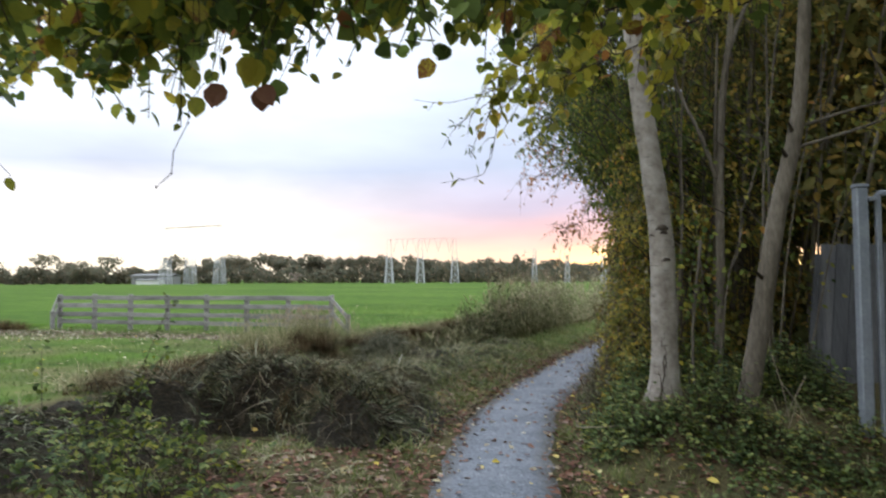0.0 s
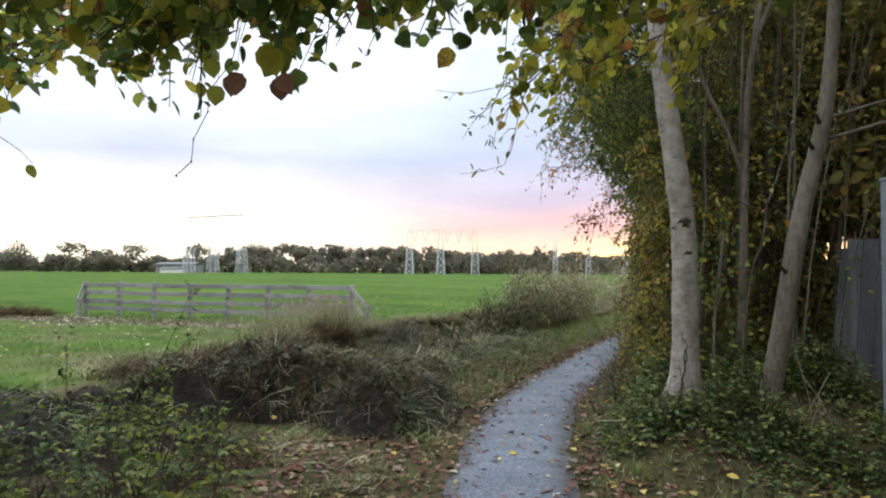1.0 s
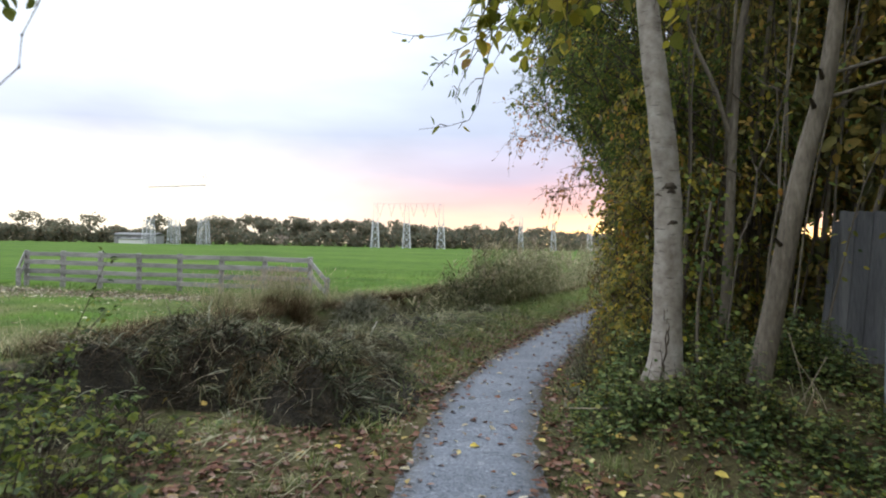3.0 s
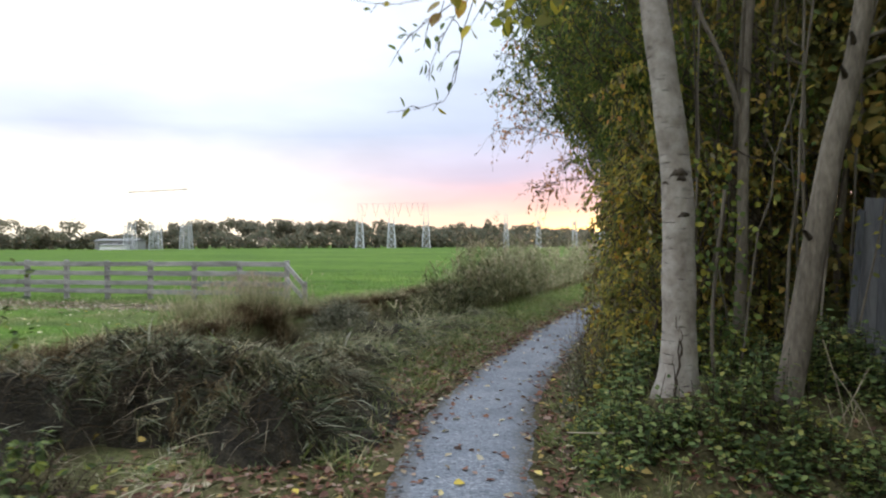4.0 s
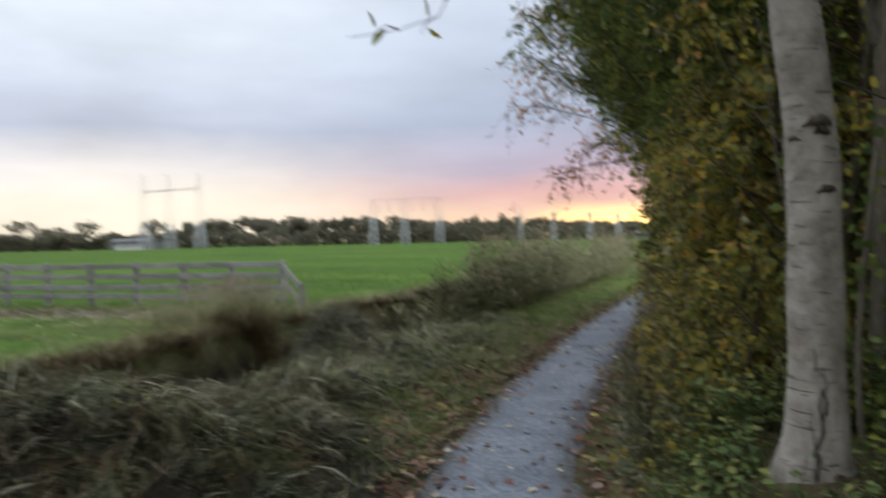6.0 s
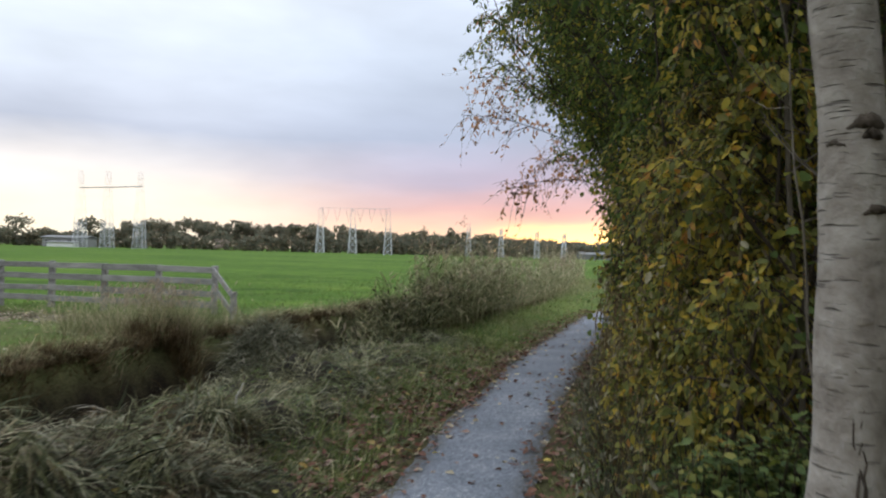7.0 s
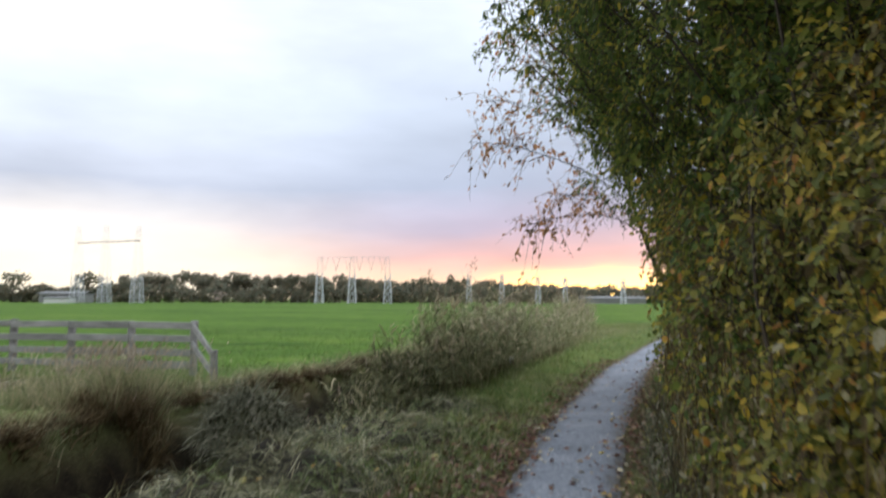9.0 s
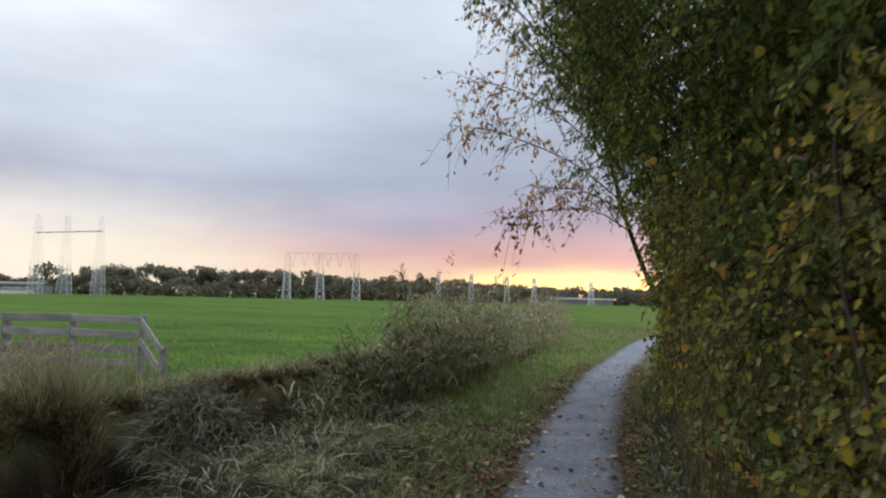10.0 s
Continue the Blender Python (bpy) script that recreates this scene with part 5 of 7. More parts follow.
def hanging_leaves():
    """A few single large leaves that hang lowest from the bough over the path's start."""
    g = np.random.default_rng(326)
    for x, y, z, size, mat, look_of in ((-0.03, 4.03, 2.34, 0.085, LEAF_LITTER, "crumpled brown"), (0.11, 4.09, 2.33, 0.085, LEAF_LITTER, "crumpled brown"), (-0.10, 4.02, 2.29, 0.075, LEAF_HAZEL, "yellow-green"),
                                   (0.09, 4.05, 2.43, 0.10, LEAF_YELLOW, "pale yellow"), (-0.11, 3.99, 2.38, 0.07, LEAF_HAZEL, "yellow-green"), (-0.35, 3.40, 1.91, 0.04, LEAF_HAZEL, "dark green")):
        ob = thing("hanging_leaf", f"single {look_of} hazel leaf hanging from a thin stalk", "leaf", "single leaves under the bough", at=(x, y, z))
        child("stalk", Quads().add(*tube(bend([(x, y, z), (x - 0.03, y, z + 0.04), (-0.8, 3.45, 2.25), (-1.0, 3.55, 2.75)] if z < 2.0 else [(x, y, z), (x + 0.01, y, z + 0.08), (x - 0.02, y + 0.05, 2.75)], 7), np.linspace(0.0007, 0.0014, 7), 4)).mesh("stalk", TWIG), ob)
        for k in range(2 if size > 0.08 else 1):
            P = np.array([[x, y, z]]) + g.normal(0, 0.012, (1, 3)) * k
            child("blade", scatter("blade", ROUND, P, unit(np.array([[0.15, 0.1, -1.0]]) + g.normal(0, 0.2, (1, 3))), unit(np.array([[0.2, -1.0, 0.1]]) + g.normal(0, 0.3, (1, 3))), np.array([size]), np.array([size * 0.85]), mat), ob)


def hanging_twigs():
    """Thin drooping poplar twigs against the sky."""
    ob = thing("hanging_branch", "thin drooping branch with a few dark narrow leaves against the sky", "branch", at=(2.0, 8.2, 4.2))
    limbs = [((2.25, 8.24, 4.1), (1.5, 8.24, 3.7), (1.0, 8.24, 3.45), (0.54, 8.24, 3.33), (0.2, 8.24, 3.37)),
             ((1.5, 8.24, 3.75), (1.1, 8.24, 3.4), (0.98, 8.24, 2.95), (0.87, 8.24, 2.63), (0.45, 8.24, 2.55)),
             ((1.3, 8.24, 3.6), (0.9, 8.22, 3.3), (0.62, 8.24, 3.1), (0.47, 8.24, 2.88)),
             ((1.4, 8.3, 3.7), (1.0, 8.2, 3.3), (0.82, 8.24, 3.0), (0.74, 8.24, 2.8))]
    leaves(ob, limbs, 5, 2, LEAF_GREEN, 0.085, 0.042, 331, (0.06, 0.16), 0.9, 0.006, along=(0.35, 0.9), limb_mat=TWIG)


pale_tree()
thin_trees()
saplings()
orange_tree()
hazel()
hanging_leaves()
hanging_twigs()
for k, (y0, h) in enumerate(((9.55, 6.0), (10.8, 6.4), (12.5, 6.4), (14.0, 6.6), (15.7, 6.8), (17.5, 6.8), (19.4, 6.5))):
    hedge_shrub(y0, 500 + k, h, (LEAF_GOLD, LEAF_HEDGE, LEAF_GREEN, LEAF_HEDGE)[k % 4], 2300, 18, 0.0, None, 0.053)
    hedge_shrub(y0 + 0.8, 540 + k, h + 0.8, LEAF_GREEN if k % 2 else LEAF_HEDGE, 360, 9, 1.2, "tall dark shrub in the second row of the hedge", 0.085, 1.6)
for k, (y0, h) in enumerate(((20.9, 2.9), (22.6, 2.2), (24.8, 1.7), (27.6, 1.5))):
    hedge_shrub(y0, 580 + k, h, LEAF_HEDGE, 520, 14, 0.25, "low outlying hedge shrub where the path bends", 0.07, 1.6)
back_thicket()
# added out of view: low and tall shrubs that shade the right and rear
for k, (x, y, h) in enumerate(((5.2, 4.2, 5.5), (5.0, 1.6, 6.0), (4.8, -1.2, 6.0), (4.4, -4.2, 6.0))):
    shading_shrub(x, y, h, 760 + k)
for k, (x, y, h) in enumerate(((7.4, 5.4, 11.0), (7.2, 2.2, 11.0), (6.6, -1.5, 10.0), (4.2, -6.0, 10.0), (0.6, -7.5, 10.0))):
    shading_shrub(x, y, h, 770 + k, 6000, 1.5 if k < 3 else 1.9)


# ---------------------------------------------------------------- undergrowth
def strew(n, xr, yr, keep, g):
    """n random ground places within a rectangle, kept with the chance that keep(x, y) gives."""
    x, y = g.uniform(*xr, n), g.uniform(*yr, n)
    k = g.uniform(size=n) < keep(x, y)
    return x[k], y[k]


def blades(name, label, category, x, y, length, width, mat, g, outline=BLADE, lean=0.5, lift=-0.01, tilt=(0, 0, 0)):
    n = len(x)
    P = on_ground(x, y, lift)
    D = unit(np.array([0, 0, 1.0]) + g.normal(0, lean, (n, 3)) * np.array([1, 1, 0.3]) + np.array(tilt))
    k = g.uniform(0.5, 1.2, n)
    me = scatter(name, outline, P, D, spread(n, g), length * k, width * g.uniform(0.7, 1.3, n), mat)
    return tagged(new(name, me), label, category, kind="stuff")


def heap_z(x, y):
    """Height of the heaps of mown stalks over the ground."""
    d = x - track(y)
    row = (0.19 - 0.09 * step(y, 12.5, 15.0)) * np.exp(-((d + 2.1) / 0.72) ** 4) * step(y, 8.6, 10.0) * (1 - step(y, 16.8, 18.3)) * (0.75 + 0.7 * ripple(x, y, 1.7, 2.0) + 0.8 * ripple(x, y, 3.9, 6.0))
    front = y + 0.5 * ripple(x, y, 1.3, 8.0) + 0.22 * ripple(x, y, 4.1, 3.0) - 0.08 * (d + 3.0)
    big = 0.5 * np.exp(-((d + 2.55) / 1.5) ** 4) * step(front, 7.75, 8.45) * (1 - step(y, 9.3, 10.9)) * (0.85 + 0.3 * ripple(x, y, 1.1, 5.0) + 0.26 * ripple(x, y, 3.4, 2.0) + 0.14 * ripple(x, y, 7.0, 9.0))
    spur = 0.36 * np.exp(-(((x + 3.9) / 1.3) ** 2 + ((y - 7.3) / 0.8) ** 2))
    return np.maximum(np.maximum(row, big), spur)


def build_heaps():
    g = np.random.default_rng(81)
    gx, gy = np.arange(-6, 3.5, 0.09), np.arange(5.8, 18.6, 0.09)
    X, Y = np.meshgrid(gx, gy)
    H = heap_z(X, Y)
    R = 0.05 * ripple(X, Y, 7.0, 3.0) + 0.04 * ripple(X, Y, 15.0, 1.0)
    Z = ground_z(X, Y) + np.where(H > 0.03, H * (1 + 1.0 * R) + R * 0.35, H - 0.12)
    i = np.arange(X.size).reshape(X.shape)
    q = np.stack([i[:-1, :-1], i[:-1, 1:], i[1:, 1:], i[1:, :-1]], -1).reshape(-1, 4)
    keep = H.ravel()[q].max(1) > 0.02
    heap = thing("mown_stalk_heap", "long heap of grey-brown mown reed stalks between path and ditch", "cut reeds", kind="stuff", at=(-1.5, 9.5, 0))
    used, inv = np.unique(q[keep], return_inverse=True)
    # core sheet under the stalks, its dark colour standing for the heap's own shade
    child("matted_core", quad_mesh("matted_core", np.stack([X, Y, Z], -1).reshape(-1, 3)[used], inv.reshape(-1, 4), SHADE_AND_SOIL, True), heap)
    n = 210000
    x, y = g.uniform(-6, 3.5, n), 5.8 + 12.6 * g.uniform(0, 1, n) ** 1.15
    h = heap_z(x, y)
    k = h > g.uniform(0.02, 0.15, n)
    x, y, h = x[k], y[k], h[k]
    n = len(x)
    P = on_ground(x, y) + np.stack([np.zeros(n), np.zeros(n), h * (0.2 + 0.87 * g.uniform(0, 1, n) ** 0.5) + 0.01], -1)
    # the stalks lie in locks that turn from place to place
    yaw = 2.2 * ripple(x, y, 1.3, 4.0) + 2.4 * ripple(x, y, 4.6, 7.0) + g.normal(0, 0.85, n)
    e = 0.06
    dx, dy = (heap_z(x + e, y) - heap_z(x - e, y)) / (2 * e), (heap_z(x, y + e) - heap_z(x, y - e)) / (2 * e)
    D = np.stack([np.cos(yaw), np.sin(yaw), np.cos(yaw) * dx + np.sin(yaw) * dy + g.normal(0.08, 0.3, n)], -1)
    # stalks left off the front and in patches, so the shade-dark core shows
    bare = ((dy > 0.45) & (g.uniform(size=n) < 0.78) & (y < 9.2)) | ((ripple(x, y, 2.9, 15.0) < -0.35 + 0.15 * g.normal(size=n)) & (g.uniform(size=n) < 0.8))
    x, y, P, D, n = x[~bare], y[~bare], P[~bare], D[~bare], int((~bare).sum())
    L = g.uniform(0.09, 0.34, n) * np.where(g.uniform(size=n) < 0.08, 1.6, 1.0)
    s = np.arange(n)
    third = np.clip(g.uniform(size=n) * 0.65 + 0.35 * (0.5 + 0.9 * ripple(x, y, 2.3, 11.0)), 0, 1)
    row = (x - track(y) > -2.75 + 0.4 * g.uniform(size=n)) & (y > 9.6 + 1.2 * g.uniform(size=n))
    for name, pick, mat, w in (("stalks", (third < 0.34) & ~row, DARK_BROWN, 0.005), ("sedge_blades", (third >= 0.34) & (third < 0.78) & ~row, DARK_GREEN, 0.010), ("brown_stalks", (third >= 0.78) & ~row, DARK_BROWN, 0.006),
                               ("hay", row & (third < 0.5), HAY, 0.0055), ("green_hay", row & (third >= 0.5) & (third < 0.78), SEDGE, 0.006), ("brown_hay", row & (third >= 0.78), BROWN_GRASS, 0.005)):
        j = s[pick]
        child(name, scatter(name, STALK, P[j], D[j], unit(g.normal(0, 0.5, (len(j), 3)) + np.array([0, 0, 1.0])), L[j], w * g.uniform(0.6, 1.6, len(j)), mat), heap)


def molehill(x, y, r, h, seed):
    """A clod of dark dug-up soil."""
    g = np.random.default_rng(seed)
    z = float(ground_z(x, y) + heap_z(np.array(x), np.array(y)))
    rings, sides = 7, 14
    v, q = [], []
    for i in range(rings):
        u = i / (rings - 1)
        for k in range(sides):
            a = k / sides * 2 * math.pi
            rr = r * math.cos(u * 1.45) * (1 + 0.16 * g.normal())
            v.append((x + rr * math.cos(a), y + rr * math.sin(a), z - 0.05 + (h + 0.05) * math.sin(u * 1.5) * (1 + 0.06 * g.normal())))
    for i in range(rings - 1):
        q += [(i * sides + k, i * sides + (k + 1) % sides, (i + 1) * sides + (k + 1) % sides, (i + 1) * sides + k) for k in range(sides)]
    tagged(new("molehill", quad_mesh("molehill", v, q, SHADE_AND_SOIL, True)), "dark clod of dug-up soil beside the heap", "molehill")


def heap_clumps():
    """Locks of long blades lying over the heap and the strewn hay, each lock with its own way."""
    g = np.random.default_rng(88)
    for name, label, lo, hi, dlo, dhi, n, per, length, width, mat in (
            ("heap_blades", "grey-green reed blades lying over the mown heap", 7.9, 11.0, -5.0, -1.2, 330, 12, (0.16, 0.42), 0.0105, DARK_GREEN),
            ("heap_blades", "brown grass locks hanging over the mown heap", 7.9, 11.0, -5.0, -1.2, 380, 20, (0.14, 0.42), 0.0065, DARK_BROWN),
            ("hay_locks", "locks of pale long hay strewn beside the path", 8.8, 18.0, -3.0, -1.4, 170, 26, (0.18, 0.5), 0.0055, HAY),
            ("hay_locks", "green-grey reed leaves strewn among the hay", 8.8, 18.0, -3.0, -1.4, 120, 10, (0.15, 0.42), 0.010, SEDGE_PALE),
            ("hay_locks", "green grass locks among the strewn hay", 8.8, 18.0, -2.9, -1.3, 150, 24, (0.12, 0.34), 0.006, BLADE_VERGE)):
        y = g.uniform(lo, hi, n * 4)
        x = track(y) + g.uniform(dlo, dhi, n * 4)
        k = heap_z(x, y) > 0.06
        x, y = x[k][:n], y[k][:n]
        yaw = g.uniform(0, 6.283, len(x))
        way = np.stack([np.cos(yaw), np.sin(yaw) - 0.25, g.uniform(0.05, 0.45, len(x))], -1)
        m = len(x) * per
        X, Y = np.repeat(x, per) + g.normal(0, 0.06, m), np.repeat(y, per) + g.normal(0, 0.06, m)
        P = on_ground(X, Y, 0) + np.stack([np.zeros(m), np.zeros(m), heap_z(X, Y) * g.uniform(0.85, 1.1, m) + 0.01], -1)
        D = unit(np.repeat(way, per, 0) * (1, 1, 0.55 if name == "heap_blades" else 1) + g.normal(0, 0.34, (m, 3)))
        me = scatter(name, STALK if name == "heap_blades" else DROOP, P, D, unit(np.array([0, 0, 1.0]) + g.normal(0, 0.4, (m, 3))), g.uniform(*length, m), width * g.uniform(0.6, 1.4, m), mat)
        tagged(new(name, me), label, "cut reeds", kind="stuff")


def heap_tufts():
    """Bundles of long blades that jut out of the heap at all angles."""
    g = np.random.default_rng(95)
    for name, label, n, per, length, width, mat in (("jutting_blades", "grey-green reed blades jutting out of the mown heap", 130, 14, (0.2, 0.42), 0.0075, DARK_GREEN),
                                                   ("jutting_stalks", "brown and bleached stalks jutting out of the mown heap", 120, 10, (0.25, 0.6), 0.0055, DARK_BROWN),
                                                   ("jutting_blades", "pale sedge blades on top of the mown heap", 40, 12, (0.16, 0.34), 0.0075, SEDGE_PALE)):
        y = g.uniform(8.45, 10.8, n * 5)
        x = track(y) + g.uniform(-4.4, -1.2, n * 5)
        k = heap_z(x, y) > 0.12
        x, y = x[k][:n], y[k][:n]
        m = len(x) * per
        yaw = g.uniform(0, 6.283, len(x))
        way = np.stack([np.cos(yaw), np.sin(yaw) - 0.45, g.uniform(-0.05, 0.75, len(x))], -1)
        X, Y = np.repeat(x, per) + g.normal(0, 0.05, m), np.repeat(y, per) + g.normal(0, 0.05, m)
        P = on_ground(X, Y, 0) + np.stack([X * 0, X * 0, heap_z(X, Y) * g.uniform(0.6, 1.0, m)], -1)
        D = unit(np.repeat(way, per, 0) + g.normal(0, 0.3, (m, 3)))
        me = scatter(name, DROOP, P, D, unit(np.array([0, 0, 1.0]) + g.normal(0, 0.5, (m, 3))), g.uniform(*length, m), width * g.uniform(0.6, 1.4, m), mat)
        tagged(new(name, me), label, "cut reeds", kind="stuff")


def hanging_locks():
    """Thick locks of mown sedge that were thrown on the heap and hang down over its face."""
    g = np.random.default_rng(97)
    for label, n, per, length, width, mat, lo in (("pale green sedge locks lying on top of the mown heap", 36, 40, (0.14, 0.34), 0.009, SEDGE_PALE, 9.0), ("brown stalk locks hanging over the mown heap", 44, 50, (0.14, 0.38), 0.007, BROWN_GRASS, 8.3),
                                                 ("dark green blades hanging over the mown heap", 46, 45, (0.14, 0.36), 0.010, SEDGE, 8.2), ("pale hay locks lying on top of the mown heap", 40, 50, (0.14, 0.34), 0.006, HAY, 9.3)):
        y = g.uniform(lo, 11.2, n * 8)
        x = track(y) + g.uniform(-4.6, -1.2, n * 8)
        k = heap_z(x, y) > 0.14
        x, y = x[k][:n], y[k][:n]
        m = len(x) * per
        yaw = np.repeat(-1.2 + g.normal(0, 1.6, len(x)), per) + g.normal(0, 0.6, m)
        big = np.repeat(g.uniform(0.7, 1.2, len(x)), per)
        X, Y = np.repeat(x, per) + g.normal(0, 0.045, m), np.repeat(y, per) + g.normal(0, 0.045, m)
        P = on_ground(X, Y, 0) + np.stack([X * 0, X * 0, heap_z(X, Y) + g.uniform(0.0, 0.11, m) * big], -1)
        D = unit(np.stack([np.cos(yaw), np.sin(yaw), g.normal(0.05, 0.3, m)], -1))
        me = scatter("hanging_locks", DROOP, P, D, unit(np.array([0, 0, 1.0]) + g.normal(0, 0.3, (m, 3))), g.uniform(*length, m) * big, width * g.uniform(0.6, 1.4, m), mat)
        tagged(new("hanging_locks", me), label, "cut reeds", kind="stuff")


def hay_weeds():
    g = np.random.default_rng(89)
    y = g.uniform(8.0, 18.0, 620)
    x = track(y) - g.uniform(0.7, 2.0, 620)
    clumps("green_tufts", "green grass tufts growing through the strewn hay", x, y, 26, 0.06, 0.2, 0.008, BLADE_VERGE, g, (0, -0.1, -0.2), STALK, 0.6)
    reed = thing("broken_reed", "white broken reed stalks stuck upright in the hay", "stalks", at=(-0.38, 11.15, 0.2))
    for a, b, w in (((-0.38, 11.15, 0.12), (-0.36, 11.13, 0.50), 0.012), ((-0.36, 11.13, 0.49), (-0.30, 11.09, 0.60), 0.010), ((-0.46, 11.2, 0.14), (-0.42, 11.16, 0.42), 0.008)):
        child("stalk", Quads().add(*tube([a, tuple((np.array(a) + np.array(b)) / 2 + np.array([0.008, 0, 0])), b], [w, w, w * 0.7], 6)).mesh("stalk", BLEACHED), reed)


def clumps(name, label, cx, cy, per, radius, length, width, mat, g, tilt=(0, 0, 0), outline=DROOP, lean=0.35):
    """Many small grass clumps, each leaning its own way."""
    m = len(cx)
    own = g.normal(0, 0.3, (m, 3)) * np.array([1, 1, 0])
    size = g.uniform(0.55, 1.25, m)
    x = np.repeat(cx, per) + g.normal(0, radius, m * per)
    y = np.repeat(cy, per) + g.normal(0, radius, m * per)
    n = len(x)
    D = unit(np.array([0, 0, 1.0]) + np.repeat(own, per, 0) + g.normal(0, lean, (n, 3)) * np.array([1, 1, 0.2]) + np.array(tilt))
    k = np.repeat(size, per) * g.uniform(0.5, 1.15, n)
    U = unit(np.array([0, 0, 1.0]) + g.normal(0, 0.5, (n, 3)))
    return tagged(new(name, scatter(name, outline, on_ground(x, y, -0.02), D, U, length * k, width * g.uniform(0.6, 1.4, n), mat)), label, "grass", kind="stuff")


def build_banks():
    """Long grass on the ditch's lips."""
    g = np.random.default_rng(82)
    for lo, hi, n, label, mat, length, tilt, where, wide in (
            (10.5, 34, 420, "long brown grass hanging over the far lip of the ditch", BROWN_GRASS, 0.34, (0.4, -0.15, 0), -6.0, 0.12),
            (10.5, 34, 260, "long tan grass on the far lip of the ditch", REED, 0.46, (0.1, -0.05, 0), -6.2, 0.2),
            (10.0, 30, 150, "rough mixed grass on the near lip of the ditch", BROWN_GRASS, 0.16, (-0.2, -0.1, -0.2), -2.6, 0.2),
            (8.5, 17, 300, "matted hay strewn between heap and verge", HAY, 0.18, (0.2, -0.2, -0.5), -1.6, 0.45)):
        y = g.uniform(lo, hi, n)
        x = ditch_line(y) + where + g.normal(0, wide, n)
        clumps("bank_grass", label, x, y, 42, 0.07, length, 0.009, mat, g, tilt)


def tuft(name, label, cx, cy, rx, ry, n, length, width, mat, seed, lean=0.45, tilt=(0, 0, 0), outline=DROOP, lift=0.0):
    g = np.random.default_rng(seed)
    a, r = g.uniform(0, 6.283, n), np.sqrt(g.uniform(0, 1, n))
    x, y = cx + rx * r * np.cos(a), cy + ry * r * np.sin(a)
    P = on_ground(x, y, lift)
    out = np.stack([(x - cx) / rx, (y - cy) / ry, np.zeros(n)], -1)
    D = unit(np.array([0, 0, 1.0]) + out * 0.55 + g.normal(0, lean, (n, 3)) * np.array([1, 1, 0.2]) + np.array(tilt))
    k = g.uniform(0.55, 1.15, n)
    me = scatter(name, outline, P, D, unit(D * 0.2 + np.array([0, 0, 1.0]) + g.normal(0, 0.4, (n, 3))), length * k, width * g.uniform(0.7, 1.3, n), mat)
    return tagged(new(name, me), label, "grass", kind="stuff")


def build_tufts():
    tuft("sedge_clump", "grey-green sedge clump hanging over the ditch", -1.38, 17.1, 0.66, 0.24, 1700, 0.52, 0.013, SEDGE_PALE, 91, 0.34, (0.05, -0.7, -0.2), lift=0.26)
    tuft("sedge_clump", "brownish sedge blades standing behind the grey-green clump", -1.42, 17.25, 0.75, 0.3, 1300, 0.5, 0.009, SEDGE, 92, 0.45, (0.05, -0.3, 0), lift=0.12)
    g = np.random.default_rng(93)
    for label, cx, cy, rx, ry, n, length, mat, tilt, shape in (
            ("tall feathery tan grass on the far bank", -3.25, 17.0, 0.6, 0.5, 50, 0.8, REED, (0.05, -0.1, 0), BLADE),
            ("brown grass at the foot of the tall tan grass", -3.05, 16.75, 0.4, 0.5, 85, 0.6, BROWN_GRASS, (0.15, -0.2, 0), DROOP),
            ("dry seeding grass in front of the fence", -4.0, 18.2, 1.3, 0.6, 50, 0.72, REED, (0, 0, 0), BLADE),
            ("grey-green sedge along the far bank", -3.85, 15.0, 0.35, 0.9, 45, 0.45, BROWN_GRASS, (0.25, -0.15, 0), DROOP)):
        clumps("tall_grass", label, g.normal(cx, rx * 0.6, n), g.normal(cy, ry * 0.6, n), 40, 0.07, length, 0.007, mat, g, tilt, shape, 0.25)
        if mat is REED:
            m = 500
            x, y = g.normal(cx, rx * 0.6, m), g.normal(cy, ry * 0.6, m)
            P = on_ground(x, y, 0) + np.stack([g.normal(0, 0.05, m), g.normal(0, 0.05, m), length * g.uniform(0.65, 1.15, m)], -1)
            tagged(new("grass_plumes", scatter("grass_plumes", OVAL, P, unit(g.normal(0, 0.4, (m, 3)) + np.array([0.2, 0, 0.8])), spread(m, g), g.uniform(0.06, 0.14, m), 0.012, PLUME)), "feathery seed heads of the tall bank grass", "grass", kind="stuff")
    tuft("brown_grass_tuft", "brown grass hanging from the far bank", -4.15, 13.1, 0.22, 0.7, 900, 0.38, 0.010, BROWN_GRASS, 96, 0.4, (0.5, -0.1, 0))
    tuft("brown_grass_tuft", "brown grass hanging from the far bank", -4.75, 11.6, 0.22, 0.7, 800, 0.38, 0.010, BROWN_GRASS, 97, 0.4, (0.5, -0.1, 0))
    tuft("weed_stand", "rough brown weeds along the cross ditch", -17.5, 23.6, 3.0, 0.5, 2600, 0.5, 0.014, BROWN_GRASS, 98, 0.4)
    tuft("weed_stand", "rough brown weeds along the cross ditch", -24.0, 25.3, 4.0, 0.5, 2600, 0.5, 0.014, BROWN_GRASS, 99, 0.4)


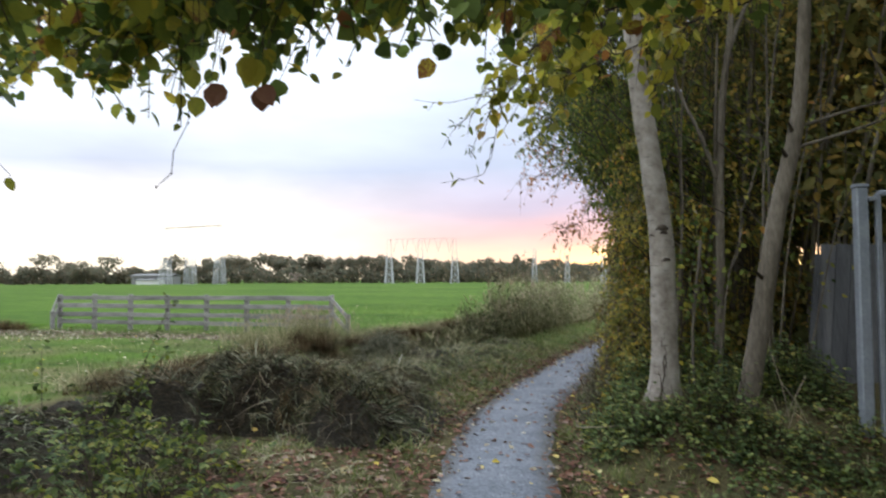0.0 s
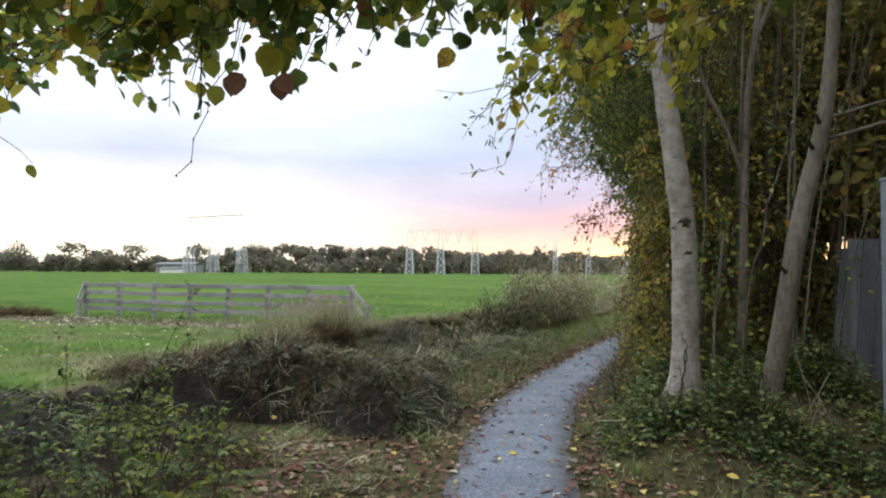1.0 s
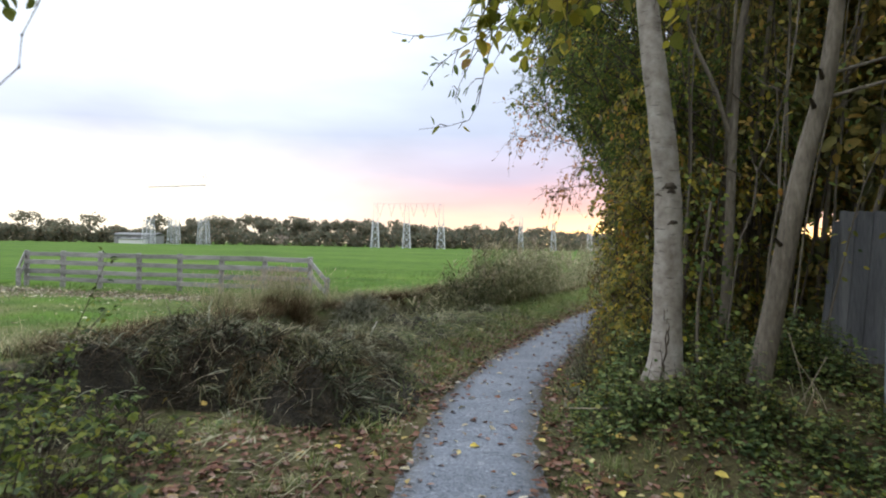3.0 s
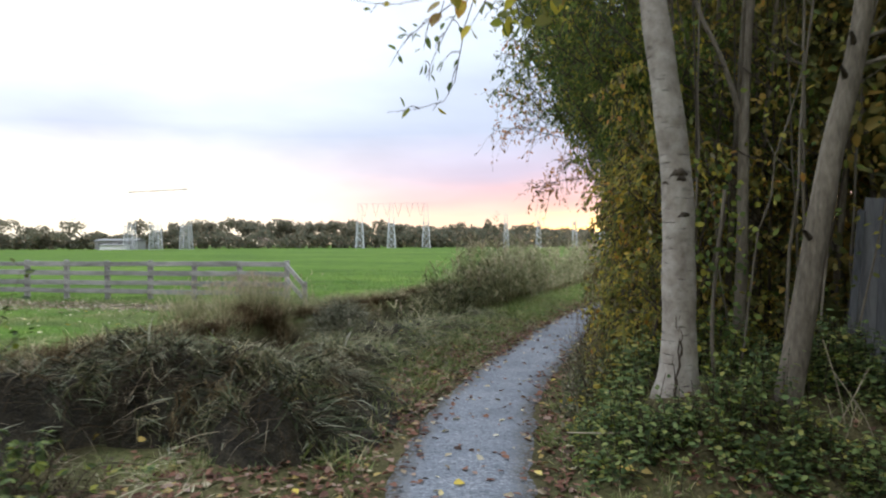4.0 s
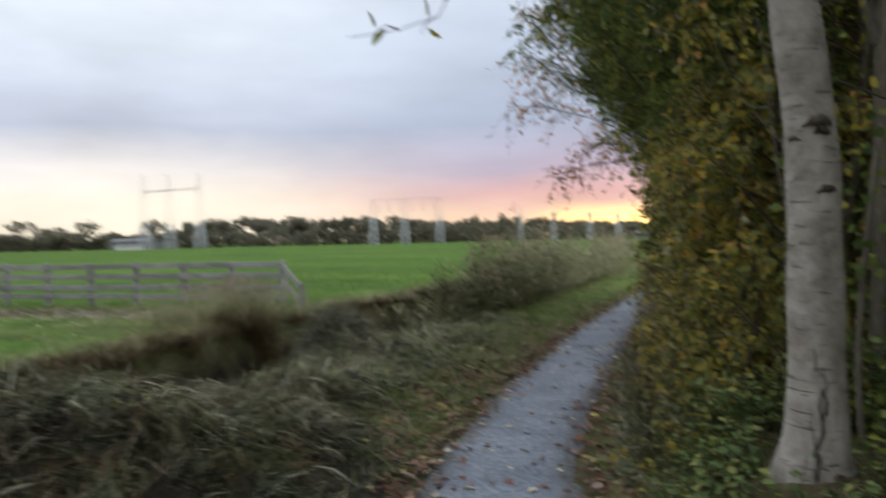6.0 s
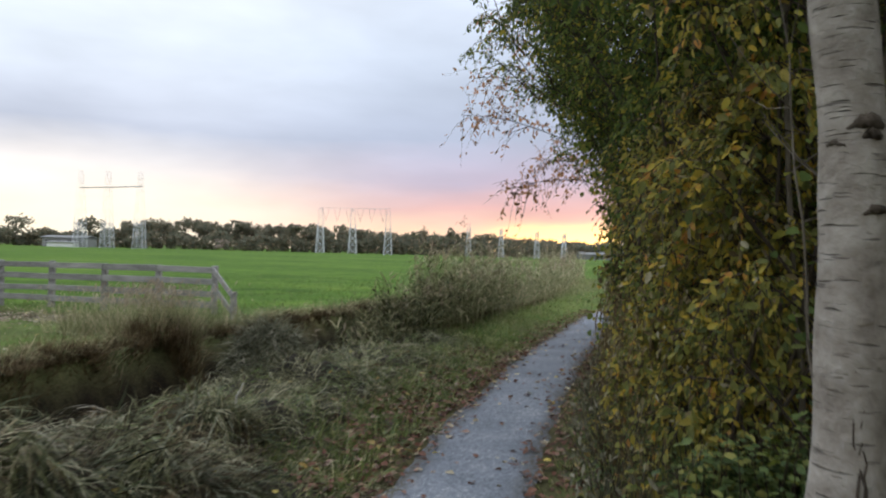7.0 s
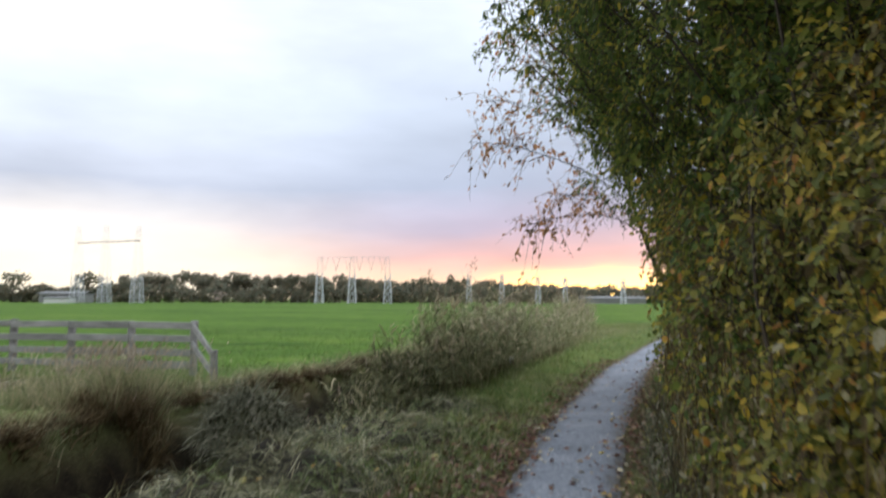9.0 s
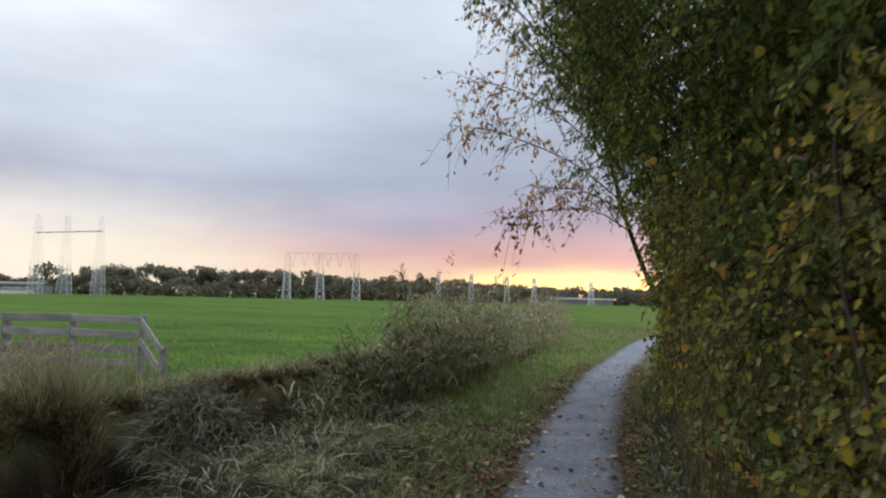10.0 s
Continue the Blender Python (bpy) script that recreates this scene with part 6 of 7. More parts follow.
def build_reeds():
    """The reed bed between ditch and path."""
    g = np.random.default_rng(83)

    def keep(x, y):
        d = x - ditch_line(y)
        return np.exp(-((d + 3.05) / 0.9) ** 4) * step(y, 15.2, 18.0) * (1 - 0.7 * step(y, 40, 52)) * 0.9
    for lo, hi, n, name in ((15.5, 24, 30000, "reed_bed"), (24, 54, 26000, "reed_bed")):
        x, y = strew(n, (-4, 16), (lo, hi), keep, g)
        m = len(x)
        h = (0.5 + 0.95 * step(y, 15.6, 19.5)) * g.uniform(0.6, 1.1, m) * (1 + 0.34 * ripple(x, y, 1.5, 9.0) + 0.22 * ripple(x, y, 3.7, 2.0))
        foot = on_ground(x, y, -0.02)
        lean = g.normal(0, 0.14, (m, 2))
        top = foot + np.stack([lean[:, 0] * h, lean[:, 1] * h, h], -1)
        bed = thing(name, "bed of grey-green reeds with brown plumes along the ditch", "reeds", kind="stuff", at=(2.0, (lo + hi) / 2, 0))
        child("stems", scatter("stems", SPIKE, foot, top - foot, spread(m, g), np.linalg.norm(top - foot, axis=1), 0.009, REED), bed)
        per = 7
        u = g.uniform(0.2, 0.95, (m, per, 1))
        P = (foot[:, None] + (top - foot)[:, None] * u).reshape(-1, 3)
        yaw = g.uniform(0, 6.283, len(P))
        D = np.stack([np.cos(yaw), np.sin(yaw), g.uniform(0.3, 1.3, len(P))], -1)
        U, L, W = np.tile([[0, 0, 1.0]], (len(P), 1)) + g.normal(0, 0.3, (len(P), 3)), g.uniform(0.22, 0.5, len(P)), g.uniform(0.012, 0.024, len(P))
        young = P[:, 1] + g.normal(0, 0.7, len(P)) < 18.4
        for name, pick, mat in (("leaves", ~young, REED), ("low_leaves", young, SEDGE)):
            if pick.any():
                child(name, scatter(name, DROOP, P[pick], D[pick], U[pick], L[pick], W[pick], mat), bed)
        pick = g.uniform(size=m) < 0.30 + 0.4 * ripple(x, y, 0.8, 3.0) + 0.25 * step(y, 20.0, 24.0)
        T = top[pick]
        k = 9
        P = (T[:, None] + np.stack([np.zeros((len(T), k)), np.zeros((len(T), k)), np.tile(np.linspace(-0.16, 0.02, k), (len(T), 1))], -1)).reshape(-1, 3)
        D = unit(g.normal(0, 0.5, (len(P), 3)) + np.array([0.25, 0, 0.6]))
        child("plumes", scatter("plumes", OVAL, P, D, spread(len(P), g), g.uniform(0.05, 0.11, len(P)), 0.014, PLUME), bed)


def build_brambles():
    """The low lime-green bramble patch in the near corner, and its tall shoots."""
    g = np.random.default_rng(84)
    patch = thing("bramble_patch", "low tangled bramble patch with lime-green leaves", "bramble", at=(-1.5, 5.7, 0))
    st, P, D, S = Quads(), [], [], []
    for k in range(480):
        x, y = g.uniform(-3.2, -0.3), g.uniform(4.6, 7.4)
        if x > -0.5 - 0.25 * abs(y - 5.3) or ripple(x, y, 2.6, 3.0) < g.uniform(-0.5, 0.6):
            continue
        z = float(ground_z(x, y))
        a = g.uniform(0, 6.283)
        ln, top = g.uniform(0.2, 0.5), g.uniform(0.12, 0.6) * (0.8 + 0.4 * float(ripple(x, y, 2.6, 3.0)))
        pts = bend([(x, y, z - 0.02), (x + 0.4 * ln * math.cos(a), y + 0.4 * ln * math.sin(a), z + top), (x + ln * math.cos(a), y + ln * math.sin(a), z + top * 0.75)], 6)
        st.add(*tube(pts, np.linspace(0.005, 0.002, 6), 4))
        for j in range(g.integers(4, 9)):
            i = int(g.integers(2, 6))
            centre = pts[i] + g.normal(0, 0.05, 3)
            out = unit(g.normal(size=3) * np.array([1, 1, 0.4]))
            side = unit(np.cross(out, (0, 0, 1.0)))
            size = g.uniform(0.6, 1.2)
            for turn in (-1.5, -0.7, 0.0, 0.7, 1.5):
                P.append((centre + 0.012 * out)[None])
                D.append(unit(out * math.cos(turn) + side * math.sin(turn) + np.array([0, 0, -0.25]) + g.normal(0, 0.15, 3))[None])
                S.append(size * (0.072 - 0.015 * abs(turn)))
    P, D, S = np.concatenate(P), np.concatenate(D), np.array(S)
    tagged(child("stem_work", st.mesh("stem_work", TWIG), patch), kind="stuff")
    U = unit(g.normal(0, 0.4, P.shape) + np.array([0, -0.2, 1.0]))
    lime = ripple(P[:, 0], P[:, 1], 3.3, 1.0) + 0.5 * ripple(P[:, 1], P[:, 2], 9.0, 2.0) > -0.25
    child("leaves", scatter("leaves", OVAL, P[lime], D[lime], U[lime], S[lime], S[lime] * 0.55, LEAF_BRAMBLE), patch)
    child("dark_leaves", scatter("dark_leaves", OVAL, P[~lime], D[~lime], U[~lime], S[~lime] * 0.9, S[~lime] * 0.5, LEAF_NETTLE), patch, "dull grey-green leaves")
    m = 1500
    x, y = g.uniform(-4.4, -0.5, m), g.uniform(4.8, 7.9, m)
    k = (x < -0.75 - 0.2 * np.abs(y - 5.6)) & (ripple(x, y, 1.9, 7.0) > -0.3)
    clumps("dry_stalks", "grey-brown dry grass and stalks tangled among the brambles", x[k][:330], y[k][:330], 22, 0.08, 0.34, 0.0055, DARK_BROWN, g, (0, -0.1, -0.35), DROOP, 0.6)
    for k, line in enumerate((((-3.36, 8.0, 0.0), (-3.36, 8.0, 0.5), (-3.37, 8.0, 0.97)), ((-2.62, 8.0, 0.3), (-2.35, 8.0, 0.85), (-2.1, 8.0, 1.42)), ((-2.5, 7.6, 0.2), (-2.3, 7.7, 0.6), (-2.05, 7.9, 1.0)), ((-2.0, 7.2, 0.1), (-1.95, 7.2, 0.5), (-1.85, 7.2, 0.78)))):
        shoot = thing("bramble_shoot", "upright thin shoot with small yellow-green leaves", "shoot", "shoots over the heap", at=line[0])
        pts = bend(line, 9)
        child("stem", Quads().add(*tube(pts, np.linspace(0.006, 0.002, 9), 5)).mesh("stem", TWIG), shoot)
        n = 34
        i = np.clip((g.beta(2.4, 1.2, n) * 9).astype(int), 2, 8)
        Q = pts[i] + g.normal(0, 0.04, (n, 3))
        s = g.uniform(0.03, 0.07, n)
        child("leaves", scatter("leaves", ROUND, Q, unit(g.normal(size=(n, 3))), unit(g.normal(0, 0.5, (n, 3)) + np.array([0, 0, 1.0])), s, s * 0.75, LEAF_BRAMBLE), shoot)


def build_ground_plants():
    """Nettles and ground ivy at the foot of the trunks and the hedge."""
    g = np.random.default_rng(85)
    for label, xr, yr, n, hmax, size, mat in (("dark green nettles and ground ivy round the trunks", (1.55, 4.2), (6.5, 9.2), 950, 0.5, 0.05, LEAF_NETTLE),
                                           ("olive weeds among the nettles", (1.55, 4.4), (6.3, 9.2), 330, 0.42, 0.045, LEAF_BRAMBLE),
                                           ("weeds and ground ivy along the hedge's foot", (1.6, 6.5), (9.0, 22.0), 1700, 0.45, 0.044, LEAF_NETTLE),
                                           ("yellowing weeds along the hedge's foot", (1.6, 6.5), (8.6, 22.0), 700, 0.6, 0.055, LEAF_HEDGE)):
        x, y = g.uniform(*xr, n * 3), g.uniform(*yr, n * 3)
        d = x - track(y)
        k = (d > 0.78 + g.exponential(0.05, len(d))) & (d < (3.1 if yr[0] < 8 else 1.5)) & ((yr[0] > 8) | (g.uniform(size=len(d)) < step(y, 6.4, 7.6))) & (np.hypot(x - 2.45, y - 8.2) > 0.3) & ((yr[0] > 8) | (ripple(x, y, 1.9, 6.0) > -0.15 + 0.35 * g.normal(size=len(d)) + 0.6 * (1 - step(y, 6.9, 7.7))))
        x, y = x[k][:n], y[k][:n]
        plants = thing("ground_plants", label, "undergrowth", kind="stuff", at=(float(x.mean()), float(y.mean()), 0.2))
        st, P, D = Quads(), [], []
        for a, b in zip(x, y):
            z = float(ground_z(a, b))
            h = hmax * (0.65 + 0.5 * float(ripple(a, b, 3.1, 2.0))) * g.uniform(0.4, 1.1) * float(step(a - track(b), 0.7, 1.25)) * float(0.25 + 0.75 * step(b, 6.8, 7.9))
            h = max(h, 0.07)
            t = np.array([a + g.normal(0, 0.05), b + g.normal(0, 0.05), z + h])
            st.add(*tube([(a, b, z - 0.02), t], [0.004, 0.002], 3))
            m = int(7 + h * 26)
            u = g.uniform(0.15, 1.0, (m, 1))
            P.append(np.array([[a, b, z]]) + (t - np.array([a, b, z])) * u + g.normal(0, 0.03, (m, 3)) * np.array([1, 1, 0.3]))
            yaw = g.uniform(0, 6.283, m)
            D.append(np.stack([np.cos(yaw), np.sin(yaw), g.uniform(-0.5, 0.3, m)], -1))
        P, D = np.concatenate(P), np.concatenate(D)
        s = g.uniform(0.5, 1.25, len(P)) * size
        child("stems", st.mesh("stems", TWIG), plants)
        child("leaves", scatter("leaves", ROUND if size > 0.05 else OVAL, P, D, unit(g.normal(0, 0.35, P.shape) + np.array([0, 0, 1.0])), s, s * 0.75, mat), plants)
    y = g.uniform(9.3, 19.0, 150)
    x = track(y) + 1.02 + g.normal(0, 0.13, 150)
    clumps("dry_stalks", "upright dry stalks at the hedge's foot", x, y, 9, 0.05, 0.6, 0.005, STRAW, g, (-0.1, -0.1, 0), BLADE, 0.22)
    y = g.uniform(8.9, 15.0, 80)
    x = track(y) + 1.0 + g.exponential(0.12, 80)
    clumps("dry_stalks", "tall bleached weed stalks standing in the hedge's lower part", x, y, 4, 0.06, 0.8, 0.004, LEAF_WITHERED, g, (0, 0, 0), BLADE, 0.1)
    m = 1500
    y = g.uniform(8.9, 15.0, m)
    x = track(y) + 0.95 + g.exponential(0.14, m)
    P = on_ground(x, y, 0) + np.stack([x * 0, x * 0, g.uniform(0.05, 1.3, m)], -1)
    w = g.uniform(0.02, 0.05, m)
    tagged(new("withered_leaves", scatter("withered_leaves", CURLED, P, unit(g.normal(0, 0.5, (m, 3)) + np.array([0, 0, -0.9])), unit(g.normal(0, 0.6, (m, 3)) + np.array([-0.8, -0.5, 0.2])), w, w * 0.5, LEAF_WITHERED)), "withered olive-brown leaves hanging in the hedge's lower part", "leaves", kind="stuff")
    ivy = thing("ivy", "dark green ivy climbing beside the poplar trunk", "ivy", at=(2.95, 8.6, 0.3))
    c = np.stack([2.98 + g.normal(0, 0.17, 230), 8.75 + g.normal(0, 0.12, 230), 0.35 + 1.9 * g.uniform(0, 1, 230)], -1)
    s = g.uniform(0.03, 0.055, 230)
    child("stem", Quads().add(*tube(bend([(2.95, 8.62, 0.2), (2.9, 8.6, 1.0), (3.0, 8.6, 2.0)], 8), 0.015, 6)).mesh("stem", BARK), ivy)
    child("leaves", scatter("leaves", ROUND, c, unit(spread(230, g) + np.array([0, -0.3, -0.8])), unit(g.normal(0, 0.4, (230, 3)) + np.array([-0.2, -1.0, 0.3])), s, s, LEAF_GREEN), ivy)
    dry = thing("dead_stalks", "bleached dead stalks crossing at the thicket's edge", "stalks", at=(3.45, 7.75, 0.2))
    for a, b in (((3.28, 7.75, 0.2), (3.62, 7.8, 0.78)), ((3.4, 7.8, 0.75), (3.66, 7.7, 0.2)), ((3.3, 7.72, 0.62), (3.38, 7.75, 0.2)), ((3.5, 7.8, 0.2), (3.38, 7.9, 0.95)), ((3.34, 7.7, 0.15), (3.52, 7.76, 0.55))):
        child("stalk", Quads().add(*tube(bend([a, tuple((np.array(a) + np.array(b)) / 2 + np.array([0.02, 0, 0.03])), b], 6), [0.0032] * 6, 5)).mesh("stalk", DEADWOOD), dry)
    stick = thing("fallen_stick", "pale forked stick lying at the verge", "stick", at=(1.9, 8.0, 0.2))
    child("stem", Quads().add(*tube(bend([(1.75, 8.3, 0.22), (1.95, 8.1, 0.27), (2.15, 7.95, 0.31), (2.4, 7.75, 0.28)], 9), np.linspace(0.006, 0.003, 9), 6)).mesh("stem", DEADWOOD), stick)


def build_climbers():
    """Larger climber leaves and dead hanging stems on the hedge's face."""
    g = np.random.default_rng(94)
    n = 60
    cy = g.uniform(10.8, 17.5, n)
    cz = g.uniform(0.7, 3.0, n)
    for label, mat, size, per, pick in (("larger dark green climber leaves hanging on the hedge", LEAF_GREEN, 0.058, 8, slice(0, 34)), ("larger yellow climber leaves hanging on the hedge", LEAF_GOLD, 0.055, 6, slice(34, 60))):
        y = np.repeat(cy[pick], per)
        m = len(y)
        y = y + g.normal(0, 0.13, m)
        z = np.repeat(cz[pick], per) + g.normal(0, 0.16, m)
        x = track(y) + hedge_face(y, z) + 0.12 + g.normal(0, 0.07, m)
        s = size * g.uniform(0.6, 1.25, m)
        me = scatter("climber_leaves", ROUND, np.stack([x, y, z], -1), unit(g.normal(0, 0.45, (m, 3)) + np.array([-0.1, -0.1, -0.8])), unit(g.normal(0, 0.55, (m, 3)) + np.array([-0.8, -0.55, 0.35])), s, s * 0.8, mat)
        tagged(new("climber_leaves", me), label, "leaves", kind="stuff")
    m = 170
    y = np.repeat(g.uniform(9.3, 15.5, 17), 10) + g.normal(0, 0.06, m)
    z = np.repeat(g.uniform(0.7, 1.5, 17), 10) + g.normal(0, 0.1, m)
    x = track(y) + hedge_face(y, z) + 0.1 + g.normal(0, 0.06, m)
    me = scatter("dead_stems", STALK, np.stack([x, y, z], -1), unit(g.normal(0, 0.12, (m, 3)) + np.array([0, 0, -1.0])), unit(g.normal(0, 0.5, (m, 3)) + np.array([-1.0, -0.5, 0])), g.uniform(0.2, 0.45, m), 0.005 * g.uniform(0.6, 1.6, m), BROWN_GRASS)
    tagged(new("dead_stems", me), "dry brown stems hanging in bundles on the hedge's lower part", "stalks", kind="stuff")
    m = 520
    y = g.uniform(9.0, 16.0, m)
    x = track(y) + 0.74 + g.exponential(0.13, m)
    s = g.uniform(0.04, 0.10, m)
    me = scatter("pale_weed_leaves", OVAL, on_ground(x, y, 0.0) + np.stack([x * 0, x * 0, g.uniform(0.03, 0.32, m)], -1), unit(g.normal(0, 0.7, (m, 3)) + np.array([0, 0, 0.3])), unit(g.normal(0, 0.4, (m, 3)) + np.array([-0.5, -0.5, 0.7])), s, s * 0.36, SEDGE_PALE)
    tagged(new("pale_weed_leaves", me), "pale grey-green weed leaves at the hedge's foot", "leaves", kind="stuff")


def build_litter():
    """Fallen leaves on path, verge and meadow."""
    g = np.random.default_rng(86)

    def leafy(name, label, x, y, size, mat, lift):
        n = len(x)
        P = on_ground(x, y, lift)
        d = np.abs(x - track(y))
        P[:, 2] = np.where(d < 0.6, 0.016 + lift * 0.3, P[:, 2])
        yaw = g.uniform(0, 6.283, n)
        s = size * g.uniform(0.5, 1.3, n)
        me = scatter(name, CURLED, P, np.stack([np.cos(yaw), np.sin(yaw), g.normal(0, 0.12, n)], -1), unit(g.normal(0, 0.28, (n, 3)) + np.array([0, 0, 1.0])), s, s * g.uniform(0.5, 0.85, n), mat)
        tagged(new(name, me), label, "leaves", kind="stuff")

    def verge(x, y):
        d = x - track(y)
        edge = np.exp(-((np.abs(d) - 0.74) / 0.26) ** 2)
        left = step(-d, 0.5, 0.8) * (1 - step(-d, 1.7, 2.5)) * (1 - step(y, 7.8, 9.2)) * 0.95
        right = step(d, 0.5, 0.8) * (1 - step(y, 7.4, 8.2)) * (1 - step(d, 2.5, 5.5)) * (0.45 + 0.3 * ripple(x, y, 2.1, 5))
        return np.maximum(np.maximum(edge * (1 - 0.5 * step(y, 13, 25)), left), right)
    x, y = strew(90000, (-2.5, 7), (-3.0, 26), lambda x, y: verge(x, y) * step(y, -3, 2.5), g)
    leafy("fallen_leaves", "brown fallen leaves along both edges of the path", x, y, 0.07, LEAF_LITTER, 0.012)
    x, y = strew(2600, (-1.5, 7), (2.5, 24), lambda x, y: np.exp(-((np.abs(x - track(y)) - 0.7) / 0.45) ** 2) * 0.5 + 0.12 * (1 - step(y, 7.5, 9)) * step(x, -1.5, 0), g)
    leafy("fallen_leaves", "pale yellow fallen leaves along the verge", x, y, 0.06, LEAF_PALE, 0.02)
    x, y = strew(5200, (0, 8), (3.0, 26), lambda x, y: (np.abs(x - track(y)) < 0.55) * (0.26 + 0.2 * (np.abs(x - track(y)) > 0.35)) * (1 - 0.6 * step(y, 11, 18)), g)
    leafy("fallen_leaves", "scattered pale and brown leaves lying on the gravel path", x, y, 0.075, LEAF_PALE, 0.0)
    x, y = strew(4600, (0, 8), (3.0, 26), lambda x, y: (np.abs(x - track(y)) < 0.55) * 0.45 * (1 - 0.6 * step(y, 11, 18)), g)
    leafy("fallen_leaves", "small dark leaves lying on the gravel path", x, y, 0.065, LEAF_LITTER, 0.0)
    x, y = strew(15000, (-1.5, 4), (8.5, 17), lambda x, y: np.exp(-((x - track(y) + 0.95) / 0.36) ** 2) * (0.7 + 0.5 * ripple(x, y, 1.7, 8.0)), g)
    leafy("fallen_leaves", "reddish brown leaves caught in the verge grass", x, y, 0.075, LEAF_LITTER, 0.05)
    y = g.uniform(8.0, 16.0, 40)
    x = track(y) - g.uniform(1.0, 2.8, 40)
    P = on_ground(x, y, 0.05) + np.stack([x * 0, x * 0, heap_z(x, y)], -1)
    tagged(new("fallen_leaves", scatter("fallen_leaves", CURLED, P, unit(g.normal(size=(40, 3)) * np.array([1, 1, 0.3])), unit(g.normal(0, 0.4, (40, 3)) + np.array([0, -0.3, 1.0])), g.uniform(0.05, 0.1, 40), g.uniform(0.04, 0.08, 40), LEAF_YELLOWED)), "single yellow leaves lying on the hay", "leaves", kind="stuff")
    x, y = strew(2600, (1.3, 5.5), (3.0, 8.0), lambda x, y: step(x - track(y), 0.6, 0.9) * (0.18 - 0.12 * step(y, 6.6, 7.6)), g)
    leafy("fallen_leaves", "large yellow leaves fallen in front of the gate", x, y, 0.10, LEAF_YELLOWED, 0.03)
    x = g.uniform(-17, -4, 3600)
    y = 22.2 - 0.223 * (x + 13.95) + g.normal(0, 0.7, 3600)
    k = x - track(y) < -6.1
    leafy("fallen_leaves", "pale dry leaves along the worn strip before the fence", x[k], y[k], 0.07, LEAF_GREY, 0.02)
    x, y = strew(2600, (-18, -4), (9, 24), lambda x, y: (x - track(y) < -6.2) * (0.25 + 0.6 * np.exp(-((y - 21.0) / 1.5) ** 2)), g)
    leafy("fallen_leaves", "pale leaves scattered over the near meadow", x, y, 0.075, LEAF_PALE, 0.04)


def build_straw():
    """Bleached stalks and grey straw lying in front of the heap."""
    g = np.random.default_rng(90)
    m = 2600
    x, y = g.uniform(-2.6, 0.1, m), g.uniform(6.2, 8.6, m)
    k = (x - track(y) < -0.9) & (ripple(x, y, 2.3, 4.0) > 0.1)
    x, y = x[k][:420], y[k][:420]
    m = len(x)
    yaw = 1.2 + 1.6 * ripple(x, y, 1.7, 2.0) + g.normal(0, 0.6, m)
    P = on_ground(x, y, 0.02) + np.stack([x * 0, x * 0, g.uniform(0, 0.07, m)], -1)
    me = scatter("straw", STALK, P, np.stack([np.cos(yaw), np.sin(yaw), g.normal(0.05, 0.18, m)], -1), unit(g.normal(0, 0.4, (m, 3)) + np.array([0, 0, 1.0])), g.uniform(0.10, 0.38, m), 0.006 * g.uniform(0.6, 1.6, m), HAY)
    tagged(new("straw", me), "bleached straw lying on the leaf litter before the heap", "straw", kind="stuff")


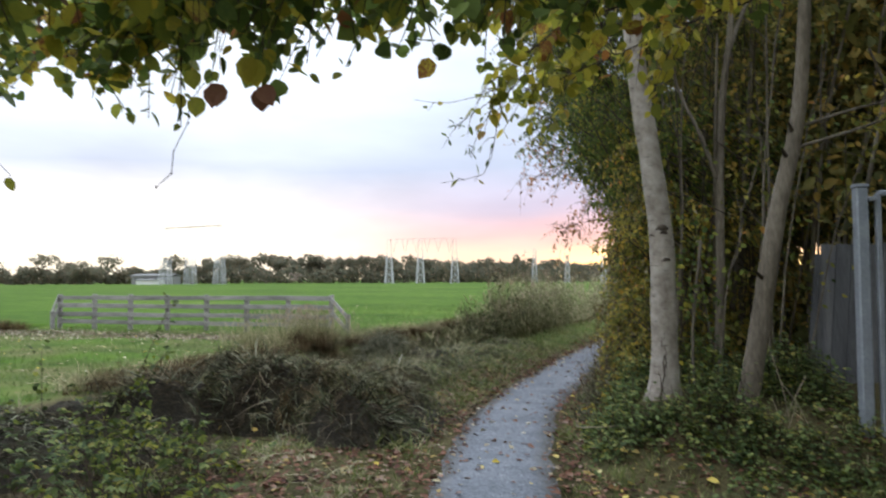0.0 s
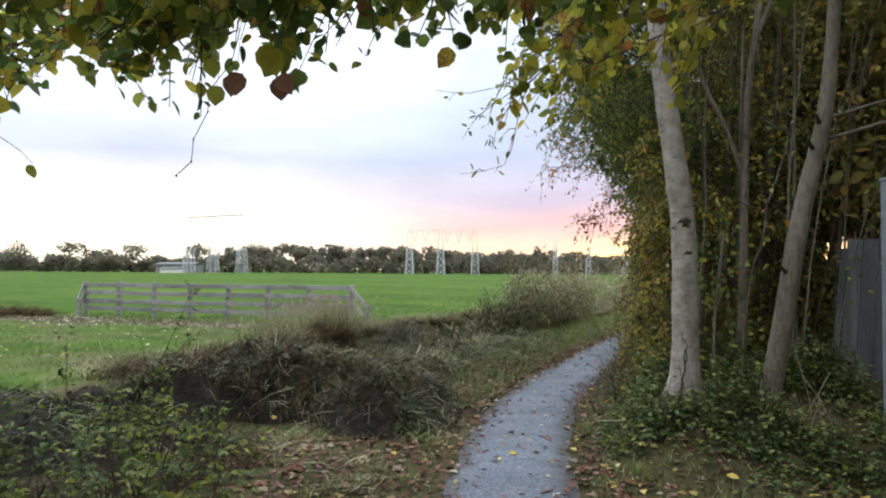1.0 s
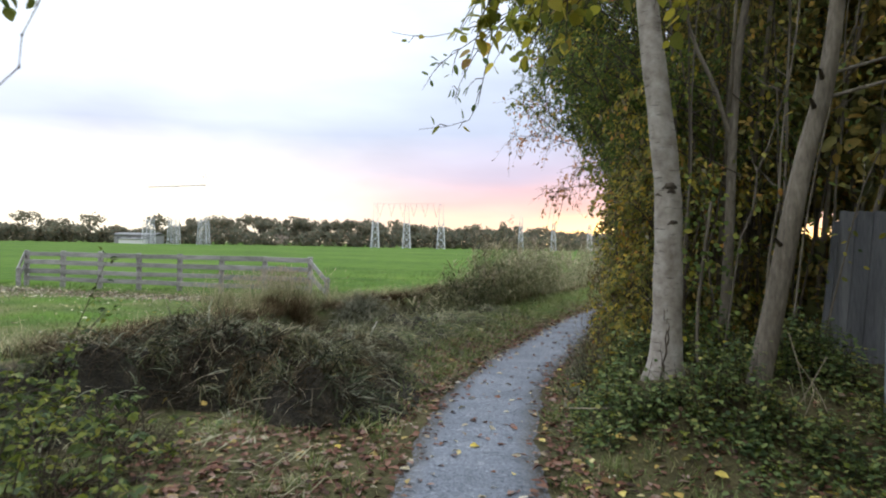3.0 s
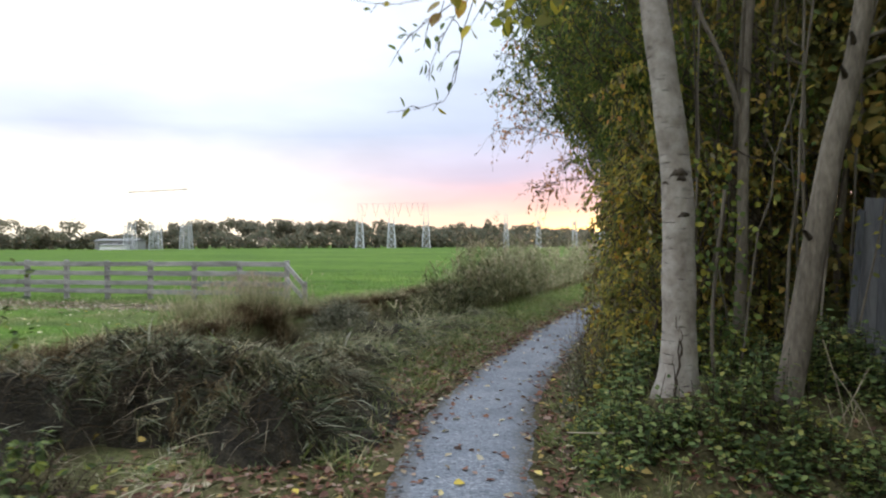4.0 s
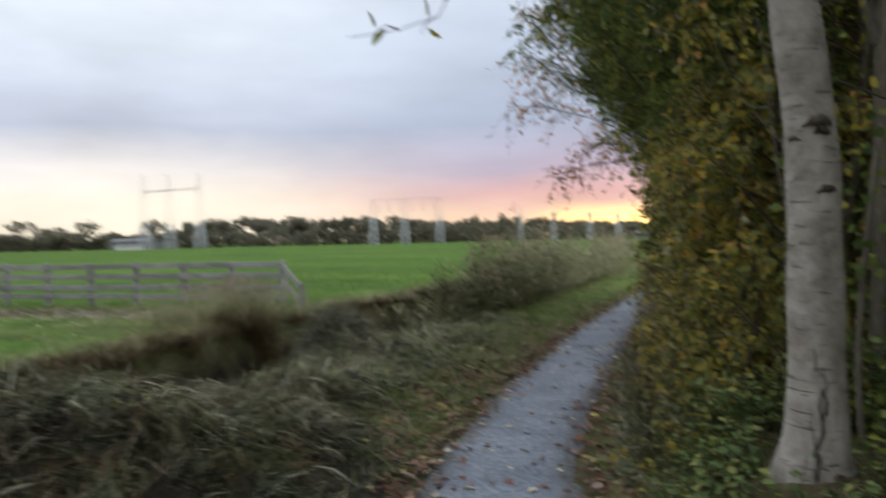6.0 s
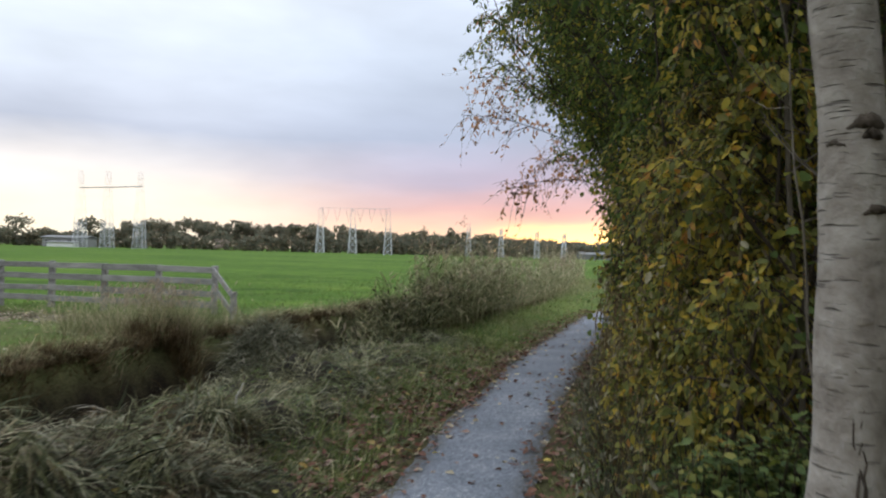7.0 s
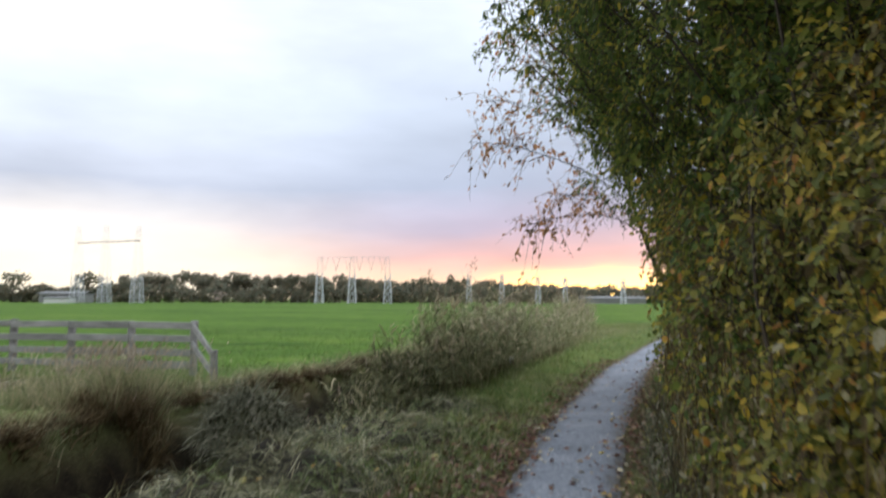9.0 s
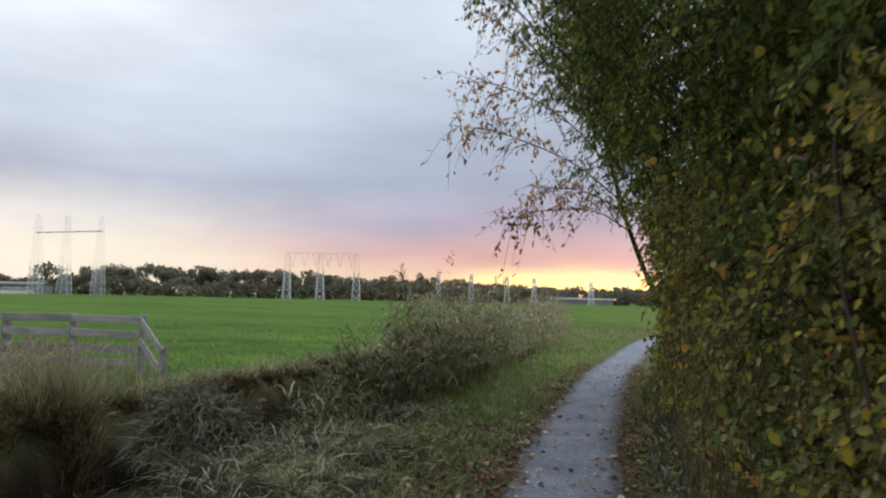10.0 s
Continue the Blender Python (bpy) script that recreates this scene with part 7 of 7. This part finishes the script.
def build_grass():
    g = np.random.default_rng(87)
    x, y = strew(60000, (-22, -3), (8, 26), lambda x, y: (x - track(y) < -6.0) * np.clip(1.35 - y / 26, 0.1, 1) * (1 - 0.85 * np.exp(-((y - (22.3 - 0.24 * (x + 13.7))) / 0.9) ** 2)), g)
    blades("meadow_grass", "short bright green grass of the near meadow", "grass", x, y, 0.10, 0.009, BLADE_TURF, g, SPIKE, 0.7)
    x, y = strew(30000, (-14, 3), (21, 48), lambda x, y: (x - track(y) < -6.0) * np.clip(1.5 - y / 36, 0.05, 1), g)
    blades("meadow_grass", "short bright green grass of the far meadow", "grass", x, y, 0.12, 0.014, BLADE_TURF, g, SPIKE, 0.7)

    def verge(x, y):
        d = x - track(y)
        left = step(-d, 0.5, 0.75) * (1 - step(-d, 2.2, 2.7))
        right = step(d, 0.5, 0.75) * (1 - step(d, 1.2, 3.5) * 0.8)
        return np.maximum(left * np.where(y > 9, 0.9 - 0.55 * (1 - step(-d, 1.0, 1.3)) * (1 - step(y, 14, 18)), 0.45 - 0.35 * step(-d, 1.0, 1.5)), right * np.where(y < 8, 1.0, 0.8) * (1 - step(d, 1.3, 1.7) * step(y, 8, 9))) * (0.55 + 0.45 * ripple(x, y, 1.6, 3))
    x, y = strew(120000, (-3, 8), (3, 24), verge, g)
    blades("verge_grass", "rough grass of the verge beside the path", "grass", x, y, 0.11, 0.006, BLADE_VERGE, g, STALK, 0.8)
    x, y = strew(900, (-2.2, 4.5), (3, 15), lambda x, y: (np.abs(x - track(y)) > 0.6) * (x - track(y) < 3) * 0.8, g)
    clumps("grass_tufts", "fresh green grass tufts among the fallen leaves", x, y, 30, 0.035, 0.15, 0.006, BLADE_VERGE, g, outline=STALK, lean=0.5)
    x, y = strew(9000, (-2.6, 4.5), (3, 17), lambda x, y: (np.abs(x - track(y)) > 0.55) * (x - track(y) < 3.2) * np.where(x < track(y), 0.5, 0.2), g)
    m = len(x)
    yaw = g.uniform(0, 6.283, m)
    tagged(new("dry_stalks", scatter("dry_stalks", STALK, on_ground(x, y, 0.025), np.stack([np.cos(yaw), np.sin(yaw), g.normal(0.05, 0.2, m)], -1), unit(g.normal(0, 0.4, (m, 3)) + np.array([0, 0, 1.0])), g.uniform(0.06, 0.28, m), 0.004, STRAW)), "pale dry stalks strewn over the verge", "stalks", kind="stuff")
    x, y = strew(56000, (1, 22), (17, 54), lambda x, y: step(-(x - track(y)), 0.62, 0.9) * (1 - step(-(x - ditch_line(y)), 2.4, 2.8)), g)
    blades("verge_grass", "fresh green grass strip beside the reeds", "grass", x, y, 0.14, 0.010, BLADE_VERGE, g, STALK, 0.6)


build_heaps()
heap_clumps()
heap_tufts()
hanging_locks()
molehill(-3.2, 8.15, 0.22, 0.2, 61)
molehill(-3.55, 8.35, 0.14, 0.12, 62)
hay_weeds()
build_banks()
build_tufts()
build_reeds()
build_brambles()
build_ground_plants()
build_grass()
build_straw()
build_climbers()
build_litter()
